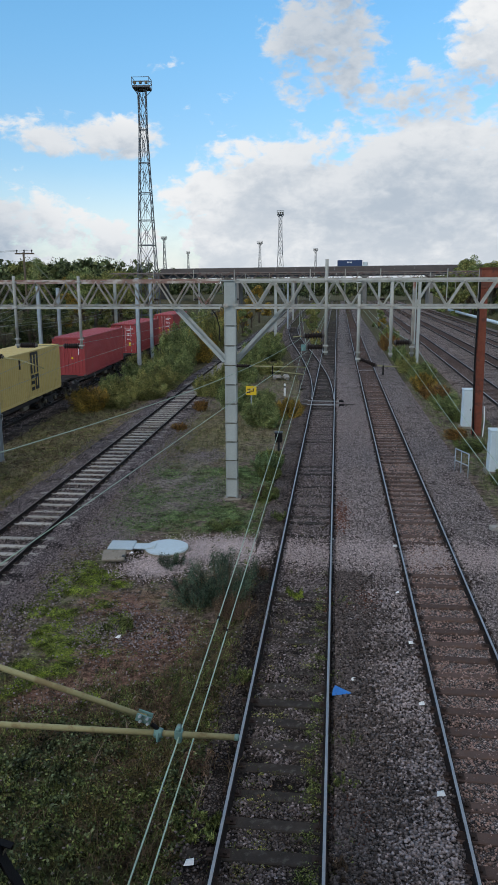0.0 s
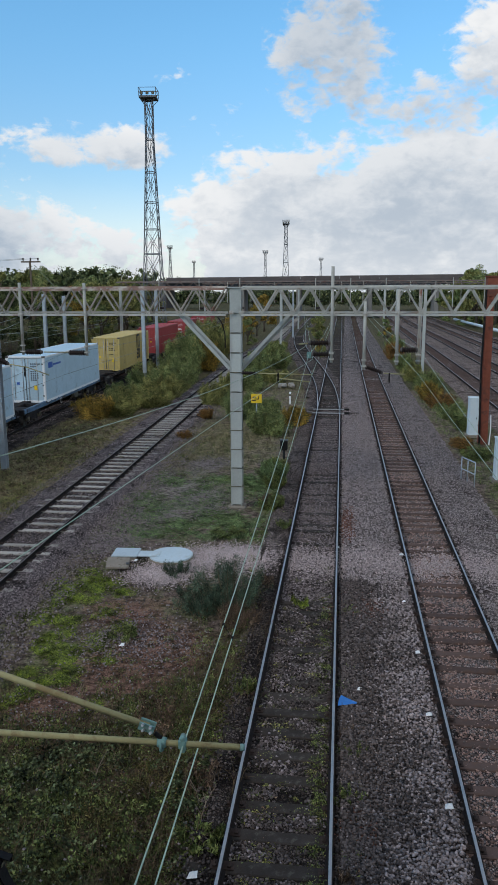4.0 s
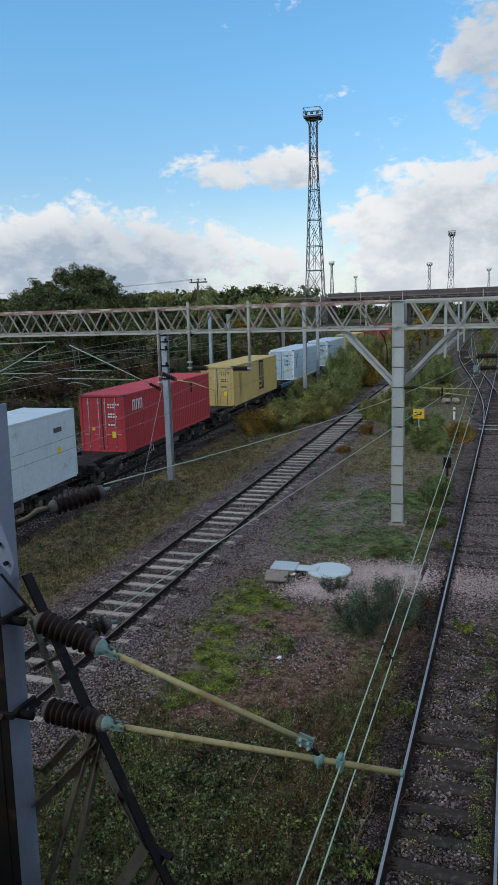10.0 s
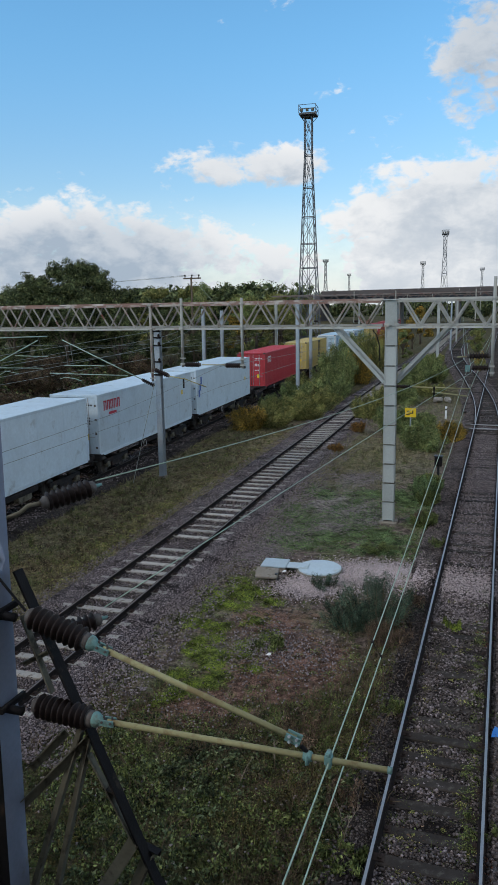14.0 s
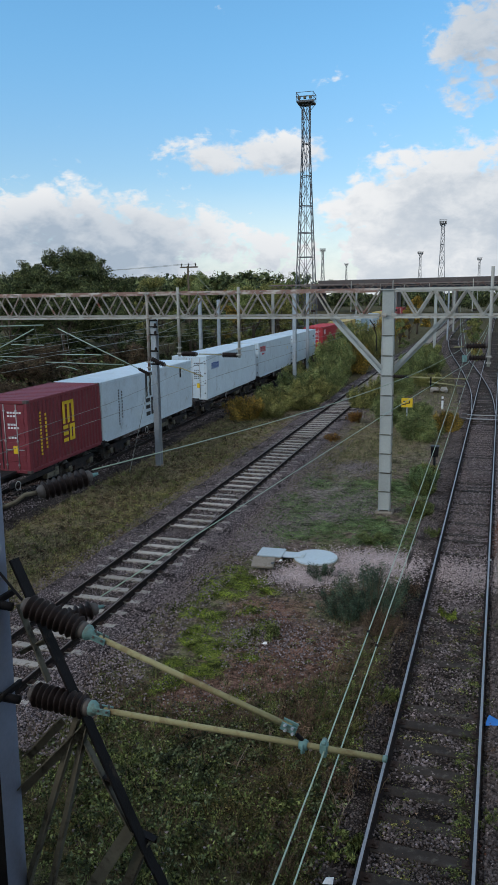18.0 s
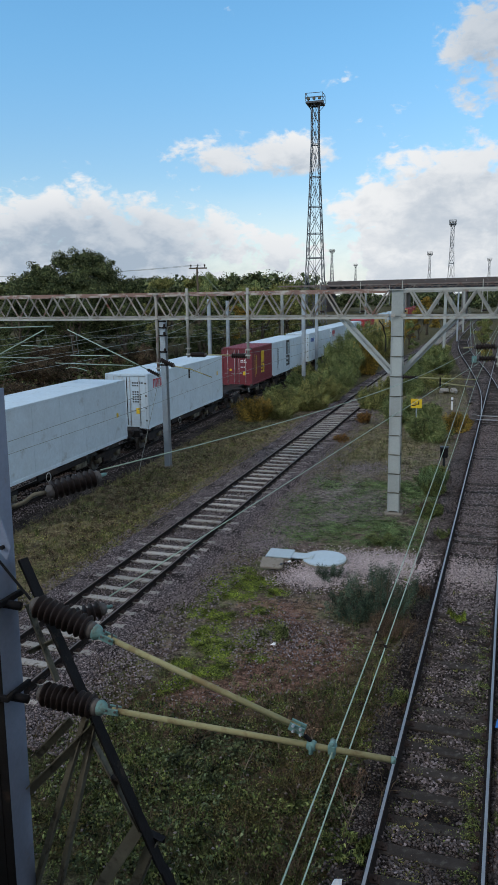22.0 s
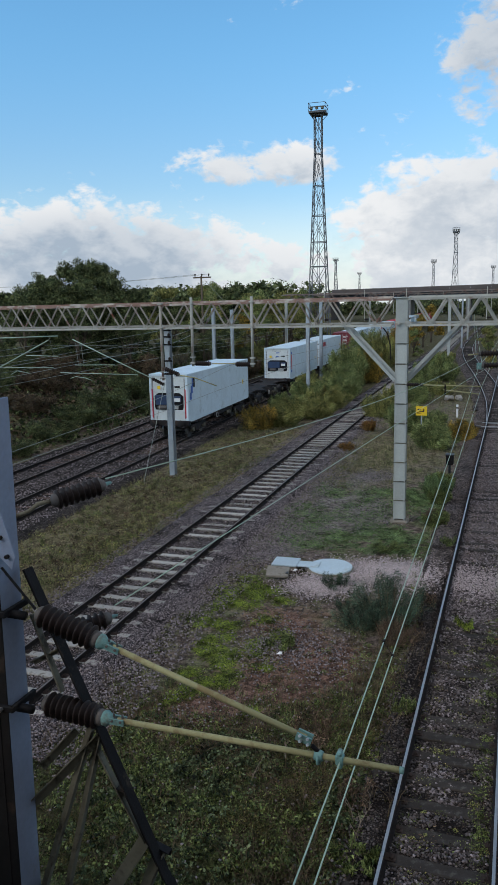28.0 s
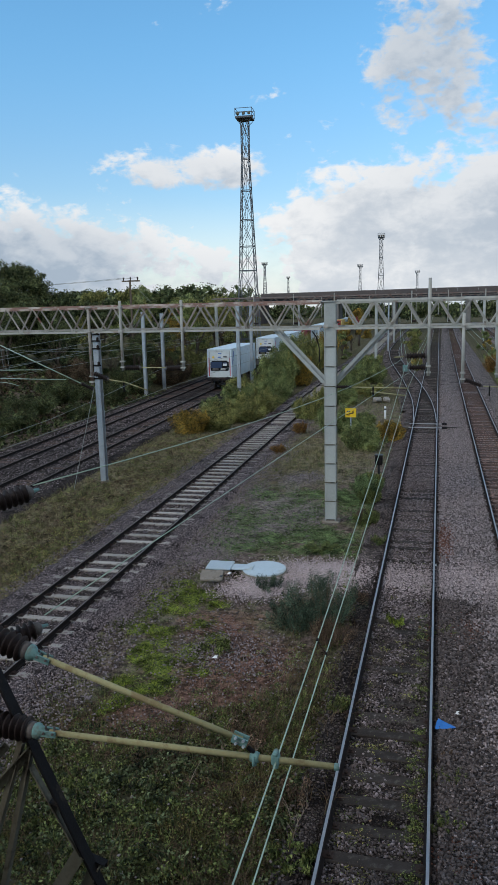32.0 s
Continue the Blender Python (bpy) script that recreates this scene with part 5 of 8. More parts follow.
    part("strain_rod", MB().tube([(-0.15, 0.25, 6.26), (0.02, 0.42, 6.33), (0.08, 0.46, 6.385), (0.19, 0.55, 6.40)], 0.019, 8), M_BRACE2, t, "", True)
    # braced frame at the foot of the arms
    def strut(a, b, w, m=M_BRACE, up=(0, -1, 0)):
        part("strut", MB().angle(Vector(a), Vector(b), w, 0.010, up), m, t)

    P = 0.12
    for x0, z0, x1, z1, w, m in (
            (0.233, 5.993, 0.703, 4.948, 0.075, M_BRACE),
            (0.703, 4.948, 1.320, 3.557, 0.075, M_BRACE),
            (1.320, 3.557, 2.870, 0.050, 0.075, M_BRACE),
            (0.222, 5.606, 0.452, 5.000, 0.045, M_BRACE2),
            (0.160, 5.199, 0.410, 5.345, 0.03, M_BRACE2),
            (0.003, 3.902, 0.735, 4.697, 0.055, M_BRACE2),
            (0.139, 4.278, 0.505, 4.686, 0.05, M_BRACE2),
            (0.682, 4.697, 0.003, 2.773, 0.05, M_BRACE2),
            (0.766, 4.697, 0.191, 2.563, 0.05, M_BRACE2),
            (0.724, 4.508, 1.101, 3.818, 0.045, M_BRACE2),
            (0.850, 4.247, 0.996, 4.226, 0.05, M_BRACE),
            (1.132, 3.808, 0.700, 3.086, 0.080, M_BRACE2),
            (1.257, 3.756, 0.930, 2.929, 0.075, M_BRACE2),
            (1.101, 3.818, 1.299, 3.776, 0.05, M_BRACE)):
        strut((x0, P, z0), (x1, P - 0.012, z1), w * 1.3, m)
        P += 0.004
    part("brace_rod", MB().tube([(0.15, -0.13, 6.06), (0.40, -0.10, 5.75)], 0.010, 6), M_BRACE, t)
    plate = MB()
    plate.prism([(0.10, 6.62), (0.15, 6.62), (0.29, 6.16), (0.25, 6.06), (0.10, 6.20)], -0.145, -0.135)
    gp = part("gusset", plate, M_NEARMAST, t, "pale blue bolted gusset plate")
    for bx, bz in ((0.125, 6.52), (0.135, 6.40), (0.18, 6.30), (0.23, 6.16)):
        part("bolt", MB().tube([(bx, -0.145, bz), (bx, -0.175, bz)], 0.016, 6), M_BRACE, gp)


near_mast()


# ---- wires ----
def wire(name, pts, r, m, label):
    single(name, MB().tube(pts, r, 6), m, label, "overhead wire", "overhead wires", "", True)


wire("catenary_wire", [(-1.03, -12, 4.62), (-0.99, 4.46, 4.865)] + sag((-0.99, 4.46, 4.865), (-1.12, 26.4, 5.70), 0.16)[1:], 0.0058, M_WIRE, "green patinated catenary wire above the near track")
wire("contact_wire", [(-0.99, -12, 4.36), (-0.99, 4.46, 4.51), (-0.99, 10, 4.57), (-1.0, 16, 4.65), (-1.0, 26.4, 4.98)], 0.0058, M_WIRE, "green patinated contact wire above the near track")
wire("contact_wire", sag((-1.0, 26.4, 4.98), (-0.8, 98, 5.1), 0.05), 0.008, M_WIRE, "green patinated contact wire above the near track")
wire("catenary_wire", sag((-1.12, 26.4, 5.70), (-0.8, 98, 6.3), 0.7), 0.008, M_WIRE, "green patinated catenary wire above the near track")
for _y, _y2 in ((6.27, 6.72), (21.0, 21.0)):
    _a = (_y - 4.46) / 21.94
    _p, _q = (-0.99 - 0.13 * _a, _y, 4.865 + 0.835 * _a - 0.64 * _a * (1 - _a)), (-0.99, _y2, 4.485 + 0.455 * (_y2 - 4.46) / 21.94)
    single("dropper_wire", MB().tube([_p, _q], 0.003, 6).box(_p, (0.02, 0.04, 0.028)).box(_q, (0.02, 0.04, 0.028)), M_BRACE, "thin dark dropper with clips between catenary and contact wire", "overhead wire", "overhead wires")
wire("anchor_wire", sag((-3.22, 5.38, 6.46), (-1.25, 27.2, 5.95), 0.25), 0.0058, M_WIRE, "pale green wire anchored at the near mast")
wire("anchor_wire", sag((-3.12, 5.24, 5.39), (-1.05, 28.5, 5.35), -0.03), 0.0058, M_WIRE, "pale green wire anchored at the near mast")
wire("anchor_wire", sag((-1.25, 27.2, 5.95), (-4.6, 92, 6.4), 0.3), 0.008, M_WIRE, "pale green wire over the branch track")
wire("anchor_wire", sag((-1.05, 28.5, 5.35), (-4.4, 92, 5.3), 0.1), 0.008, M_WIRE, "pale green wire over the branch track")
# second track and right-hand wires
wire("contact_wire", [(2.75, -12, 4.56), (2.75, 12, 4.68), (2.75, 19, 4.80), (2.75, 26.4, 4.99)], 0.0058, M_WIRE, "contact wire above the second track")
wire("contact_wire", sag((2.75, 26.4, 4.99), (2.9, 98, 5.1), 0.05), 0.008, M_WIRE, "contact wire above the second track")
wire("catenary_wire", [(2.75, -12, 4.72), (2.75, 4, 4.80), (2.75, 13.2, 5.02), (2.75, 21.4, 5.5), (2.75, 26.4, 5.86)], 0.0058, M_WIRE, "catenary wire above the second track")
wire("catenary_wire", sag((2.75, 26.4, 5.86), (2.9, 98, 6.3), 0.6), 0.008, M_WIRE, "catenary wire above the second track")
# siding
wire("contact_wire", [(-9.7, -6, 4.55), (-9.9, 12.6, 4.68), (-9.9, 20, 4.80), (-10.2, 26.4, 4.88)], 0.0058, M_WIRE_GREY, "thin contact wire above the siding")
wire("catenary_wire", [(-9.7, -6, 4.70), (-9.9, 12.7, 4.95), (-9.9, 17.5, 5.09), (-9.9, 20.2, 5.27), (-10.2, 26.4, 5.66)], 0.0058, M_WIRE_GREY, "thin catenary wire above the siding")
wire("contact_wire", sag((-10.2, 26.4, 4.88), (-11.6, 98, 5.1), 0.05), 0.008, M_WIRE_GREY, "thin contact wire above the siding")
wire("catenary_wire", sag((-10.2, 26.4, 5.66), (-11.6, 98, 6.4), 0.7), 0.008, M_WIRE_GREY, "thin catenary wire above the siding")
# goods tracks
for _o, _z0, _z1, _nm in ((0.0, 5.1, 5.1, "contact_wire"), (0.0, 6.1, 6.0, "catenary_wire"), (-3.6, 5.1, 5.1, "contact_wire"), (-3.6, 6.2, 6.1, "catenary_wire")):
    wire(_nm, sag((x_train(4) + _o, 4, _z0), (x_train(31.2) + _o, 31.2, _z0), 0.25 if _nm == "catenary_wire" else 0.03), 0.009, M_WIRE_GREY, "grey wire above the goods tracks")
    wire(_nm, sag((x_train(31.2) + _o, 31.2, _z0), (x_train(78) + _o, 78, _z1), 0.8 if _nm == "catenary_wire" else 0.05), 0.009, M_WIRE_GREY, "grey wire above the goods tracks")
for _z0, _z1 in ((6.9, 7.6), (6.55, 7.3), (6.2, 7.0)):
    wire("feeder_wire", sag((-15.0, 31.0, _z0), (-26.4, 64.3, _z1), 0.3), 0.009, M_WIRE_GREY, "thin grey feeder wire")
    wire("feeder_wire", sag((-15.0, 31.0, _z0), (-16.5, -4, _z0 - 0.6), 0.3), 0.009, M_WIRE_GREY, "thin grey feeder wire")

# ---- goods train: containers and wagons, built along +y from their middle ----
CW, CH = 2.438, 2.896
MOVERS = []                            # (thing, offset along the train, height)
WHEELS = []                            # (wheelset, x, y, z in its bogie, radius)


def marks(t, items, x):
    """Flat painted shapes on the long side: y from, y to, z from, z to, paint."""
    for y0, y1, z0, z1, m in items:
        for sgn in (1, -1):
            part("marking", MB().box((sgn * (x + 0.003), sgn * (y0 + y1) / 2, (z0 + z1) / 2), (0.006, abs(y1 - y0), z1 - z0)), m, t)


def block_logo(y, z, w, m, style):
    """Abstract blocks in the size and colour of a painted company mark. y is the near end of the block."""
    if style == "stack":               # a three-legged block over stacked bars and a square ring
        h = w * 1.0
        return [(y, y + w, z + h * 0.86, z + h, m), (y, y + w * 0.2, z, z + h, m), (y + w * 0.4, y + w * 0.6, z, z + h, m), (y + w * 0.8, y + w, z, z + h, m),
                (y, y + w * 0.42, z - h * 0.24, z - h * 0.08, m), (y, y + w * 0.42, z - h * 0.53, z - h * 0.37, m), (y, y + w * 0.42, z - h * 0.82, z - h * 0.66, m),
                (y + w * 0.54, y + w * 0.7, z - h * 0.82, z - h * 0.08, m), (y + w * 0.84, y + w, z - h * 0.82, z - h * 0.08, m), (y + w * 0.7, y + w * 0.84, z - h * 0.24, z - h * 0.08, m), (y + w * 0.7, y + w * 0.84, z - h * 0.82, z - h * 0.66, m)]
    out, n = [], {"bars3": 3, "bars5": 5}[style]
    for i in range(n):
        a = y + w * i / n
        b = a + w / n * 0.78
        k = w / n * 0.22
        h = w * (0.42 if n == 3 else 0.26)
        out += [(a, a + k, z, z + h, m), (b - k, b, z, z + h, m), (a, b, z + h - k, z + h, m)]
    return out


def text_bars(y, z0, z1, n, m, w=0.10):
    """A column of small bars in place of vertical writing."""
    s = (z1 - z0) / n
    return [(y, y + w, z0 + s * i, z0 + s * i + s * 0.6, m) for i in range(n)]


def container(name, L, body, kind, rear, label, logo=(), door_marks=True, trim=None):
    t = thing(name, (0, 0, 0), 0, label, "shipping container", "containers on the train")
    h, w, l = CH, CW / 2, L / 2
    trim = trim or body
    # corrugated or flat side walls
    for sgn in (1, -1):
        mb = MB()
        if kind == "dry":
            n = int((L - 0.3) / 0.285)
            p = (L - 0.3) / n
            ys = []
            for i in range(n):
                a = -l + 0.15 + i * p
                ys += [(a, 0), (a + p * 0.25, 0), (a + p * 0.5, -0.036), (a + p * 0.75, -0.036)]
            ys.append((l - 0.15, 0))
        else:
            ys = [(-l + 0.12, 0)]
            k = 6
            for i in range(1, k):
                a = -l + L * i / k
                ys += [(a - 0.012, 0), (a, -0.010), (a + 0.012, 0)]
            ys.append((l - 0.12, 0))
        vs = [(sgn * (w - 0.012 + d), y, z) for y, d in ys for z in (0.16, h - 0.10)]
        fs = [(2 * i, 2 * i + 1, 2 * i + 3, 2 * i + 2) for i in range(len(ys) - 1)]
        if sgn > 0:
            fs = [q[::-1] for q in fs]
        part("side_wall", mb.add(vs, fs), body, t)
        part("top_rail", MB().box((sgn * (w - 0.035), 0, h - 0.06), (0.07, L - 0.3, 0.11)), trim, t, "", False, 0.012)
        part("bottom_rail", MB().box((sgn * (w - 0.035), 0, 0.10), (0.07, L - 0.3, 0.15)), trim, t, "", False, 0.012)
    # roof with shallow ribs
    mb = MB()
    n = int(L / 0.42) if kind == "dry" else 8
    ys = []
    for i in range(n):
        a = -l + 0.1 + i * (L - 0.2) / n
        p = (L - 0.2) / n
        d = 0.016 if kind == "dry" else 0.006
        ys += [(a, 0), (a + p * 0.42, 0), (a + p * 0.5, -d), (a + p * 0.92, -d)]
    ys.append((l - 0.1, 0))
    mb.add([(x, y, h - 0.012 + d) for y, d in ys for x in (-w + 0.03, w - 0.03)], [(2 * i, 2 * i + 1, 2 * i + 3, 2 * i + 2) for i in range(len(ys) - 1)])
    part("roof", mb, body, t)
    part("floor_frame", MB().box((0, 0, 0.12), (CW - 0.16, L - 0.3, 0.10)), M_WAGON, t)
    for sy in (-1, 1):
        part("end_sill", MB().box((0, sy * (l - 0.05), 0.09), (CW - 0.3, 0.10, 0.14)), trim, t, "", False, 0.01)
        part("end_header", MB().box((0, sy * (l - 0.05), h - 0.07), (CW - 0.3, 0.10, 0.12)), trim, t, "", False, 0.01)
        for sx in (-1, 1):
            part("corner_post", MB().box((sx * (w - 0.075), sy * (l - 0.075), h / 2), (0.148, 0.148, h - 0.23)), trim, t, "", False, 0.015)
            for z in (0.06, h - 0.06):
                part("corner_casting", MB().box((sx * (w - 0.088), sy * (l - 0.088), z), (0.182, 0.182, 0.122)), M_CASTING if body is not C_WHITE else trim, t, "", False, 0.012)
    # plain front end
    part("front_wall", MB().box((0, l - 0.06, h / 2), (CW - 0.28, 0.04, h - 0.28)), body, t)
    yb = -l
    if rear == "doors":
        for sx in (-1, 1):
            d = part("door", MB().box((sx * 0.535, yb + 0.045, h / 2), (1.05, 0.05, h - 0.30)), body, t, "", False, 0.008)
            if kind == "dry":
                for z in (0.62, 1.12, 1.62, 2.12):
                    part("door_rib", MB().box((sx * 0.535, yb + 0.016, z), (0.98, 0.02, 0.26)), body, d, "", False, 0.009)
            for bx in (0.18, 0.72):
                part("locking_bar", MB().tube([(sx * bx, yb + 0.002, 0.15), (sx * bx, yb + 0.002, h - 0.15)], 0.019, 6), M_BAR, d, "", True)
                part("bar_handle", MB().box((sx * (bx + 0.12), yb + 0.0, 0.95), (0.30, 0.02, 0.035)), M_BAR, d)
                for z in (0.35, 1.3, h - 0.4):
                    part("bar_bracket", MB().box((sx * bx, yb + 0.002, z), (0.09, 0.035, 0.05)), M_BAR, d)
            for z in (0.45, 1.1, 1.75, 2.4):
                part("hinge", MB().box((sx * 1.08, yb + 0.015, z), (0.10, 0.035, 0.09)), M_CASTING if kind != "dry" else trim, d)
            part("door_gasket", MB().box((sx * 0.012, yb + 0.03, h / 2), (0.016, 0.05, h - 0.34)), M_BLACK, d)
        if door_marks:
            paint_w = M_WHITEP if kind == "dry" and body is not C_YELLOW else M_BLACK
            for z, n in ((2.42, 5), (2.28, 3), (1.95, 3), (1.82, 4), (1.69, 4), (1.56, 4), (1.43, 3)):
                for i in range(n):
                    part("number_bar", MB().box((0.36 + i * 0.13, yb + 0.017, z), (0.09, 0.005, 0.075)), paint_w, t)
            part("warning_label", MB().box((0.62, yb + 0.005, 0.95), (0.24, 0.006, 0.30)), M_YELLOW, t, "yellow warning label")
            part("warning_label", MB().box((-0.50, yb + 0.005, 1.22), (0.17, 0.006, 0.15)), M_YELLOW if kind == "dry" else M_BLUEP, t)
    elif rear == "plain":
        part("end_wall", MB().box((0, yb + 0.07, h / 2), (CW - 0.28, 0.04, h - 0.28)), body, t)
        for k in range(8):
            part("end_rib", MB().box((-0.94 + k * 0.268, yb + 0.035, h / 2), (0.13, 0.04, h - 0.32)), body, t, "", False, 0.012)
        part("marking", MB().box((0.75, yb + 0.012, 1.85), (0.05, 0.006, 0.55)), M_WHITEP, t, "white mark")
        part("warning_label", MB().box((0.25, yb + 0.012, 1.35), (0.14, 0.006, 0.14)), M_YELLOW, t, "small yellow label")
    else:
        part("rear_panel", MB().box((0, yb + 0.06, h / 2), (CW - 0.28, 0.05, h - 0.26)), C_CREAM, t)
        u = part("machinery_recess", MB().add([(-0.86, yb + 0.03, 0.78), (0.86, yb + 0.03, 0.78), (0.92, yb + 0.03, 0.95), (0.92, yb + 0.03, 1.60), (0.66, yb + 0.03, 1.78), (-0.66, yb + 0.03, 1.78), (-0.92, yb + 0.03, 1.60), (-0.92, yb + 0.03, 0.95)], [(0, 1, 2, 3, 4, 5, 6, 7)]), M_FAN, t, "dark machinery recess")
        part("fan_housing", MB().box((-0.30, yb + 0.0, 1.36), (1.10, 0.06, 0.60)), M_DARKUNIT, u, "dark blue fan housing", False, 0.03)
        part("compressor", MB().lathe((-0.7, yb - 0.0, 0.92), (-0.1, yb - 0.0, 0.92), [(0, 0.08), (0.1, 0.13), (0.9, 0.13), (1, 0.08)], 12), M_INSEND, u, "grey compressor", True)
        part("compressor", MB().box((0.35, yb + 0.0, 0.93), (0.5, 0.06, 0.22)), M_BAR, u, "", False, 0.02)
        part("control_box", MB().box((0.55, yb + 0.0, 1.42), (0.46, 0.07, 0.34)), M_DARKUNIT, u, "", False, 0.02)
        part("rating_plate", MB().box((0.55, yb - 0.04, 1.38), (0.36, 0.01, 0.20)), M_WHITEP, u, "white rating plate")
        for x, z, a, b, m in ((-0.62, 2.10, 0.20, 0.20, M_YELLOW), (0.0, 2.10, 0.30, 0.10, M_BLUEP), (0.05, 2.45, 0.34, 0.08, M_BLUEP), (0.55, 2.14, 0.34, 0.12, M_BLACK), (-0.06, 2.62, 0.9, 0.03, M_INSEND)):
            part("label", MB().box((x, yb + 0.03, z), (a, 0.01, b)), m, t)
        for sx in (-1, 1):
            part("panel_edge", MB().box((sx * 1.0, yb + 0.02, h / 2), (0.02, 0.03, h - 0.5)), M_INSEND, t)
            if "striped" in label:
                part("warning_stripe", MB().box((sx * 1.05, yb + 0.012, 1.15), (0.07, 0.02, 1.7)), M_REDP, t, "red stripe down the rear edge")
    marks(t, logo, w)
    return t


def wagon(a, b, material):
    """A low flat wagon from a (rear) to b (front) along the train, on two bogies."""
    L = b - a
    t = thing("flat_wagon", (0, 0, 0), 0, "low grimy container flat wagon with bogies" if material is M_WAGON else "low faded blue container flat wagon with bogies", "railway wagon", "wagons of the train")
    l = L / 2
    spine = material is M_WAGON
    if spine:
        # a narrow spine with flared plates over the bogies, the wheels left open beside it
        part("centre_sill", MB().box((0, 0, 0.88), (0.62, L - 0.3, 0.36)), M_WAGON, t, "", False, 0.015)
        half = [(1.25, 0.0), (1.25, 0.38), (0.66, 1.05), (0.58, 2.7), (1.20, 3.35), (1.20, 3.65), (0.56, 4.3)]
        for sy in (-1, 1):
            ring = [(x, sy * (l - v)) for x, v in half if v < l] + [(0.56, 0.0), (-0.56, 0.0)] + [(-x, sy * (l - v)) for x, v in reversed(half) if v < l]
            n = len(ring)
            part("deck_plate", MB().add([(x, y, 1.09) for x, y in ring] + [(x, y, 0.99) for x, y in ring], [tuple(range(n)), tuple(range(2 * n - 1, n - 1, -1))] + [(k, (k + 1) % n, n + (k + 1) % n, n + k) for k in range(n)]), M_WAGON, t, "dark flared deck plate")
        for i in range(1, int(L / 5.0)):
            y = -l + i * L / int(L / 5.0)
            part("cross_bearer", MB().box((0, y, 1.0), (2.4, 0.30, 0.16)), M_WAGON, t, "", False, 0.012)
        for sx in (-1, 1):
            part("side_rail", MB().box((sx * 1.16, 0, 0.86), (0.09, max(1.0, L - 9.0), 0.20)), M_WAGON, t, "", False, 0.01)
    else:
        for sx in (-1, 1):
            part("side_sill", MB().box((sx * 1.12, 0, 0.99), (0.16, L, 0.26)), material, t, "", False, 0.015)
            n = int(L / 1.3)
            for i in range(n):
                part("sill_bracket", MB().box((sx * 1.21, -l + (i + 0.5) * L / n, 0.98), (0.03, 0.10, 0.20)), material, t)
        part("centre_sill", MB().box((0, 0, 0.98), (0.5, L, 0.28)), M_WAGON, t, "", False, 0.015)
        for i in range(int(L / 2.4) + 1):
            y = -l + 0.25 + i * (L - 0.5) / int(L / 2.4)
            part("cross_bearer", MB().box((0, y, 1.0), (2.3, 0.34, 0.20)), M_WAGON, t, "", False, 0.012)
    for sy in (-1, 1):
        if not spine:
            part("end_platform", MB().box((0, sy * (l - 0.8), 1.02), (2.2, 1.5, 0.16)), M_WAGON, t, "", False, 0.02)
        part("headstock", MB().box((0, sy * (l - 0.06), 0.98), (2.5, 0.14, 0.34)), M_WAGON, t, "", False, 0.02)
        for sx in (-1, 1):
            f = part("buffer", MB().lathe((sx * 0.87, sy * l, 1.02), (sx * 0.87, sy * (l + 0.42), 1.02), [(0, 0.12), (0.6, 0.12), (0.62, 0.08), (0.9, 0.08), (0.91, 0.22), (1, 0.2)], 12), M_WAGON, t, "", True)
        part("coupler", MB().beam((0, sy * l, 0.95), (0, sy * (l + 0.5), 0.93), 0.14, 0.16), M_WAGON, t, "", False, 0.02)
        part("air_hose", MB().tube([(0.3, sy * l, 0.95), (0.32, sy * (l + 0.2), 0.72), (0.28, sy * (l + 0.45), 0.62)], 0.025, 6), M_BLACK, t, "", True)
    part("tool_box", MB().box((1.05, L * 0.12, 0.68), (0.25, 0.9, 0.34)), M_BRACE2, t, "", False, 0.02)
    part("brake_wheel", MB().tube([(1.26, -L * 0.10 + 0.17 * math.cos(k * math.pi / 8), 0.80 + 0.17 * math.sin(k * math.pi / 8)) for k in range(17)], 0.018, 5), M_BAR, t, "pale hand-brake wheel", True)
    part("brake_tank", MB().lathe((-0.3, -L * 0.05, 0.66), (-0.3, L * 0.05, 0.66), [(0, 0.1), (0.05, 0.18), (0.95, 0.18), (1, 0.1)], 12), M_WAGON, t, "", True)
    for sy in (-1, 1):
        yb = sy * max(l - 2.1, 1.6)
        g = part("bogie", MB().box((0, 0, 0.62), (1.9, 0.5, 0.22)).box((0.98, 0, 0.62), (0.14, 2.5, 0.20)).box((-0.98, 0, 0.62), (0.14, 2.5, 0.20)).box((0.98, 0, 0.44), (0.12, 1.0, 0.30)).box((-0.98, 0, 0.44), (0.12, 1.0, 0.30)), M_WAGON, t, "dark bogie frame", False, 0.02, (0, yb, 0))
        for dy in (-0.95, 0.95):
            for sx in (-1, 1):
                part("axle_box", MB().box((sx, dy, 0.46), (0.2, 0.30, 0.26)), M_BRACE2, g, "", False, 0.03)
            mb = MB().tube([(-0.95, 0, 0), (0.95, 0, 0)], 0.08, 8)
            for sx in (-1, 1):
                mb.lathe((sx * 0.69, 0, 0), (sx * 0.82, 0, 0), [(0, 0.10), (0.01, 0.445), (0.2, 0.44), (0.25, 0.42), (0.99, 0.405), (1.0, 0.12)], 20)
                for k in range(4):
                    q = k * math.pi / 2
                    mb.box((sx * 0.83, 0.24 * math.cos(q), 0.24 * math.sin(q)), (0.03, 0.07, 0.07))
            ws = part("wheelset", mb, M_WHEEL, g, "worn steel wheelset", False, 0.0, (0, dy, 0.42))
            WHEELS.append((ws, dy, 0.42))
    return t


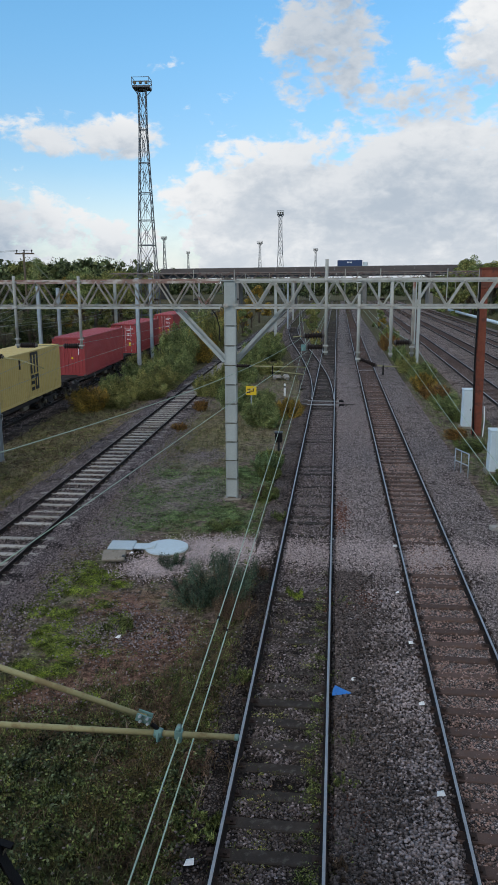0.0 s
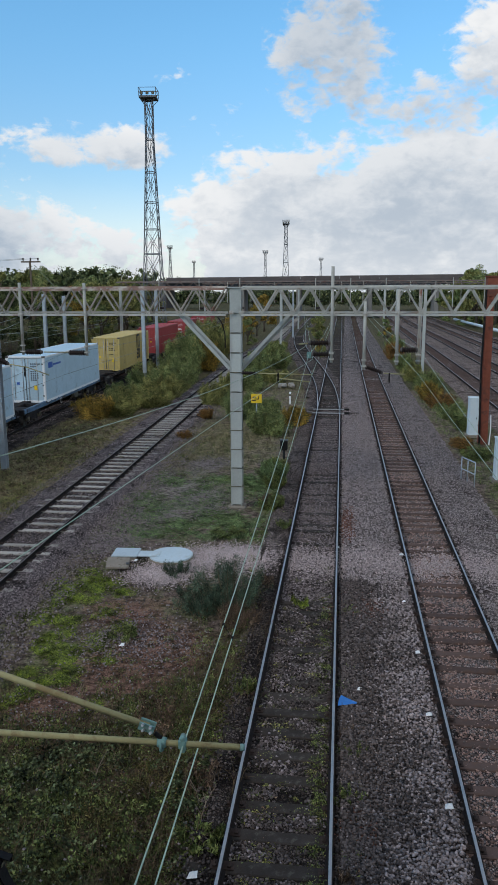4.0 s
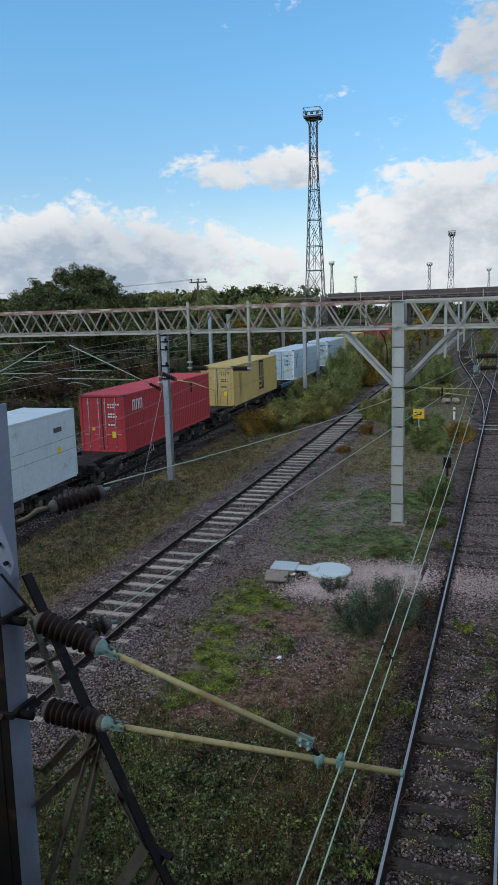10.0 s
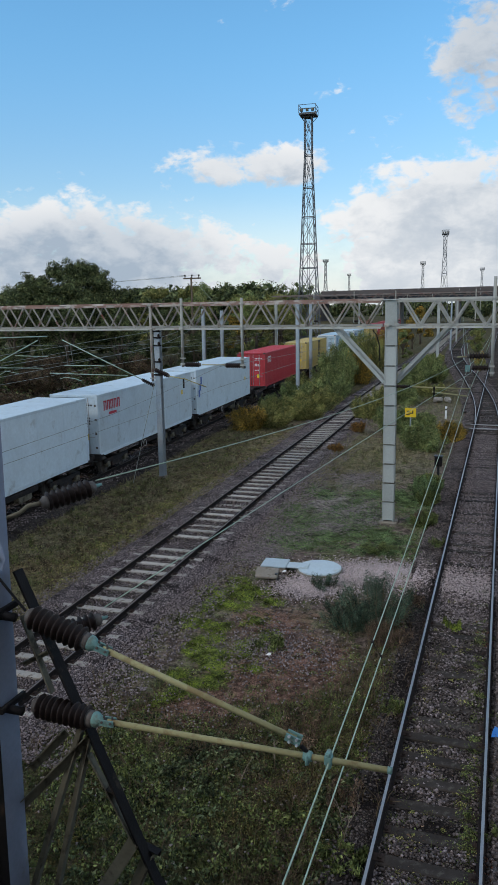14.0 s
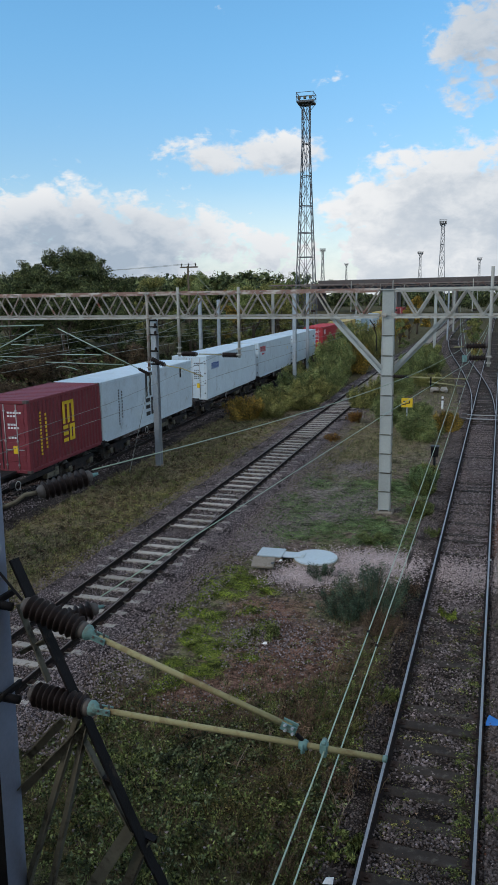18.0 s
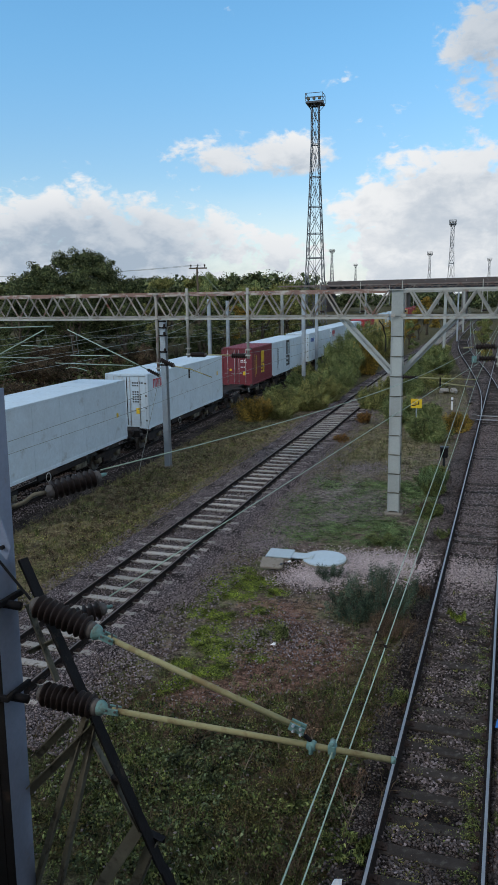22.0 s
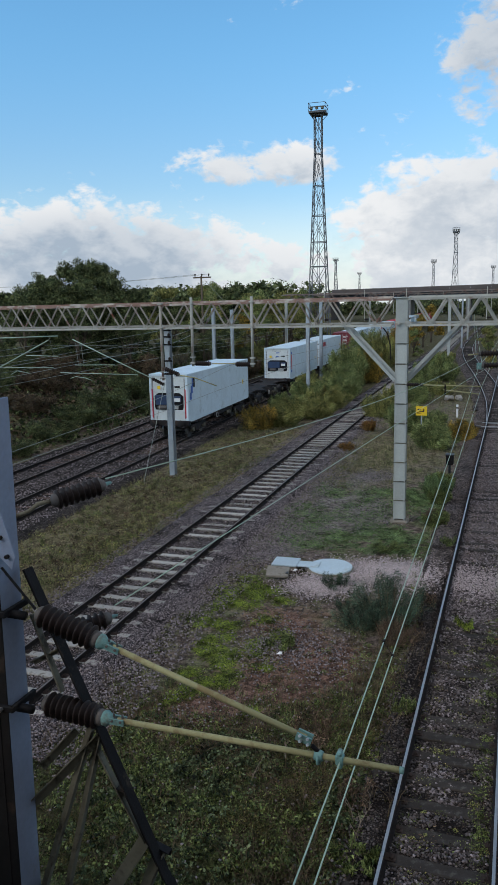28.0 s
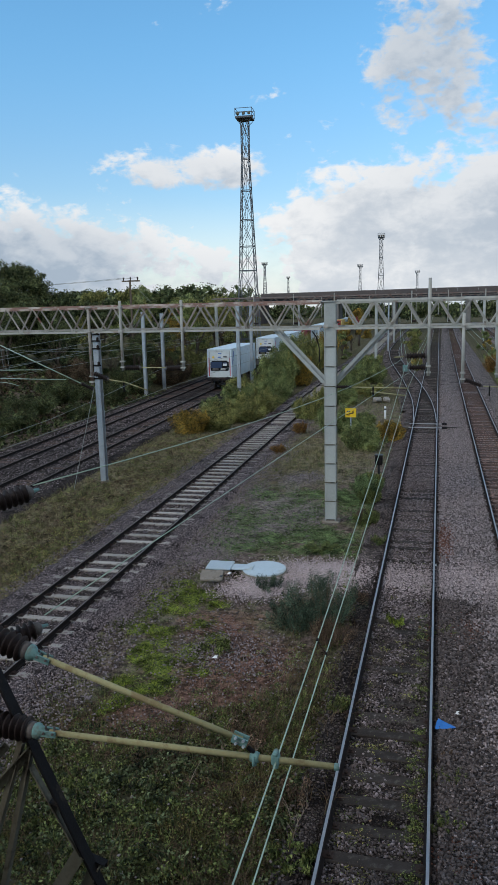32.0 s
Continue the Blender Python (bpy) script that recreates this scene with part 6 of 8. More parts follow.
# front end (along the train, at t = 0), length, and looks
def train():
    st, b3, b5 = "stack", "bars3", "bars5"
    load = [
        ("r3", 105.0, 12.19, C_RED2, "dry", "doors", "brick-red corrugated steel container", ()),
        ("r2", 83.2, 12.19, C_RED2, "dry", "doors", "brick-red corrugated steel container with yellow label", ()),
        ("r1", 65.5, 12.19, C_RED2, "dry", "plain", "brick-red corrugated steel container with a plain end", ()),
        ("y1", 47.5, 12.19, C_YELLOW, "dry", "doors", "ochre-yellow container with a black block mark", block_logo(0.6, 1.55, 1.25, M_BLACK, st) + text_bars(-4.6, 0.6, 2.4, 13, M_BLACK)),
        ("b1", 28.7, 12.19, C_BLUE, "reefer", "doors", "pale blue-white smooth container, blue mark near the doors", [(-5.4, -4.6, 2.1, 2.45, M_BLUEP), (-4.5, -3.0, 2.2, 2.32, M_BLUEP)]),
        ("b2", 11.4, 12.19, C_BLUE, "reefer", "doors", "pale blue-white smooth container on a blue wagon", [(-5.1, -4.85, 1.2, 1.75, M_BLUEP), (-4.95, -4.7, 1.7, 2.2, M_BLUEP), (-4.8, -4.5, 2.1, 2.5, M_BLUEP)]),
        ("y2", -7.4, 12.19, C_YELLOW, "dry", "doors", "ochre-yellow container with a black block mark", block_logo(0.6, 1.55, 1.25, M_BLACK, st) + text_bars(-4.6, 0.6, 2.4, 13, M_BLACK) + text_bars(-4.3, 1.0, 2.3, 9, M_BLACK)),
        ("ca", -24.7, 12.19, C_RED, "dry", "doors", "bright red corrugated container with white marks", block_logo(-5.2, 2.02, 1.25, M_WHITEP, b3)),
        ("w1", -41.6, 12.19, C_WHITE, "reefer", "doors", "white smooth refrigerated container with slanted blue mark", [(-5.7, -5.45, 1.15, 1.6, M_BLUEP), (-5.5, -5.25, 1.55, 2.0, M_BLUEP), (-5.3, -5.05, 1.95, 2.4, M_BLUEP), (4.6, 4.85, 1.2, 1.5, M_YELLOW), (4.4, 5.0, 2.1, 2.3, M_INSEND)]),
        ("se", -54.7, 12.19, C_WHITE, "reefer", "doors", "white smooth refrigerated container with red marks", block_logo(-5.5, 2.10, 1.75, M_REDP, b5) + [(-5.0, -4.2, 1.86, 1.98, M_REDP), (4.4, 4.62, 1.7, 1.95, M_YELLOW)]),
        ("w3", -67.9, 12.19, C_WHITE, "reefer", "doors", "white smooth refrigerated container with dark blue lettering bars", block_logo(-5.1, 1.95, 1.6, M_BLUEP, b5)),
        ("mw", -83.0, 12.19, C_WHITE, "reefer", "doors", "white container with a large black block mark", block_logo(-1.0, 1.55, 1.25, M_BLACK, st) + text_bars(-4.3, 0.6, 2.4, 13, M_BLACK) + text_bars(-3.95, 0.9, 2.3, 9, M_BLACK)),
        ("ma", -95.3, 6.06, C_MAROON, "dry", "doors", "short maroon corrugated container with yellow block mark", block_logo(-0.4, 1.55, 0.95, M_YELLOW, st) + text_bars(-2.2, 0.6, 2.4, 13, M_YELLOW, 0.12) + text_bars(-1.8, 0.8, 2.3, 9, M_YELLOW, 0.12)),
        ("w4", -108.5, 12.19, C_WHITE, "reefer", "doors", "white smooth refrigerated container with red marks", block_logo(-5.4, 2.10, 1.75, M_REDP, b5) + [(4.9, 5.1, 1.7, 1.95, M_YELLOW)]),
        ("w5", -123.3, 12.19, C_WHITE, "reefer", "unit", "white refrigerated container with dark blue cooling unit", [(-5.7, -5.35, 2.3, 2.5, M_BLUEP), (-5.65, -5.4, 0.95, 2.25, M_REDP), (-5.7, -5.35, 0.65, 0.9, M_BLUEP), (5.0, 5.2, 1.2, 1.4, M_YELLOW)]),
        ("w6", -148.7, 12.19, C_WHITE, "reefer", "unit", "white refrigerated container, cooling unit and striped rear edges", [(-5.75, -5.5, 1.35, 1.75, M_BLUEP), (-5.6, -5.3, 1.7, 2.15, M_BLUEP), (-5.4, -5.1, 2.1, 2.6, M_BLUEP), (4.6, 4.85, 1.2, 1.5, M_YELLOW)]),
    ]
    decks = []
    for i, (_, f, L, body, kind, rear, label, logo) in enumerate(load):
        c = container("shipping_container", L, body, kind, rear, label, logo, True, M_WHITEP if kind == "reefer" and body is C_BLUE else None)
        MOVERS.append((c, f - L / 2, HEAD_Z + 0.98))
        r = f - L
        nxt = load[i + 1][1] if i + 1 < len(load) else r - 1.2
        if r - nxt > 9:
            decks += [(r - 0.3, f + 0.35, M_WAGON), (nxt + 1.3, r - 1.25, M_WAGON)]
        else:
            decks.append((min(nxt + 1.25, r - 0.05), f + 0.25, M_WAGONBLUE if body is C_BLUE else M_WAGON))
    for a, b, m in decks:
        MOVERS.append((wagon(a, b, m), (a + b) / 2, HEAD_Z + 0.002 - 0.015))


train()

# distance run by the train over time
SPEED = [(0, 6.70), (9, 6.90), (14, 7.10), (17.5, 7.36), (22, 7.50), (26, 7.55), (32, 7.40)]


def run_to(t):
    n = 200
    ts = np.linspace(0, max(t, 1e-6), n)
    v = np.interp(ts, [a for a, _ in SPEED], [b for _, b in SPEED])
    return float(np.sum((v[1:] + v[:-1]) / 2 * np.diff(ts)))


_ys = np.arange(-260.0, 420.0, 0.5)
_xs = np.array([x_train(q) for q in _ys])
_s = np.concatenate([[0], np.cumsum(np.hypot(np.diff(_xs), np.diff(_ys)))])
_s += 30 - np.interp(30, _ys, _s)


def on_track(s):
    return float(np.interp(s, _s, _xs)), float(np.interp(s, _s, _ys))


def motions():
    times = [i * 0.5 for i in range(65)]
    dist = {t: run_to(t) for t in times}
    for ob, u, z in MOVERS:
        rows = []
        for t in times:
            s = u + dist[t]
            x0, y0 = on_track(s - 4)
            x1, y1 = on_track(s + 4)
            rows.append((t, pose((x0 + x1) / 2, (y0 + y1) / 2, z, 0, 0, math.degrees(math.atan2(-(x1 - x0), y1 - y0)))))
        walk(ob, rows)
    lorry_moves()
    steps = [i / 15 for i in range(481)]
    turn = [-math.degrees(run_to(t) / 0.42) for t in steps]
    for ws, dy, z in WHEELS:
        walk(ws, [(t, pose(0, dy, z, a, 0, 0)) for t, a in zip(steps, turn)])

# ---- plants ----
G_DARK = leaf_mat("dark_green_leaves", [(0.018, 0.026, 0.013), (0.046, 0.062, 0.027), (0.105, 0.130, 0.055), (0.215, 0.23, 0.10)], 0.6, 1.1, 0.48)
G_MID = leaf_mat("mixed_green_leaves", [(0.039, 0.057, 0.023), (0.099, 0.136, 0.048), (0.213, 0.259, 0.094), (0.380, 0.391, 0.160)], 0.6, 1.1, 0.48)
G_AUTUMN = leaf_mat("autumn_yellow_leaves", [(0.044, 0.046, 0.016), (0.130, 0.114, 0.033), (0.286, 0.210, 0.050), (0.650, 0.360, 0.055)], 0.6, 1.1, 0.48)
G_OLIVE = leaf_mat("olive_willow_leaves", [(0.049, 0.060, 0.021), (0.125, 0.144, 0.048), (0.251, 0.256, 0.084), (0.449, 0.388, 0.142)], 0.6, 1.1, 0.48)
G_RUSTY = leaf_mat("orange_brown_leaves", [(0.050, 0.030, 0.012), (0.141, 0.077, 0.027), (0.304, 0.139, 0.041), (0.262, 0.195, 0.056)])
G_WEED = leaf_mat("low_weed_leaves", [(0.022, 0.030, 0.010), (0.065, 0.087, 0.028), (0.146, 0.178, 0.057), (0.259, 0.281, 0.100)])
G_BROAD = leaf_mat("grey_green_broad_leaves", [(0.017, 0.023, 0.011), (0.048, 0.064, 0.030), (0.108, 0.136, 0.066), (0.187, 0.212, 0.106)], 0.6, 1.9, 0.16)
G_OCHRE = leaf_mat("ochre_weed_leaves", [(0.022, 0.019, 0.009), (0.066, 0.054, 0.022), (0.14, 0.115, 0.042), (0.19, 0.17, 0.065)], 0.6, 1.8, 0.34)
G_YARD = leaf_mat("grey_green_yard_weeds", [(0.029, 0.049, 0.022), (0.082, 0.127, 0.053), (0.170, 0.240, 0.099), (0.272, 0.354, 0.165)])
G_BLUISH = leaf_mat("blue_green_leaves", [(0.017, 0.029, 0.019), (0.056, 0.085, 0.056), (0.131, 0.188, 0.125)])
G_MOSS = leaf_mat("bright_moss_green", [(0.038, 0.059, 0.012), (0.102, 0.147, 0.026), (0.222, 0.277, 0.045), (0.360, 0.425, 0.060)])
G_STRAW = leaf_mat("dry_straw_grass", [(0.065, 0.056, 0.031), (0.165, 0.143, 0.083), (0.27, 0.23, 0.135), (0.15, 0.165, 0.072)])
G_BRACKEN = leaf_mat("dark_brown_bracken", [(0.027, 0.020, 0.014), (0.078, 0.052, 0.036), (0.158, 0.104, 0.066), (0.082, 0.086, 0.042)])
G_DEAD = leaf_mat("dead_brown_litter", [(0.035, 0.024, 0.017), (0.105, 0.070, 0.048), (0.26, 0.175, 0.120)])


def leaves(centres, radii, counts, size, rng, flat=0.0, aspect=0.55):
    """Random diamond leaves filling clumps. Returns vertices and faces."""
    C = np.repeat(np.asarray(centres, float), counts, axis=0)
    R = np.repeat(np.asarray(radii, float), counts, axis=0)
    n = len(C)
    d = rng.normal(0, 1, (n, 3))
    d /= np.linalg.norm(d, axis=1)[:, None]
    P = C + d * R * (rng.uniform(0, 1, (n, 1)) ** 0.42)
    u = rng.normal(0, 1, (n, 3))
    u[:, 2] *= 1 - flat
    u /= np.linalg.norm(u, axis=1)[:, None]
    w = np.cross(u, rng.normal(0, 1, (n, 3)))
    w /= np.linalg.norm(w, axis=1)[:, None]
    s = size * rng.uniform(0.5, 1.35, (n, 1))
    V = np.stack([P - u * s, P + w * s * aspect, P + u * s, P - w * s * aspect], 1).reshape(-1, 3)
    F = np.arange(4 * n).reshape(-1, 4)
    return V, F


def bare_limbs(rng, h, spread, n, r0, lean=0.0):
    """Trunk and limbs as tapered tubes."""
    mb = MB()
    top = Vector((lean, 0, h * 0.62))
    mb.tube([(0, 0, -0.3), (lean * 0.3, 0, h * 0.25), top], [r0, r0 * 0.75, r0 * 0.35], 8)
    ends = []
    for i in range(n):
        a = 6.283 * i / n + rng.uniform(-0.4, 0.4)
        z0 = h * rng.uniform(0.15, 0.55)
        z1 = h * rng.uniform(0.55, 0.9)
        q = spread * rng.uniform(0.45, 0.85)
        p0 = Vector((lean * z0 / h, 0, z0))
        p2 = Vector((math.cos(a) * q, math.sin(a) * q, z1))
        p1 = p0.lerp(p2, 0.5) + Vector((0, 0, -0.06 * h))
        mb.tube([p0, p1, p2], [r0 * 0.4, r0 * 0.25, r0 * 0.08], 5)
        ends.append(p2)
    return mb, ends


def tree_proto(seed, h, spread, material, label, clumps=46, per=120, size=0.17, base=0.03):
    rng = np.random.default_rng(seed)
    t = thing("tree", (0, -500, 0), 0, label, "tree", "trees behind the tracks")
    mb, ends = bare_limbs(rng, h * 0.85, spread * 0.7, 9, 0.035 * h)
    part("trunk", mb, M_BARK, t, "grey-brown trunk and limbs", True)
    # lobes round the dome, each a swarm of leaf clumps
    lobes = []
    for i in range(max(9, clumps // 11)):
        z = base + (1 - base) * rng.uniform(0, 1) ** 0.8
        w = math.sin(math.pi * min(1, (z - base) / (1 - base) * 0.75 + 0.22)) ** 0.7
        a, q = rng.uniform(0, 6.283), spread * w * rng.uniform(0.25, 0.92) ** 0.6
        lobes.append((math.cos(a) * q, math.sin(a) * q, h * (0.02 + z * 0.92), rng.uniform(0.6, 1.25)))
    cs, rs = [], []
    for i in range(clumps):
        x, y, z, k = lobes[i % len(lobes)]
        g = k * (0.30 * spread / len(lobes) ** 0.22)
        cs.append((x + g * rng.normal(0, 0.62), y + g * rng.normal(0, 0.62), max(h * 0.03, z + g * rng.normal(0, 0.45))))
        k = h * rng.uniform(0.035, 0.085)
        rs.append((k, k, k * 0.8))
    V, F = leaves(cs, rs, [per] * clumps, size, rng)
    part("crown", quick_mesh("crown", V, F, material), None, t, "uneven leafy crown")
    return t


def forest():
    protos = [tree_proto(1, 9.0, 3.6, G_DARK, "broad dark green tree behind the tracks", 150, 240, 0.085),
              tree_proto(2, 8.0, 3.0, G_MID, "green tree with an uneven crown", 125, 230, 0.085),
              tree_proto(3, 7.0, 2.8, G_AUTUMN, "tree turning autumn yellow beyond the yard", 110, 220, 0.085),
              tree_proto(4, 8.5, 3.2, G_OLIVE, "olive-green willow-like tree behind the tracks", 130, 230, 0.085)]
    rng = random.Random(5)
    spots = [(-51.5, 66, 0, 0.5), (-34.2, 71, 0, 0.82), (-55.5, 70, 1, 0.42),
             (-36.5, 57, 0, 0.62), (-40.5, 55, 0, 0.66), (-45, 54, 0, 0.66), (-49, 56, 3, 0.62), (-33.5, 61, 0, 0.62),
             (-30.6, 66, 0, 0.5), (-29.8, 71, 0, 0.6), (-30.4, 77, 0, 0.72), (-30.2, 82, 3, 0.6), (-38.5, 62, 0, 0.72), (-43, 60.5, 0, 0.72), (-35.5, 65, 0, 0.75),
             (-33, 78, 1, 0.98), (-30.5, 84, 2, 0.9), (-36, 84, 3, 1.0), (-32, 91, 1, 0.98), (-33, 95, 3, 1.02), (-38, 92, 1, 1.0), (-43, 88, 3, 0.9), (-49, 86, 1, 0.8), (-58, 90, 3, 0.5), (-65, 96, 1, 0.45),
             (-33, 100, 3, 0.95), (-31.5, 107, 3, 1.05), (-34.5, 116, 3, 1.08), (-36, 105, 1, 1.0), (-34, 112, 3, 1.05), (-40, 110, 2, 0.95), (-46, 112, 1, 1.05), (-54, 112, 3, 1.0), (-33.5, 123, 1, 1.0),
             (-16, 96, 3, 0.42), (-15.3, 104, 2, 0.5), (-14.2, 113, 1, 0.5), (-15.5, 124, 2, 0.6), (-15.2, 134, 2, 0.72), (-14.6, 118, 2, 0.62), (-15.5, 150, 2, 1.05), (-35, 136, 3, 1.0), (-37, 130, 1, 1.05),
             (34, 168, 3, 1.25), (39, 172, 1, 1.35), (45, 170, 3, 1.45), (51, 176, 1, 1.5), (30, 176, 3, 0.95), (42, 182, 3, 1.4), (36, 160, 1, 0.95), (48, 160, 3, 1.3), (56, 168, 1, 1.4),
             (28.8, 166, 3, 1.28), (30.5, 170, 1, 1.42), (32.5, 164, 3, 1.35), (28.4, 179, 1, 1.22), (28.6, 191, 3, 1.32), (28.2, 203, 1, 1.25), (31.5, 186, 3, 1.5), (33, 196, 1, 1.6), (35, 174, 3, 1.3), (37.5, 166, 1, 1.4), (40, 164, 3, 1.4), (30, 120, 1, 0.45), (33, 128, 3, 0.5), (32, 140, 1, 0.55), (29, 108, 3, 0.4),
             (-3.2, 108, 1, 0.30), (-3.6, 116, 3, 0.38), (-4.2, 126, 3, 0.45), (-4.4, 138, 1, 0.5), (-4.6, 152, 3, 0.5), (7.2, 118, 2, 0.35), (7.4, 132, 1, 0.42)]
    for x, y, k, s in spots:
        z = bank(x, y) - 0.1
        m = pose(x, y, z, 0, 0, rng.uniform(0, 360))
        c = copy_thing(protos[k], m)
        c.scale = (s * rng.uniform(0.92, 1.08), s * rng.uniform(0.92, 1.08), s)
    for p in protos:
        for o in (*p.children_recursive, p):
            bpy.data.objects.remove(o)
    # the broad tree on the bank
    t = tree_proto(9, 9.5, 8.4, G_DARK, "broad dome-shaped olive-green tree on the bank", 1100, 170, 0.085, 0.0)
    t.matrix_basis = pose(-41.3, 66.0, bank(-41.3, 66.0) - 0.2)


forest()


def far_woods():
    """Distant tree belts, joined: a dark core in each clump and finer leaves round it."""
    rng = np.random.default_rng(8)
    for belts, fine, per in ((((-150, -40, 125, 150, 11.0, 190),), 0.14, 330),
                             (((-170, -60, 190, 240, 14.0, 130), (60, 160, 180, 230, 18, 90), (-190, 60, 300, 330, 9.0, 220), (-260, -80, 320, 380, 17, 130), (80, 260, 320, 380, 18, 110)), 0.24, 110)):
        cs, rs = [], []
        for x0, x1, y0, y1, h, n in belts:
            for _ in range(n):
                x, y = rng.uniform(x0, x1), rng.uniform(y0, y1)
                hh = h * rng.uniform(0.6, 1.0)
                for z in (hh * 0.35, hh * 0.62, hh * 0.86):
                    cs.append((x + rng.uniform(-2, 2), y, 1.5 + z))
                    k = rng.uniform(1.4, 2.6)
                    rs.append((k * 1.3, k * 1.3, k))
        V, F = leaves(cs, rs, [per] * len(cs), fine, rng, 0.2, 0.75)
        V2, F2 = leaves(cs, np.array(rs) * 0.74, [48] * len(cs), 0.55, rng, 0.2, 0.8)
        me = quick_mesh("far_woods", np.concatenate([V, V2]), np.concatenate([F, F2 + len(V)]), G_DARK)
        tagged(new("far_woods", me), "distant belts of dark green trees", "woods", "", "stuff")


far_woods()


def bush(name, x, y, h, r, material, label, seed, stems=14, size=0.055, dens=1.0, squash=1.0):
    """A shrub of thin stems with leaves along them."""
    rng = np.random.default_rng(seed)
    t = thing(name, (x, y, bank(x, y) - 0.10), 0, label, "shrub")
    mb, cs, rs = MB(), [], []
    for i in range(stems):
        a, q = rng.uniform(0, 6.283), r * math.sqrt(rng.uniform(0, 1))
        hh = h * rng.uniform(0.62, 1.0) * (1 - 0.35 * (q / r) ** 2)
        b = Vector((math.cos(a) * q * 0.55, math.sin(a) * q * 0.55, 0))
        e = Vector((math.cos(a) * q * 1.1 + rng.uniform(-0.1, 0.1), math.sin(a) * q * 1.1, hh))
        m = b.lerp(e, 0.5) + Vector((rng.uniform(-0.05, 0.05), rng.uniform(-0.05, 0.05), 0.03))
        mb.tube([b, m, e], [0.012 * h / 1.5 + 0.003, 0.008 * h / 1.5 + 0.002, 0.003], 4)
        for k in (0.18, 0.36, 0.54, 0.72, 0.9, 1.0):
            p = b.lerp(m, k * 2) if k < 0.5 else m.lerp(e, (k - 0.5) * 2)
            cs.append(tuple(p))
            w = r * rng.uniform(0.20, 0.34) * (1.15 - 0.55 * k) * squash
            rs.append((w, w, max(0.12, h * 0.13)))
    part("branchwork", mb, M_STEM, t, "thin brown stems")
    V, F = leaves(cs, rs, [int(30 * dens)] * len(cs), size, rng, -0.7, 0.3)
    part("foliage", quick_mesh("foliage", V, F, material), None, t, "loose small leaves")
    return t


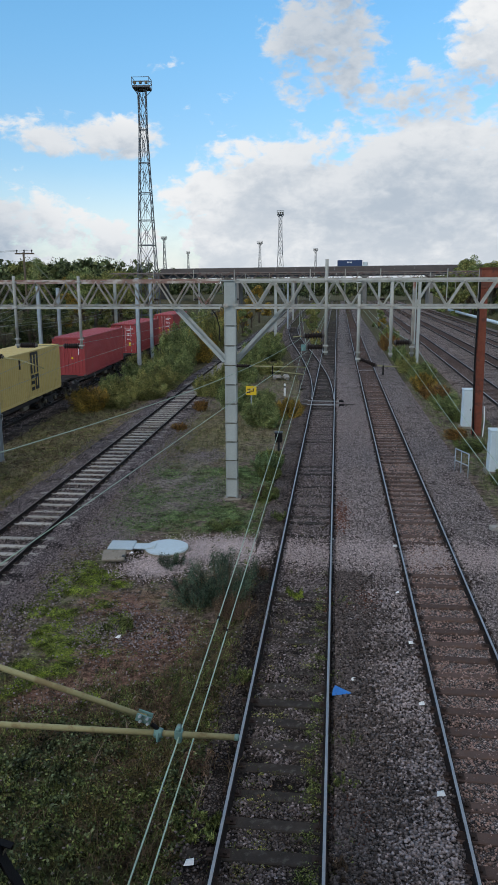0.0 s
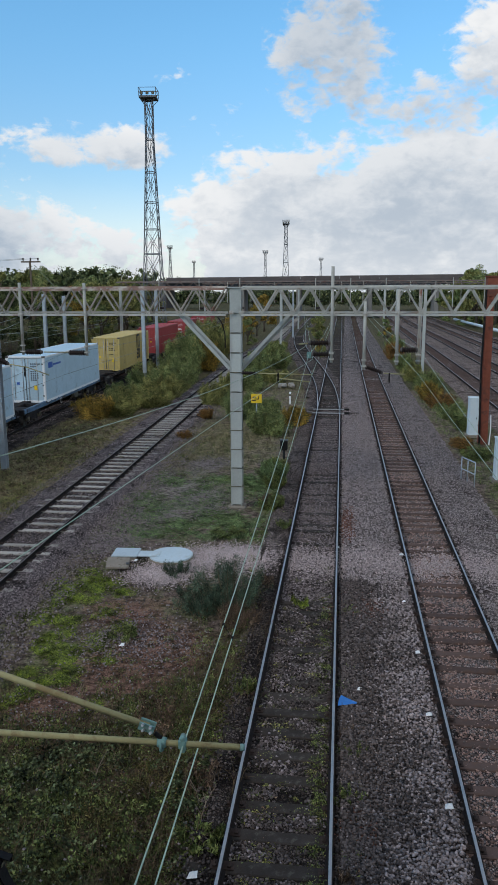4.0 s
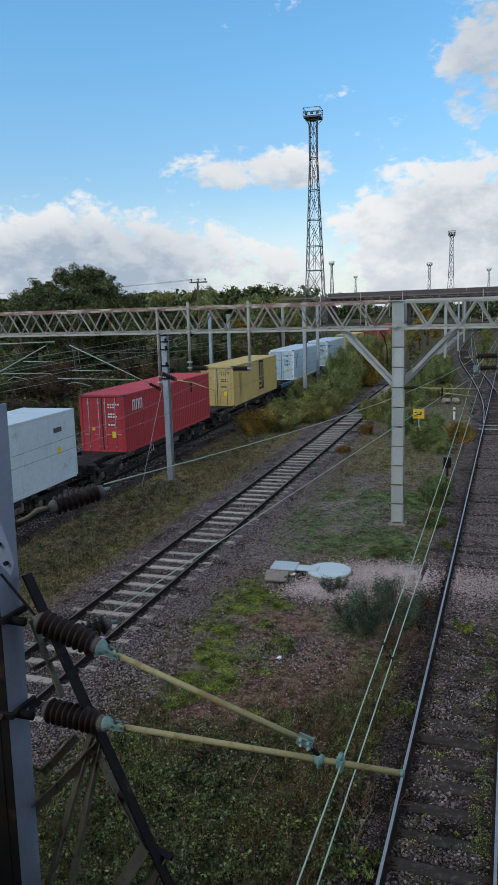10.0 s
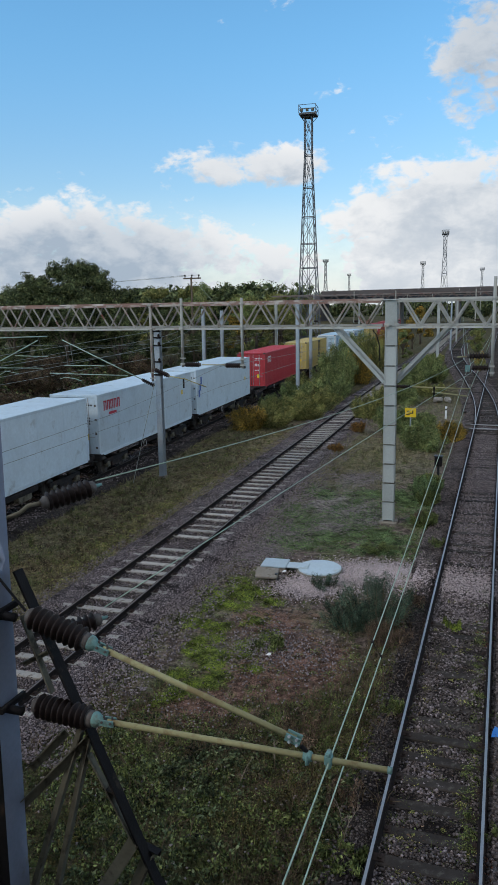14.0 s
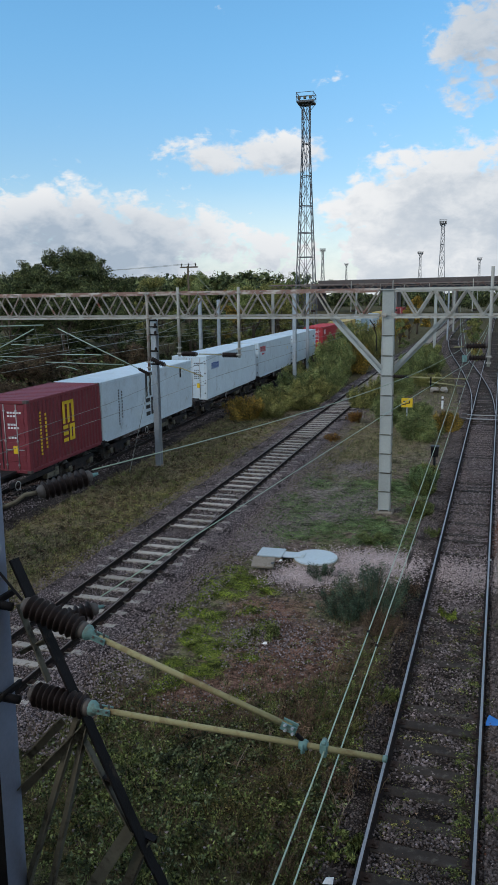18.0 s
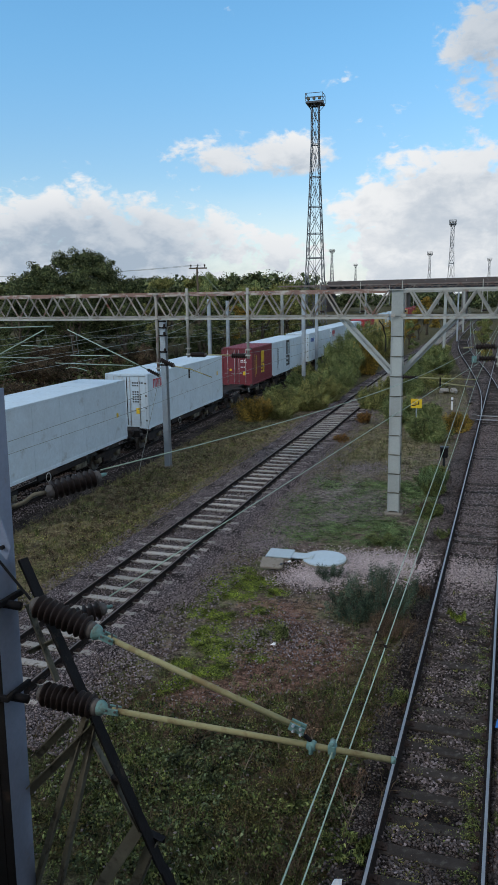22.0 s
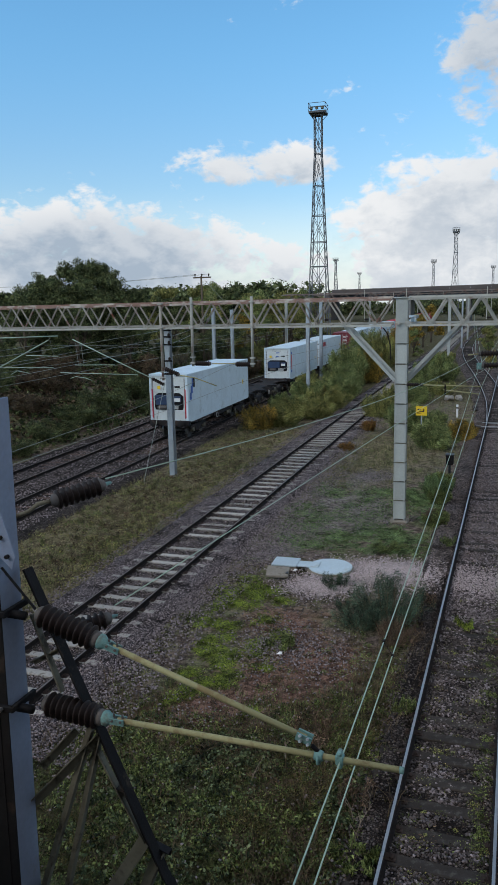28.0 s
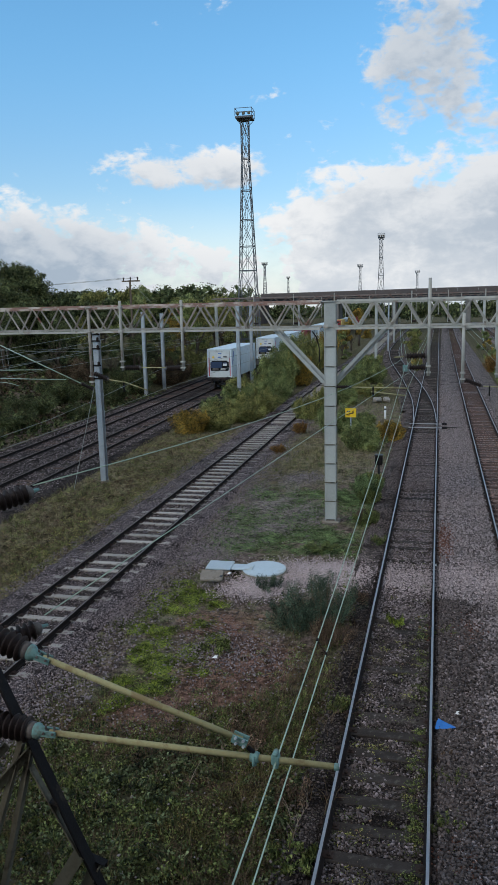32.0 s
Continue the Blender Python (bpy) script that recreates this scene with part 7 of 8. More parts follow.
def shrubs():
    S = [  # x, y, height, radius, material, label
        (-15.6, 45.0, 1.7, 1.2, G_AUTUMN, "yellowing shrub beside the goods track"), (-14.2, 46.5, 1.3, 1.1, G_OLIVE, "low olive shrub beside the goods track"),
        (-14.6, 50.0, 1.75, 1.7, G_OLIVE, "broad olive-green shrub between the tracks"), (-12.8, 50.5, 1.4, 1.2, G_OLIVE, "olive-green shrub between the tracks"),
        (-15.8, 52.5, 1.6, 1.5, G_MID, "green shrub between the tracks"), (-13.2, 54.5, 2.0, 1.6, G_OLIVE, "tall olive shrub between the tracks"),
        (-15.6, 58.0, 2.0, 1.8, G_MID, "tall green shrub between the tracks"), (-13.6, 60.0, 2.3, 1.6, G_MID, "tall green shrub between the tracks"),
        (-16.4, 64.0, 2.3, 1.9, G_OLIVE, "tall olive shrub between the tracks"), (-14.2, 66.0, 2.7, 1.9, G_MID, "tall green shrub between the tracks"),
        (-15.6, 72.0, 3.6, 2.1, G_MID, "tall green shrub between the tracks"), (-13.8, 75.0, 3.6, 1.6, G_AUTUMN, "tall yellowing shrub between the tracks"),
        (-16.6, 80.0, 4.5, 2.2, G_MID, "tall green shrub between the tracks"), (-14.8, 86.0, 4.8, 2.1, G_OLIVE, "tall olive shrub between the tracks"), (-16.6, 92.0, 5.0, 2.2, G_MID, "tall green shrub between the tracks"), (-14.6, 98.0, 5.0, 2.0, G_AUTUMN, "tall yellowing shrub between the tracks"),
        (-9.0, 51.5, 1.9, 0.9, G_OLIVE, "olive shrub beside the siding"), (-8.2, 53.5, 2.2, 1.0, G_OLIVE, "olive shrub beside the siding"), (-8.5, 46.0, 0.8, 0.5, G_RUSTY, "small orange-brown weed beside the siding"),
        (-8.5, 39.4, 0.55, 0.45, G_RUSTY, "small orange-brown weed beside the siding"),
        (-4.9, 45.5, 1.7, 1.3, G_MID, "green shrub below the yellow sign"), (-3.9, 41.3, 1.5, 1.3, G_MID, "green shrub below the yellow sign"), (-2.5, 27.0, 0.5, 0.45, G_BRACKEN, "brown weed clump near the track"), (-2.75, 30.2, 1.15, 0.65, G_YARD, "grey-green spiky weed clump near the track"), (-3.6, 23.3, 0.3, 0.6, G_WEED, "low green weeds behind the gravel"), (-2.7, 44.0, 1.3, 0.8, G_AUTUMN, "yellowing shrub near the track"),
        (-6.3, 46.5, 1.9, 1.2, G_MID, "green shrub in the yard"), (-2.9, 33.2, 0.5, 0.5, G_OLIVE, "low olive weed clump near the track"),
        (-2.75, 31.8, 0.8, 0.6, G_WEED, "dark weed clump near the track"), (-2.6, 29.6, 0.7, 0.5, G_WEED, "dark weed clump near the track"), (-2.4, 26.5, 0.6, 0.5, G_WEED, "dark weed clump near the track"),
        (-7.2, 60.0, 1.6, 1.3, G_MID, "green shrub beyond the yard"), (-5.9, 66.0, 1.4, 1.3, G_OLIVE, "olive shrub beyond the yard"), (-8.0, 67.0, 2.0, 1.4, G_MID, "green shrub beyond the yard"), (-8.3, 74.0, 2.3, 1.5, G_MID, "tall green shrub beyond the yard"),
        (-6.6, 78.0, 2.0, 1.5, G_MID, "tall green shrub beyond the yard"), (-8.2, 87.0, 2.4, 1.6, G_MID, "green shrub beyond the yard"), (-8.4, 95.0, 1.9, 1.3, G_OLIVE, "olive shrub beyond the yard"), (-8.6, 103.0, 1.5, 1.2, G_OLIVE, "olive shrub beyond the yard"),
        (-2.3, 92.0, 1.5, 0.6, G_OLIVE, "olive shrub between branch and near track"), (-2.7, 99.0, 2.0, 0.7, G_AUTUMN, "yellowing shrub between branch and near track"),
        (6.6, 56.0, 1.5, 0.9, G_AUTUMN, "yellowing shrub between second track and main lines"), (6.9, 52.0, 1.2, 0.9, G_RUSTY, "brown shrub between second track and main lines"), (7.2, 62.0, 1.6, 1.0, G_MID, "green shrub between second track and main lines"),
        (7.1, 47.5, 1.2, 1.0, G_MID, "green shrub between second track and main lines"), (6.4, 68.0, 1.7, 1.0, G_OLIVE, "olive shrub between second track and main lines"), (6.5, 78.0, 1.8, 1.0, G_MID, "green shrub between second track and main lines"),
        (6.3, 90.0, 2.2, 1.1, G_RUSTY, "orange shrub between second track and main lines"), (7.0, 100.0, 2.4, 1.2, G_MID, "green shrub between second track and main lines"), (7.3, 43.8, 1.0, 0.8, G_WEED, "dark green weeds near the cabinet"),
        (7.0, 29.6, 0.7, 0.7, G_WEED, "green weeds near the white cabinet"), (6.6, 35.8, 0.7, 0.7, G_WEED, "green weeds near the white cabinet"), (6.3, 38.5, 0.7, 0.6, G_RUSTY, "brown weeds near the mast"),
        # bank brambles use the dark leaves so their colour carries the tree's shade
        (-26.5, 38.0, 1.4, 1.6, G_DARK, "green bramble on the bank"), (-27.5, 43.0, 1.6, 1.8, G_DARK, "dark bramble on the bank"), (-29.0, 48.0, 1.6, 1.9, G_DARK, "green bramble on the bank"), (-30.5, 41.0, 1.4, 1.8, G_BRACKEN, "brown bracken on the bank"),
        (-33.0, 47.0, 1.8, 2.2, G_BRACKEN, "brown bracken on the bank"), (-29.5, 54.0, 2.2, 2.2, G_DARK, "dark bramble on the bank"), (-27.6, 58.0, 2.2, 1.9, G_DARK, "green bramble on the bank"), (-31.5, 60.0, 2.8, 2.2, G_BRACKEN, "brown scrub on the bank"),
        (-28.5, 66.0, 2.8, 2.2, G_DARK, "green scrub on the bank"), (-27.8, 74.0, 3.2, 2.3, G_BRACKEN, "brown scrub on the bank"), (-31.0, 74.0, 3.4, 2.3, G_DARK, "dark scrub on the bank"), (-28.8, 84.0, 3.6, 2.4, G_OLIVE, "olive scrub on the bank"),
        (-35.5, 52.0, 2.0, 2.2, G_BRACKEN, "brown bracken on the bank"), (-26.2, 50.5, 1.3, 1.4, G_DARK, "dark bramble on the bank"), (-25.8, 33.5, 1.0, 1.1, G_DARK, "dark bramble on the bank"), (-34.5, 42.0, 1.8, 2.0, G_DARK, "dark scrub on the bank"),
        (-38.0, 48.5, 2.6, 2.4, G_DARK, "dark scrub on the bank"), (-41.5, 50.0, 3.0, 2.4, G_DARK, "dark scrub on the bank"), (-38.5, 60.5, 3.4, 2.4, G_DARK, "dark scrub on the bank"),
    ]
    protos = {}
    rng = random.Random(17)
    for i, (x, y, h, r, m, label) in enumerate(S):
        key = (m.name, i % 2)
        if key not in protos:
            protos[key] = bush("bush", 0, -480, 1.6, 1.0, m, "leafy shrub", 100 + i, 44, 0.034, 3.6, 0.8)
        c = copy_thing(protos[key], pose(x, y, bank(x, y) - 0.12, 0, 0, rng.uniform(0, 360)))
        c.scale = (r * rng.uniform(0.9, 1.1), r * rng.uniform(0.9, 1.1), h / 1.6)
        tagged(c, label)
    for p in protos.values():
        for o in (*p.children_recursive, p):
            bpy.data.objects.remove(o)
    # the dark bush by the old crossing
    bush("bush", -2.75, 17.9, 1.25, 0.95, G_BLUISH, "dark blue-green feathery bush by the crossing", 7, 46, 0.02, 2.6, 0.8)
    bush("bush", -3.35, 17.2, 0.8, 0.6, G_BLUISH, "low dark feathery bush by the crossing", 8, 30, 0.02, 2.4, 0.8)
    bush("bush", -2.3, 16.6, 0.6, 0.5, G_DEAD, "low reddish-brown dead bush by the track", 9, 26, 0.018, 1.6)
    bush("bush", -4.55, 19.6, 0.45, 0.42, G_BLUISH, "small dark weed in pale gravel", 11, 18, 0.018, 1.8)
    bush("bush", -1.9, 9.3, 0.35, 0.3, G_WEED, "small leafy weed beside the rail", 12, 10, 0.04, 1.0)
    bush("bush", -0.85, 17.9, 0.22, 0.26, G_MOSS, "small bright green weed between the rails", 13, 10, 0.03, 1.0)
    bush("bush", -2.1, 10.6, 0.5, 0.35, G_DEAD, "dead twiggy weed beside the rail", 14, 14, 0.03, 0.5)
    bush("bush", -3.2, 12.2, 0.7, 0.5, G_DEAD, "dead twiggy bush on weedy ground", 15, 18, 0.03, 0.5)
    for i, (x, y, h, r) in enumerate(((0.32, 8.6, 0.35, 0.22), (0.28, 10.4, 0.3, 0.2), (0.36, 11.6, 0.25, 0.25), (0.3, 12.2, 0.2, 0.2), (0.34, 17.4, 0.25, 0.25), (-1.75, 13.5, 0.35, 0.25), (-1.85, 19.0, 0.4, 0.3), (-1.8, 24.0, 0.4, 0.3))):
        bush("bush", x, y, h, r, (G_DEAD, G_WEED, G_WEED)[i % 3], "low weed growing beside the rail", 70 + i, 12, 0.022, 1.2)
    bush("bush", -5.0, 15.6, 0.3, 0.35, G_WEED, "dark weed on red soil", 16, 10, 0.03, 1.0)


shrubs()


def carpet(name, n, place, size, material, label, seed, flat=0.5, aspect=0.55, lift=0.10):
    """Low leaves spread over the soil in small clumps, one joined mesh."""
    rng = np.random.default_rng(seed)
    P = place(rng, n)
    P[:, 2] = np.array([bank(a, b) for a, b in P[:, :2]]) - 0.07 + rng.uniform(0.0, lift, len(P))
    k = rng.uniform(0.5, 1.3, (len(P), 1))
    V, F = leaves(P, np.full((len(P), 3), 0.07) * k, [7] * len(P), size, rng, flat, aspect)
    tagged(new(name, quick_mesh(name, V, F, material)), label, "ground plants", "", "stuff")


def grass(name, n, place, h, material, label, seed):
    """Thin bent blades, one joined mesh."""
    rng = np.random.default_rng(seed)
    P = place(rng, n)
    P[:, 2] = np.array([bank(a, b) for a, b in P[:, :2]]) - 0.09
    n = len(P)
    a = rng.uniform(0, 6.283, n)
    hh = h * rng.uniform(0.35, 1.2, n)
    ln = hh * rng.uniform(0.2, 0.9, n)
    w = np.stack([-np.sin(a), np.cos(a), np.zeros(n)], -1) * (0.004 + h * 0.013)
    tip = P + np.stack([np.cos(a) * ln, np.sin(a) * ln, hh], -1)
    V = np.stack([P - w, P + w, tip], 1).reshape(-1, 3)
    tagged(new(name, quick_mesh(name, V, np.arange(3 * n).reshape(-1, 3), material)), label, "grass", "", "stuff")


def tufts(name, n, place, r, h, per, size, material, label, seed, flat=0.3, aspect=0.5, base=-0.09):
    """Small domes of leaves standing close on the soil, one joined mesh."""
    rng = np.random.default_rng(seed)
    P = place(rng, n)
    P[:, 2] = np.array([bank(a, b) for a, b in P[:, :2]]) + base
    k = rng.uniform(0.45, 1.5, len(P))
    C, K = np.repeat(P, per, axis=0), np.repeat(k, per)
    a, q = rng.uniform(0, 6.283, len(C)), np.sqrt(rng.uniform(0, 1, len(C)))
    lob = 1 + 0.35 * np.sin(3 * a + np.repeat(rng.uniform(0, 6.283, len(P)), per))
    C[:, 0] += np.cos(a) * q * r * K * lob
    C[:, 1] += np.sin(a) * q * r * K * lob
    C[:, 2] += h * K * (1 - 0.85 * q * q) * rng.uniform(0.35, 1.0, len(C))
    V, F = leaves(C, np.full((len(C), 3), 0.006), [1] * len(C), size, rng, flat, aspect)
    tagged(new(name, quick_mesh(name, V, F, material)), label, "ground plants", "", "stuff")


tufts("weed_clumps", 390, patches(WEEDY, 0), 0.20, 0.14, 85, 0.020, G_WEED, "low dark green weeds in clumps over the soil", 21)
tufts("broad_leaved_weeds", 240, patches([(-5.6, 9.8, 1.7, 1.5), (-4.7, 8.9, 1.5, 1.4), (-4.2, 11.2, 1.1, 0.7), (-2.2, 10.5, 0.3, 0.6)], 0), 0.20, 0.13, 70, 0.030, G_BROAD, "grey-green broad-leaved weeds close to the soil", 71, 0.5, 0.7)
tufts("ochre_weeds", 170, patches([(-3.5, 9.6, 0.9, 1.1), (-3.0, 10.8, 0.5, 0.7), (-5.9, 8.6, 1.0, 0.6), (-2.4, 12.2, 0.4, 1.6)], 0), 0.20, 0.15, 75, 0.020, G_OCHRE, "ochre fading weeds in loose clumps", 72, 0.3, 0.4)
tufts("bramble_clumps", 70, patches([(-5.6, 9.3, 2.2, 1.6), (-3.4, 9.0, 1.5, 1.5), (-6.4, 11.0, 1.2, 1.2)], 0), 0.26, 0.22, 90, 0.027, G_WEED, "dark bramble clumps over the soil", 22, 0.3, 0.65)
tufts("bracken_clumps", 330, patches([(-3.2, 10.6, 0.9, 1.6), (-2.5, 9.2, 0.5, 1.2), (-4.2, 11.6, 1.2, 0.8), (-2.3, 13.5, 0.4, 2.0)], 0), 0.20, 0.17, 80, 0.022, G_BRACKEN, "brown dead bracken in clumps", 64, 0.2, 0.32)
tufts("litter_clumps", 520, patches(WEEDY + REDSOIL, 0), 0.18, 0.06, 50, 0.020, G_DEAD, "dead brown leaves and stalks in heaps", 23, 0.6, 0.3)
tufts("soil_weed_clumps", 560, patches(REDSOIL + MOSS[:46], 0), 0.14, 0.07, 60, 0.016, G_WEED, "dark green weed clumps on the soil", 63)
tufts("moss_clumps", 1000, patches(MOSS[:46], 0), 0.15, 0.045, 100, 0.013, G_MOSS, "bright green mossy tufts", 24, 0.5, 0.6)
tufts("yard_clumps", 2700, patches(GRAVEL[3:7] + YARD_MOSS * 2, 0), 0.17, 0.055, 46, 0.018, G_YARD, "grey-green weeds among gravel", 25)
tufts("yard_edge_clumps", 150, patches([(-4.4, 23.2, 1.3, 0.5), (-3.0, 23.4, 0.6, 0.6), (-2.7, 27, 0.35, 3.5), (-2.9, 31, 0.4, 3.0)], 0), 0.20, 0.12, 80, 0.020, G_YARD, "green weeds behind the gravel", 65)
carpet("olive_low_growth", 4200, patches(OLIVE[:3], 0), 0.030, G_STRAW, "low dry growth between the tracks", 41, 0.4, 0.5, 0.10)
carpet("olive_litter", 3000, patches(OLIVE[:3], 0), 0.032, G_DEAD, "brown dead growth between the tracks", 42, 0.4, 0.5, 0.08)
tufts("olive_clumps", 450, patches(OLIVE[:3] + [(-12.6, 22, 0.7, 8)], 0), 0.32, 0.13, 50, 0.035, G_OLIVE, "dull olive clumps between the tracks", 43, 0.1, 0.28)
tufts("brown_clumps", 320, patches([(-13.0, 21, 1.2, 5), (-14.6, 27, 1.2, 6)], 0), 0.34, 0.12, 50, 0.035, G_BRACKEN, "brown dead growth in clumps between the tracks", 44, 0.1, 0.28)
carpet("track_weeds", 1700, strip(-1.5, 0.6, 7, 30, 0), 0.017, G_WEED, "small weeds along the near rails", 26, 0.5, 0.6, 0.05)
carpet("track_litter", 2600, strip(-1.5, 0.5, 7, 34, 0), 0.018, G_DEAD, "brown leaf litter between the rails", 27, 0.7, 0.4, 0.05)
tufts("track_moss", 130, strip(-1.40, -0.1, 7.5, 20, 0), 0.10, 0.035, 70, 0.012, G_OLIVE, "small mossy tufts between the sleepers", 73, 0.5, 0.6, -0.01)
tufts("rail_clumps", 150, strip(-0.32, -0.08, 7, 22, 0), 0.11, 0.09, 55, 0.017, G_WEED, "small weeds along the inside of the near rail", 66, 0.3, 0.5, -0.02)
tufts("rail_foot_clumps", 70, strip(0.14, 0.5, 7, 20, 0), 0.13, 0.10, 55, 0.018, G_WEED, "small weeds beside the near rail", 67, 0.3, 0.5, 0.02)
tufts("verge_bracken", 260, strip(-2.7, -1.66, 8, 24, 0), 0.17, 0.10, 60, 0.020, G_BRACKEN, "brown dead growth along the near rail", 74, 0.3, 0.4)
tufts("verge_clumps", 420, strip(-2.6, -1.65, 8, 34, 0), 0.15, 0.11, 70, 0.019, G_WEED, "weeds along the edge of the near track", 28)
def dry_stalk(x, y, h, lean, seed):
    """A bare dead plant: one stem with a few forked side twigs."""
    rng = random.Random(seed)
    t = thing("dry_stalk", (x, y, -0.12), rng.uniform(0, 360), "bare pale dead stalk standing among weeds", "dead plant", "dead stalks")
    stem = [(lean * h * k * k, 0.02 * math.sin(3 * k), h * k) for k in (0, 0.3, 0.6, 0.85, 1.0)]
    part("stem", MB().tube(stem, [0.008, 0.007, 0.006, 0.004, 0.003], 5), M_TWIG, t)
    for k in range(5):
        i = 1 + k % 3
        a = Vector(stem[i])
        q = a + Vector((rng.uniform(-0.6, 0.8), rng.uniform(-0.6, 0.6), rng.uniform(0.4, 0.9))) * h * 0.33
        e = q + Vector((rng.uniform(-0.5, 0.5), rng.uniform(-0.5, 0.5), 0.5)) * h * 0.16
        part("twig", MB().tube([a, q], [0.005, 0.0035], 5).tube([q, e], [0.0035, 0.002], 4), M_TWIG, t)


M_TWIG = mat("dead_grey_stalk", (0.24, 0.19, 0.15), 0.9, 0, 0.2, 12, None, 0.2, 60)
for _x, _y, _h, _lean, _seed in ((-1.95, 9.75, 0.55, 0.55, 1), (-2.05, 10.1, 0.5, -0.3, 2), (-1.85, 10.4, 0.42, 0.2, 3), (-3.5, 11.3, 0.45, 0.3, 4), (-3.9, 10.5, 0.5, -0.5, 5), (-3.0, 11.6, 0.42, 0.1, 6), (-3.3, 12.1, 0.4, -0.2, 7), (-5.0, 12.9, 0.35, 0.3, 8)):
    dry_stalk(_x, _y, _h, _lean, _seed)
# dark leaf colour here stands in for shade below the bank trees
carpet("bank_weeds", 4200, lambda rng, n: np.stack([rng.uniform(-42, -25.2, n), rng.uniform(24, 66, n), np.zeros(n)], -1), 0.13, G_DARK, "weeds and brambles on the bank, coloured dark for tree shade", 29, 0.3, 0.6, 0.35)
carpet("bank_bracken", 2600, lambda rng, n: np.stack([rng.uniform(-40, -26.5, n), rng.uniform(34, 62, n), np.zeros(n)], -1), 0.11, G_BRACKEN, "brown bracken on the bank", 30, 0.3, 0.5, 0.4)
def twigs(name, n, items, label, seed):
    """Bare dead stalks standing and lying on the soil, one joined mesh."""
    rng = np.random.default_rng(seed)
    mb = MB()
    for x, y, _ in patches(items, 0, 6)(rng, n):
        a, q, h = rng.uniform(0, 6.283), rng.uniform(0.1, 0.4), rng.uniform(0.05, 0.5)
        p = Vector((x, y, -0.08))
        mb.tube([p, p + Vector((math.cos(a) * q * 0.4, math.sin(a) * q * 0.4, h * 0.7)), p + Vector((math.cos(a) * q, math.sin(a) * q, h))], [0.006, 0.005, 0.002], 3)
    tagged(new(name, mb.mesh(name)), label, "dead stalks", "", "stuff").data.materials.append(M_STEM)


twigs("dead_stalks", 900, WEEDY + [(-3.0, 12.5, 0.8, 1.5), (-2.4, 16, 0.6, 2)], "bare brown dead stalks over the weeds", 51)
grass("green_tufts", 24000, patches(OLIVE + [(-12.4, 27, 1.0, 12), (-15.2, 26, 0.8, 10)], 0, 40), 0.17, G_WEED, "dull green grass tufts between the tracks", 61)
grass("dry_grass", 42000, patches(OLIVE, 0, 30), 0.20, G_STRAW, "dry straw-coloured grass between the tracks", 31)
grass("moss_blades", 9000, patches(MOSS, 0, 50), 0.045, G_MOSS, "very short bright green grass in mossy tufts", 62)
grass("yard_grass", 16000, patches(WEEDY, 0, 25), 0.15, G_WEED, "short dark green grass in the yard", 32)
grass("bank_grass", 14000, lambda rng, n: np.stack([rng.uniform(-40, -24.5, n), rng.uniform(20, 66, n), np.zeros(n)], -1), 0.4, G_BRACKEN, "rough brown grass on the bank", 33)
grass("far_yard_grass", 9000, lambda rng, n: np.stack([rng.uniform(-9, -2.6, n), rng.uniform(34, 75, n), np.zeros(n)], -1), 0.3, G_STRAW, "rough dry grass beyond the yard", 34)
grass("right_grass", 9000, lambda rng, n: np.stack([rng.uniform(5.9, 8.9, n), rng.uniform(26, 90, n), np.zeros(n)], -1), 0.3, G_WEED, "rough green grass beside the main lines", 35)
grass("right_bank_grass", 9000, lambda rng, n: np.stack([rng.uniform(27.5, 48, n), rng.uniform(60, 170, n), np.zeros(n)], -1), 0.8, G_WEED, "rough green grass on the far bank", 36)


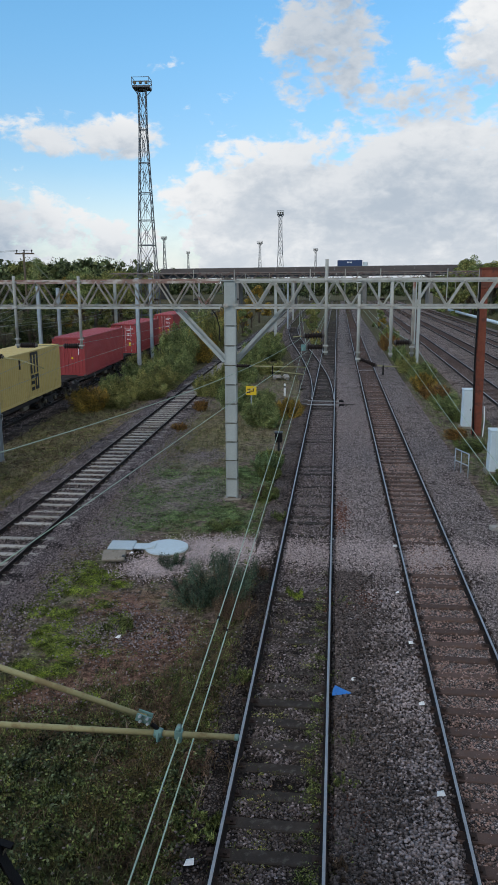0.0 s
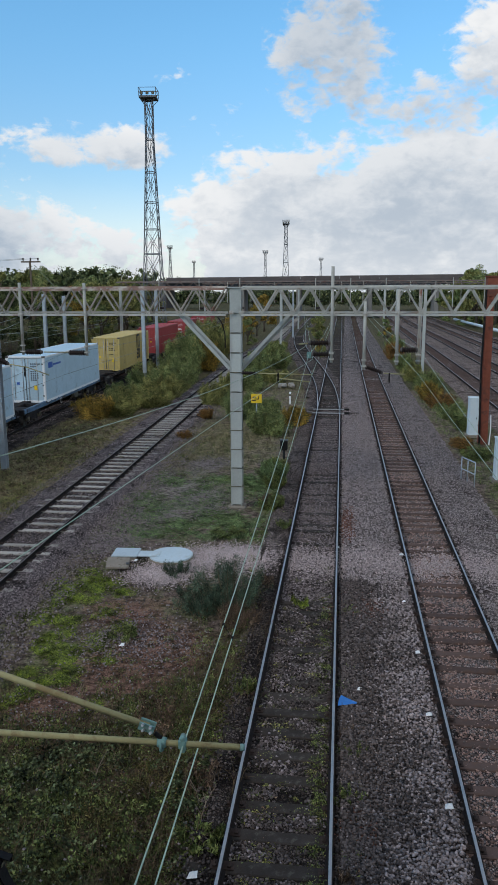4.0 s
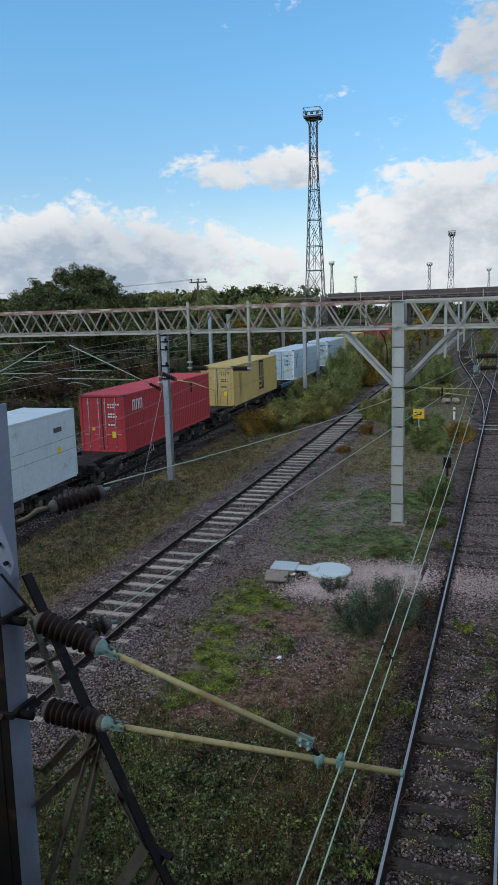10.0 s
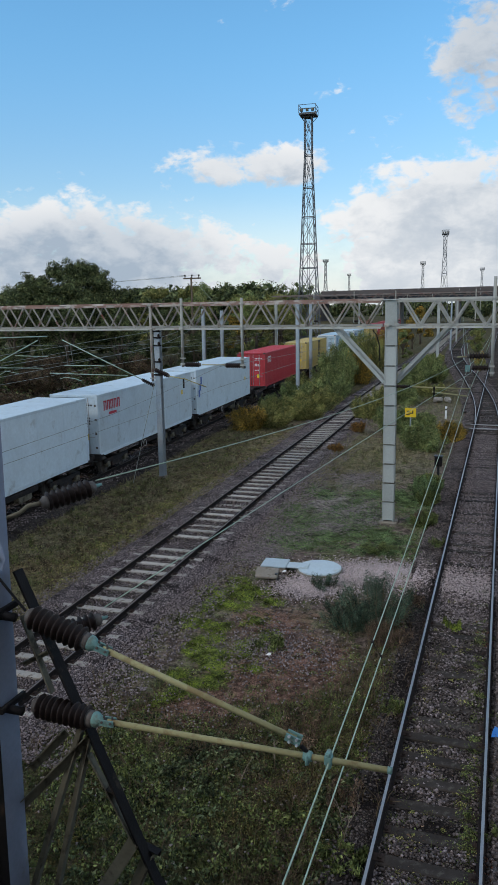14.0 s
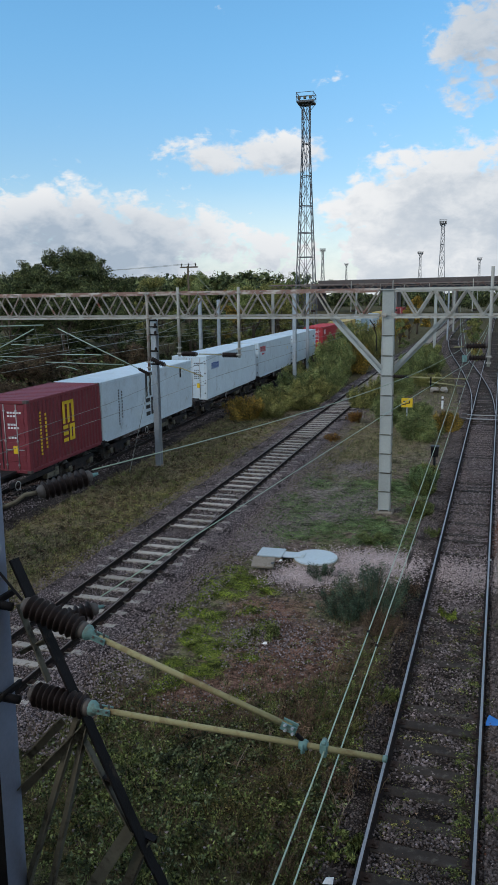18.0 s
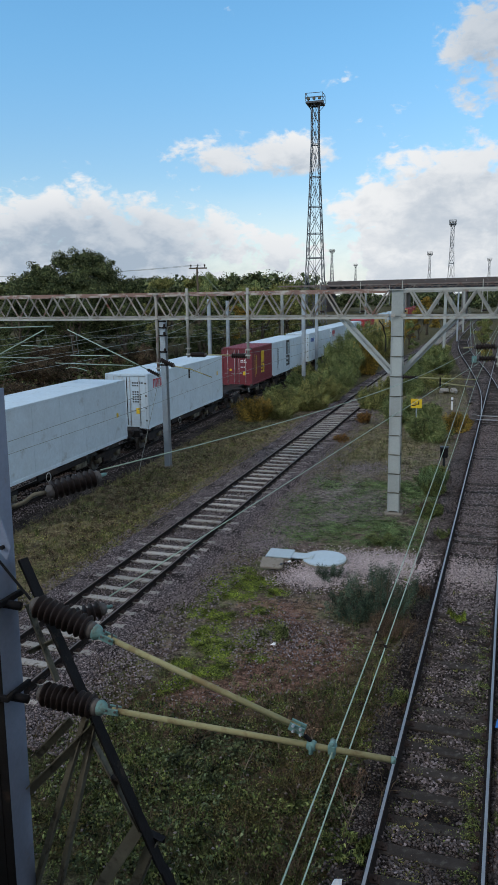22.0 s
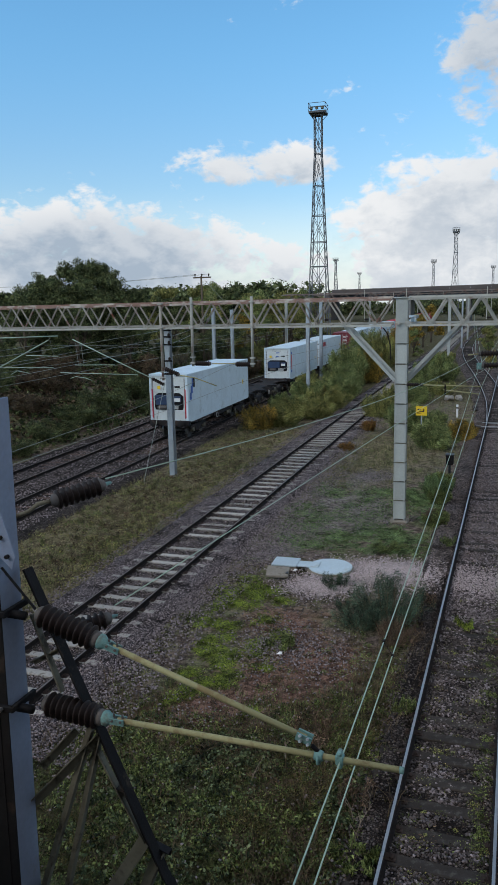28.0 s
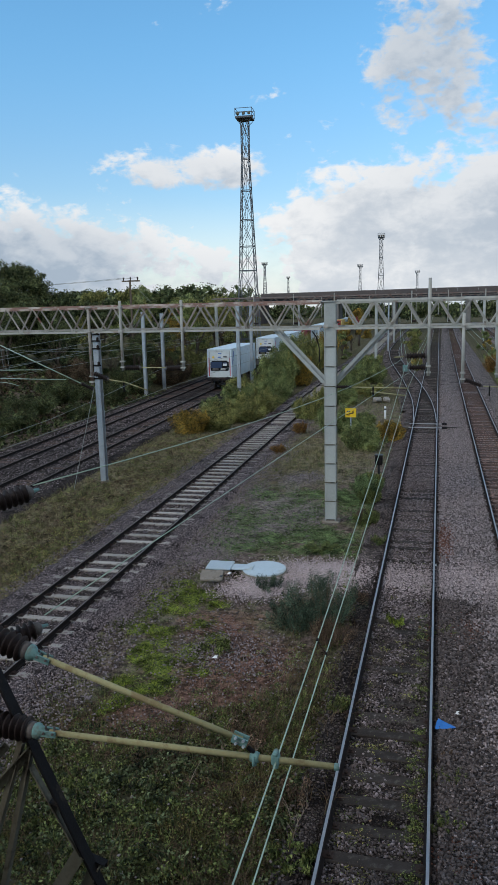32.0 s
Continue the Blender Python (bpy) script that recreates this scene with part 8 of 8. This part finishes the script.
# ---- lighting towers ----
def light_tower(x, y, h, w0, w1, label, panels, r=0.07, head=2.2):
    t = thing("lighting_tower", (x, y, bank(x, y) - 0.2), 4, label, "lighting tower", "lighting towers")
    zs = [0] + panels + [h - 1.6]

    def half(z):
        return (w0 + (w1 - w0) * min(1, z / (h * 0.8))) / 2

    for sx in (-1, 1):
        for sy in (-1, 1):
            part("leg", MB().tube([(sx * half(z), sy * half(z), z) for z in zs], r, 6), M_STEELTOWER, t)
    for i, z in enumerate(zs):
        q = half(z)
        if 0 < i:
            mb = MB()
            for a, b in (((-q, -q), (q, -q)), ((q, -q), (q, q)), ((q, q), (-q, q)), ((-q, q), (-q, -q))):
                mb.beam((*a, z), (*b, z), r * 1.6, r * 1.6)
            part("ring", mb, M_STEELTOWER, t)
        if i + 1 < len(zs):
            z2 = zs[i + 1]
            m = max(1, round((z2 - z) / (q * 4.4)))
            for k in range(m):
                za, zb = z + (z2 - z) * k / m, z + (z2 - z) * (k + 1) / m
                qa, qb = half(za), half(zb)
                for sgn in (1, -1):
                    part("brace", MB().beam((-qa, sgn * qa, za), (qb, sgn * qb, zb), r, r).beam((qa, sgn * qa, za), (-qb, sgn * qb, zb), r, r), M_STEELTOWER, t)
                    part("brace", MB().beam((sgn * qa, -qa, za), (sgn * qb, qb, zb), r, r).beam((sgn * qa, qa, za), (sgn * qb, -qb, zb), r, r), M_STEELTOWER, t)
    part("ladder", MB().beam((0.12, 0, 0), (0.05, 0, h - 1), 0.05, 0.05).beam((-0.22, 0, 0), (-0.2, 0, h - 1), 0.05, 0.05), M_STEELTOWER, t)
    k = head / 2
    part("platform", MB().box((0, 0, h - 1.25), (head, head, 0.30)), M_STEELTOWER, t, "", False, 0.03)
    for sx in (-1, 1):
        for sy in (-1, 1):
            part("platform_strut", MB().beam((sx * half(h) * 0.9, sy * half(h) * 0.9, h - 2.3), (sx * k * 0.9, sy * k * 0.9, h - 1.4), r, r), M_STEELTOWER, t)
            part("rail_post", MB().beam((sx * k, sy * k, h - 1.1), (sx * k, sy * k, h + 0.05), r, r), M_STEELTOWER, t)
    for z in (h - 0.55, h):
        for a, b in (((-k, -k), (k, -k)), ((k, -k), (k, k)), ((k, k), (-k, k)), ((-k, k), (-k, -k))):
            part("guard_rail", MB().beam((*a, z), (*b, z), r * 0.9, r * 0.9), M_STEELTOWER, t)
    for i in range(3):
        part("floodlight", MB().box((-k + (i + 0.5) * head / 3, -k + 0.1, h - 0.75), (0.42, 0.3, 0.42)), M_BRACE2, t, "grey floodlight", False, 0.05)
        part("floodlight", MB().box((-k + (i + 0.5) * head / 3, k - 0.1, h - 0.75), (0.42, 0.3, 0.42)), M_BRACE2, t, "grey floodlight", False, 0.05)
    return t


light_tower(-29.45, 116.0, 37.8, 3.45, 1.10, "tall dark lattice lighting tower with railed platform", [3.2, 9.6, 13.9, 17.6, 21.6, 26.0, 30.7], 0.072, 2.55)
light_tower(-19.65, 262.0, 32.0, 3.2, 1.0, "far lattice lighting tower", [6, 12, 18, 24], 0.10, 2.3)
for _x, _y in ((-43.9, 430), (-99.2, 430), (-15.2, 530), (-127, 640)):
    light_tower(_x, _y, 31.0, 3.0, 1.0, "distant slender lighting tower", [8, 16, 24], 0.11, 3.0)


# ---- viaduct ----
# concrete coloured darker to hold the shade on the viaduct's near side
M_PARAPET = mat("shade_dark_parapet_concrete", (0.115, 0.098, 0.095), 0.9, 0, 0.15, 0.4, ((0.09, 0.085, 0.085), 0.35, 0.2), 0.2, 6)


def viaduct():
    t = thing("road_viaduct", (0, 230, 0), 0, "long grey concrete road viaduct on piers with dark girders", "viaduct")
    t.matrix_basis = pose(0, 230, 0.40, 0, -0.4, 0)
    part("deck", MB().box((22.5, 0, 10.75), (151, 11, 0.7)), M_PARAPET, t)
    for i in range(26):
        part("parapet", MB().box((-53 + 5.8 * (i + 0.5), -5.4, 11.5), (5.76, 0.3, 0.9)), M_PARAPET, t)
        part("coping", MB().box((-53 + 5.8 * (i + 0.5), -5.4, 12.02), (5.79, 0.4, 0.12)), M_DECK, t)
    for dy in (-4.2, -1.4, 1.4, 4.2):
        part("girder", MB().box((22.5, dy, 9.85), (151, 0.5, 1.2)), M_GIRDER, t)
    for x in (-30, -13, 8.2, 27.5, 48, 70):
        part("pier", MB().box((x, 0, 4.6), (1.3, 9, 9.4)), M_DECK, t, "", False, 0.1)
        part("pier_cap", MB().box((x, 0, 9.1), (2.0, 10.5, 0.5)), M_DECK, t)
    part("abutment", MB().box((-57.6, 0, 5.4), (9, 12, 11.0)), M_PARAPET, t, "", False, 0.2)
    part("abutment", MB().box((97, 0, 5.4), (9, 12, 11.0)), M_DECK, t, "", False, 0.2)


viaduct()


def lorry():
    t = thing("lorry", (3.7, 231.5, 11.1), 0, "lorry with a dark blue box body crossing the viaduct", "lorry")
    part("box_body", MB().box((0, 0, 1.9), (7.4, 2.4, 1.9)), mat("dark_blue_lorry_paint", (0.025, 0.05, 0.13), 0.5), t, "dark blue box body", False, 0.05)
    for i in range(4):
        part("lettering_bar", MB().box((0.35 + i * 0.36 - 1.0, -1.21, 2.2), (0.26, 0.02, 0.36)), M_WHITEP, t)
    part("cab", MB().box((4.6, 0, 1.35), (1.5, 2.3, 1.9)), M_CABINET, t, "", False, 0.12)
    part("chassis", MB().box((0.4, 0, 0.72), (8.8, 1.0, 0.3)), M_WAGON, t)
    for x in (-2.8, -1.6, 3.9):
        for s in (-1, 1):
            part("wheel", MB().lathe((x, s * 0.9, 0.5), (x, s * 1.18, 0.5), [(0, 0.42), (0.1, 0.5), (0.9, 0.5), (1, 0.42)], 16), M_BLACK, t)
    return t


LORRY = lorry()


# ---- the bridge under the camera ----
def own_bridge():
    t = thing("road_bridge", (0, 0, 0), 0, "plain concrete bridge with a low parapet across the tracks", "bridge")
    part("deck", MB().box((0, -5.0, 5.95), (90, 10.4, 0.8)), M_DECK, t)
    part("parapet", MB().box((0, 0.15, 6.95), (90, 0.16, 1.2)), M_DECK, t, "", False, 0.02)
    part("parapet", MB().box((0, -10.1, 6.95), (90, 0.16, 1.2)), M_DECK, t, "", False, 0.02)
    for x in (-34, -13.5, 6.2, 30):
        part("pier", MB().box((x, -5, 2.75), (1.0, 8, 5.6)), M_DECK, t, "", False, 0.05)


own_bridge()


# ---- yard furniture ----
def yard_things():
    # cover plate and slabs by the crossing
    n = 32
    t = thing("cover_plate", (-4.99, 20.92, 0.0), 0, "round pale grey chamber cover on gravel", "manhole cover")
    part("disc", MB().lathe((0, 0, -0.06), (0, 0, 0.07), [(0, 0.66), (0.9, 0.66), (1, 0.64)], n), M_COVER, t)
    part("rim", MB().lathe((0, 0, -0.08), (0, 0, 0.02), [(0, 0.70), (0.8, 0.70), (1, 0.67)], n), M_SLAB, t)
    t = thing("duct_lid", (-6.0, 20.75, 0.0), 4, "pale grey duct lid leading to the round cover", "duct lid")
    part("lid", MB().box((-0.35, 0.08, 0.10), (0.78, 0.72, 0.05)), M_COVER, t, "", False, 0.012)
    part("lid", MB().box((0.36, 0.06, 0.075), (0.66, 0.44, 0.05)), M_COVER, t, "", False, 0.012)
    part("side", MB().box((-0.35, 0.08, 0.0), (0.74, 0.66, 0.14)), M_SLAB, t)
    t = thing("concrete_slab", (-6.33, 19.85, 0.02), 12, "tilted brown concrete slab beside the duct lid", "concrete slab")
    part("slab", MB().box((0, 0, 0.10), (0.66, 0.62, 0.07), Euler((0.12, 0.05, 0)).to_matrix()), M_SLAB, t, "", False, 0.012)
    part("prop", MB().box((0.28, 0.1, 0.05), (0.08, 0.5, 0.14)), M_BLACK, t)
    # yellow sign
    t = thing("sign_post", (-4.81, 42.3, -0.05), 0, "yellow trackside sign with dark smudged marks on a post", "sign")
    part("post", MB().tube([(0, 0.04, 0), (0, 0.04, 2.12)], 0.035, 8), M_GALV, t)
    part("panel", MB().box((0, -0.02, 1.86), (0.62, 0.02, 0.53)), M_YELLOW, t, "yellow panel", False, 0.006)
    for x, z, a, b in ((-0.13, 1.94, 0.18, 0.055), (0.02, 1.83, 0.27, 0.055), (-0.15, 1.74, 0.22, 0.055), (0.13, 1.92, 0.065, 0.13)):
        part("marking", MB().box((x, -0.032, z), (a, 0.006, b)), M_BLACK, t)
    # cabinets
    for nm, x, y, w, d, h, lab in (("equipment_cabinet", 7.36, 41.6, 0.54, 0.6, 2.15, "tall pale blue trackside cabinet beside the rusty mast"), ("equipment_cabinet", 7.0, 31.5, 0.85, 0.6, 1.85, "pale grey trackside cabinet with weathered base")):
        t = thing(nm, (x, y, -0.05), 0, lab, "cabinet")
        part("body", MB().box((0, 0, h / 2), (w, d, h)), M_CABINET, t, "", False, 0.015)
        part("lid", MB().box((0, 0, h + 0.03), (w + 0.06, d + 0.06, 0.06)), M_CABINET, t, "", False, 0.012)
        part("door", MB().box((0, -d / 2 - 0.008, h * 0.52), (w - 0.08, 0.016, h * 0.86)), M_CABINET, t, "", False, 0.004)
        part("lock", MB().box((w * 0.22, -d / 2 - 0.025, h * 0.5), (0.04, 0.03, 0.10)), M_BLACK, t)
        part("plinth", MB().box((0, 0, 0.06), (w + 0.2, d + 0.2, 0.14)), M_SLAB, t)
    t = thing("handrail", (5.38, 30.8, -0.05), 0, "small pale tubular handrail beside the ballast", "handrail")
    P = [(-0.18, 0.62, 0), (0.0, 0.15, 0), (0.20, -0.42, 0)]
    for p in P:
        part("upright", MB().tube([p, (p[0], p[1], 1.05 if p is not P[1] else 1.0)], 0.024, 8), M_GALV, t, "", True)
    for z in (1.05, 0.55):
        part("rail_tube", MB().tube([(P[0][0], P[0][1], z), (P[2][0], P[2][1], z)], 0.024, 8), M_GALV, t, "", True)
    single("concrete_block", MB().box((5.42, 23.6, 0.10), (0.55, 0.30, 0.16), Matrix.Rotation(0.2, 3, "Z")), M_SLP_CONC, "pale concrete block lying on the ballast", "concrete block", "", "", False, 0.015)
    # dark bin-like box near the track
    t = thing("signal_box", (-2.62, 34.8, -0.05), 0, "small dark trackside junction box on a stub", "junction box")
    part("stub", MB().tube([(0, 0, 0), (0, 0, 0.5)], 0.06, 8), M_BLACK, t)
    part("box", MB().box((0, 0, 0.68), (0.34, 0.34, 0.45)), M_MASTWEB, t, "", False, 0.03)
    part("lid", MB().box((0, 0, 0.93), (0.40, 0.40, 0.05)), M_BLACK, t, "", False, 0.015)
    t = thing("marker_post", (-3.55, 52.5, -0.05), 0, "short white marker post in the weeds", "marker post")
    part("post", MB().box((0, 0, 0.45), (0.14, 0.1, 0.9)), M_WHITEP, t, "", False, 0.02)
    part("band", MB().box((0, 0, 0.68), (0.15, 0.11, 0.12)), M_INSEND, t)
    # litter
    mb = MB()
    mb.add([(0, -0.11, 0.03), (0.36, -0.03, 0.05), (0.40, 0.05, 0.02), (0.24, 0.07, 0.07), (0.06, 0.16, 0.10), (0.02, 0.04, 0.08)], [(0, 1, 5), (1, 2, 3), (1, 3, 5), (5, 3, 4), (0, 5, 4)])
    ob = single("plastic_sheet", mb, M_BLUEPLASTIC, "crumpled blue plastic sheet beside the rail", "litter")
    ob.location = (0.10, 13.1, 0.08)
    rng = random.Random(3)
    for x, y in ((0.52, 13.67), (1.82, 15.37), (1.80, 12.92), (1.82, 10.37), (-1.84, 8.55), (0.05, 22.0), (1.75, 18.1), (1.95, 21.6), (-4.75, 14.95), (-5.9, 20.2)):
        s = rng.uniform(0.05, 0.085)
        single("litter_scrap", MB().add([(-s, -s, 0), (s, -s * 0.7, 0.01), (s * 0.8, s, 0.02), (-s * 0.7, s * 0.8, 0), (0, 0, 0.05)], [(0, 1, 4), (1, 2, 4), (2, 3, 4), (3, 0, 4)]), M_WHITEP, "small crumpled white litter scrap", "litter", "white litter scraps").location = (x, y, 0.09)
    # rubble heap beyond the yard and a stick
    t = thing("rubble_pile", (-4.6, 62.0, -0.05), 0, "small pile of pale broken concrete", "rubble")
    for i in range(6):
        part("lump", MB().box((rng.uniform(-0.6, 0.6), rng.uniform(-0.3, 0.3), 0.18), (rng.uniform(0.3, 0.6), 0.3, rng.uniform(0.2, 0.4)), Euler((rng.uniform(-0.5, 0.5), rng.uniform(-0.5, 0.5), rng.uniform(0, 3))).to_matrix()), M_SLP_CONC, t, "", False, 0.04)
    # painted mark on a sleeper of the second track
    cu = bpy.data.curves.new("letters", "FONT")
    cu.body, cu.size, cu.extrude, cu.align_x, cu.align_y = "TSS", 0.20, 0.002, "CENTER", "CENTER"
    tmp = new("letters", cu)
    bpy.context.view_layer.update()
    me = bpy.data.meshes.new_from_object(tmp.evaluated_get(bpy.context.evaluated_depsgraph_get()))
    bpy.data.objects.remove(tmp)
    me.materials.clear()
    me.materials.append(M_WHITEP)
    ob = tagged(new("painted_letters", me), "white painted letters on a brown sleeper", "painted mark")
    ob.matrix_basis = pose(2.86, 10.32, 0.046, 0, 0, 180)
    # blue-white pipe beyond the main lines
    single("pipe_run", MB().tube([(27.5, 60, 1.0), (26.8, 100, 1.0), (27.2, 140, 1.1), (27.6, 190, 1.1)], 0.3, 8), M_CABINET, "long pale blue pipe beyond the main lines", "pipe", "", "", True)


yard_things()


def line_pole():
    t = thing("utility_pole", (-29.85, 70.0, bank(-29.85, 70.0) - 0.1), 0, "wooden utility pole with a crossarm and insulators", "utility pole")
    h = 11.0 - bank(-29.85, 70.0)
    part("pole", MB().tube([(0, 0, 0), (-0.08, 0, h)], [0.15, 0.10], 8), M_BARK, t, "", True)
    part("crossarm", MB().box((0.02, 0, h - 0.12), (1.9, 0.12, 0.13)), M_BARK, t)
    for x in (-0.75, 0.0, 0.75):
        part("pin_insulator", MB().lathe((x, 0, h - 0.05), (x, 0, h + 0.25), [(0, 0.04), (0.4, 0.05), (0.5, 0.09), (0.9, 0.09), (1, 0.03)], 8), M_INSUL, t)
    part("stay", MB().tube([(0.3, 0, h - 0.4), (2.4, 0.0, h - 2.6)], 0.02, 5), M_WIRE_GREY, t)
    for dx in (-0.75, 0.75):
        wire("power_line", sag((-29.85 + dx, 70, 11.1), (-75 + dx, 66, 11.6), 0.9), 0.016, M_WIRE_GREY, "pale power line running to a wooden pole")


line_pole()


def lorry_moves():
    walk(LORRY, [(t, pose(x, 231.5, 11.5 + 0.007 * x)) for t, x in ((0, 3.7), (2, 31.7), (4, 59.7), (5.5, 79), (7, 88), (9, 90), (32, 90))])


motions()
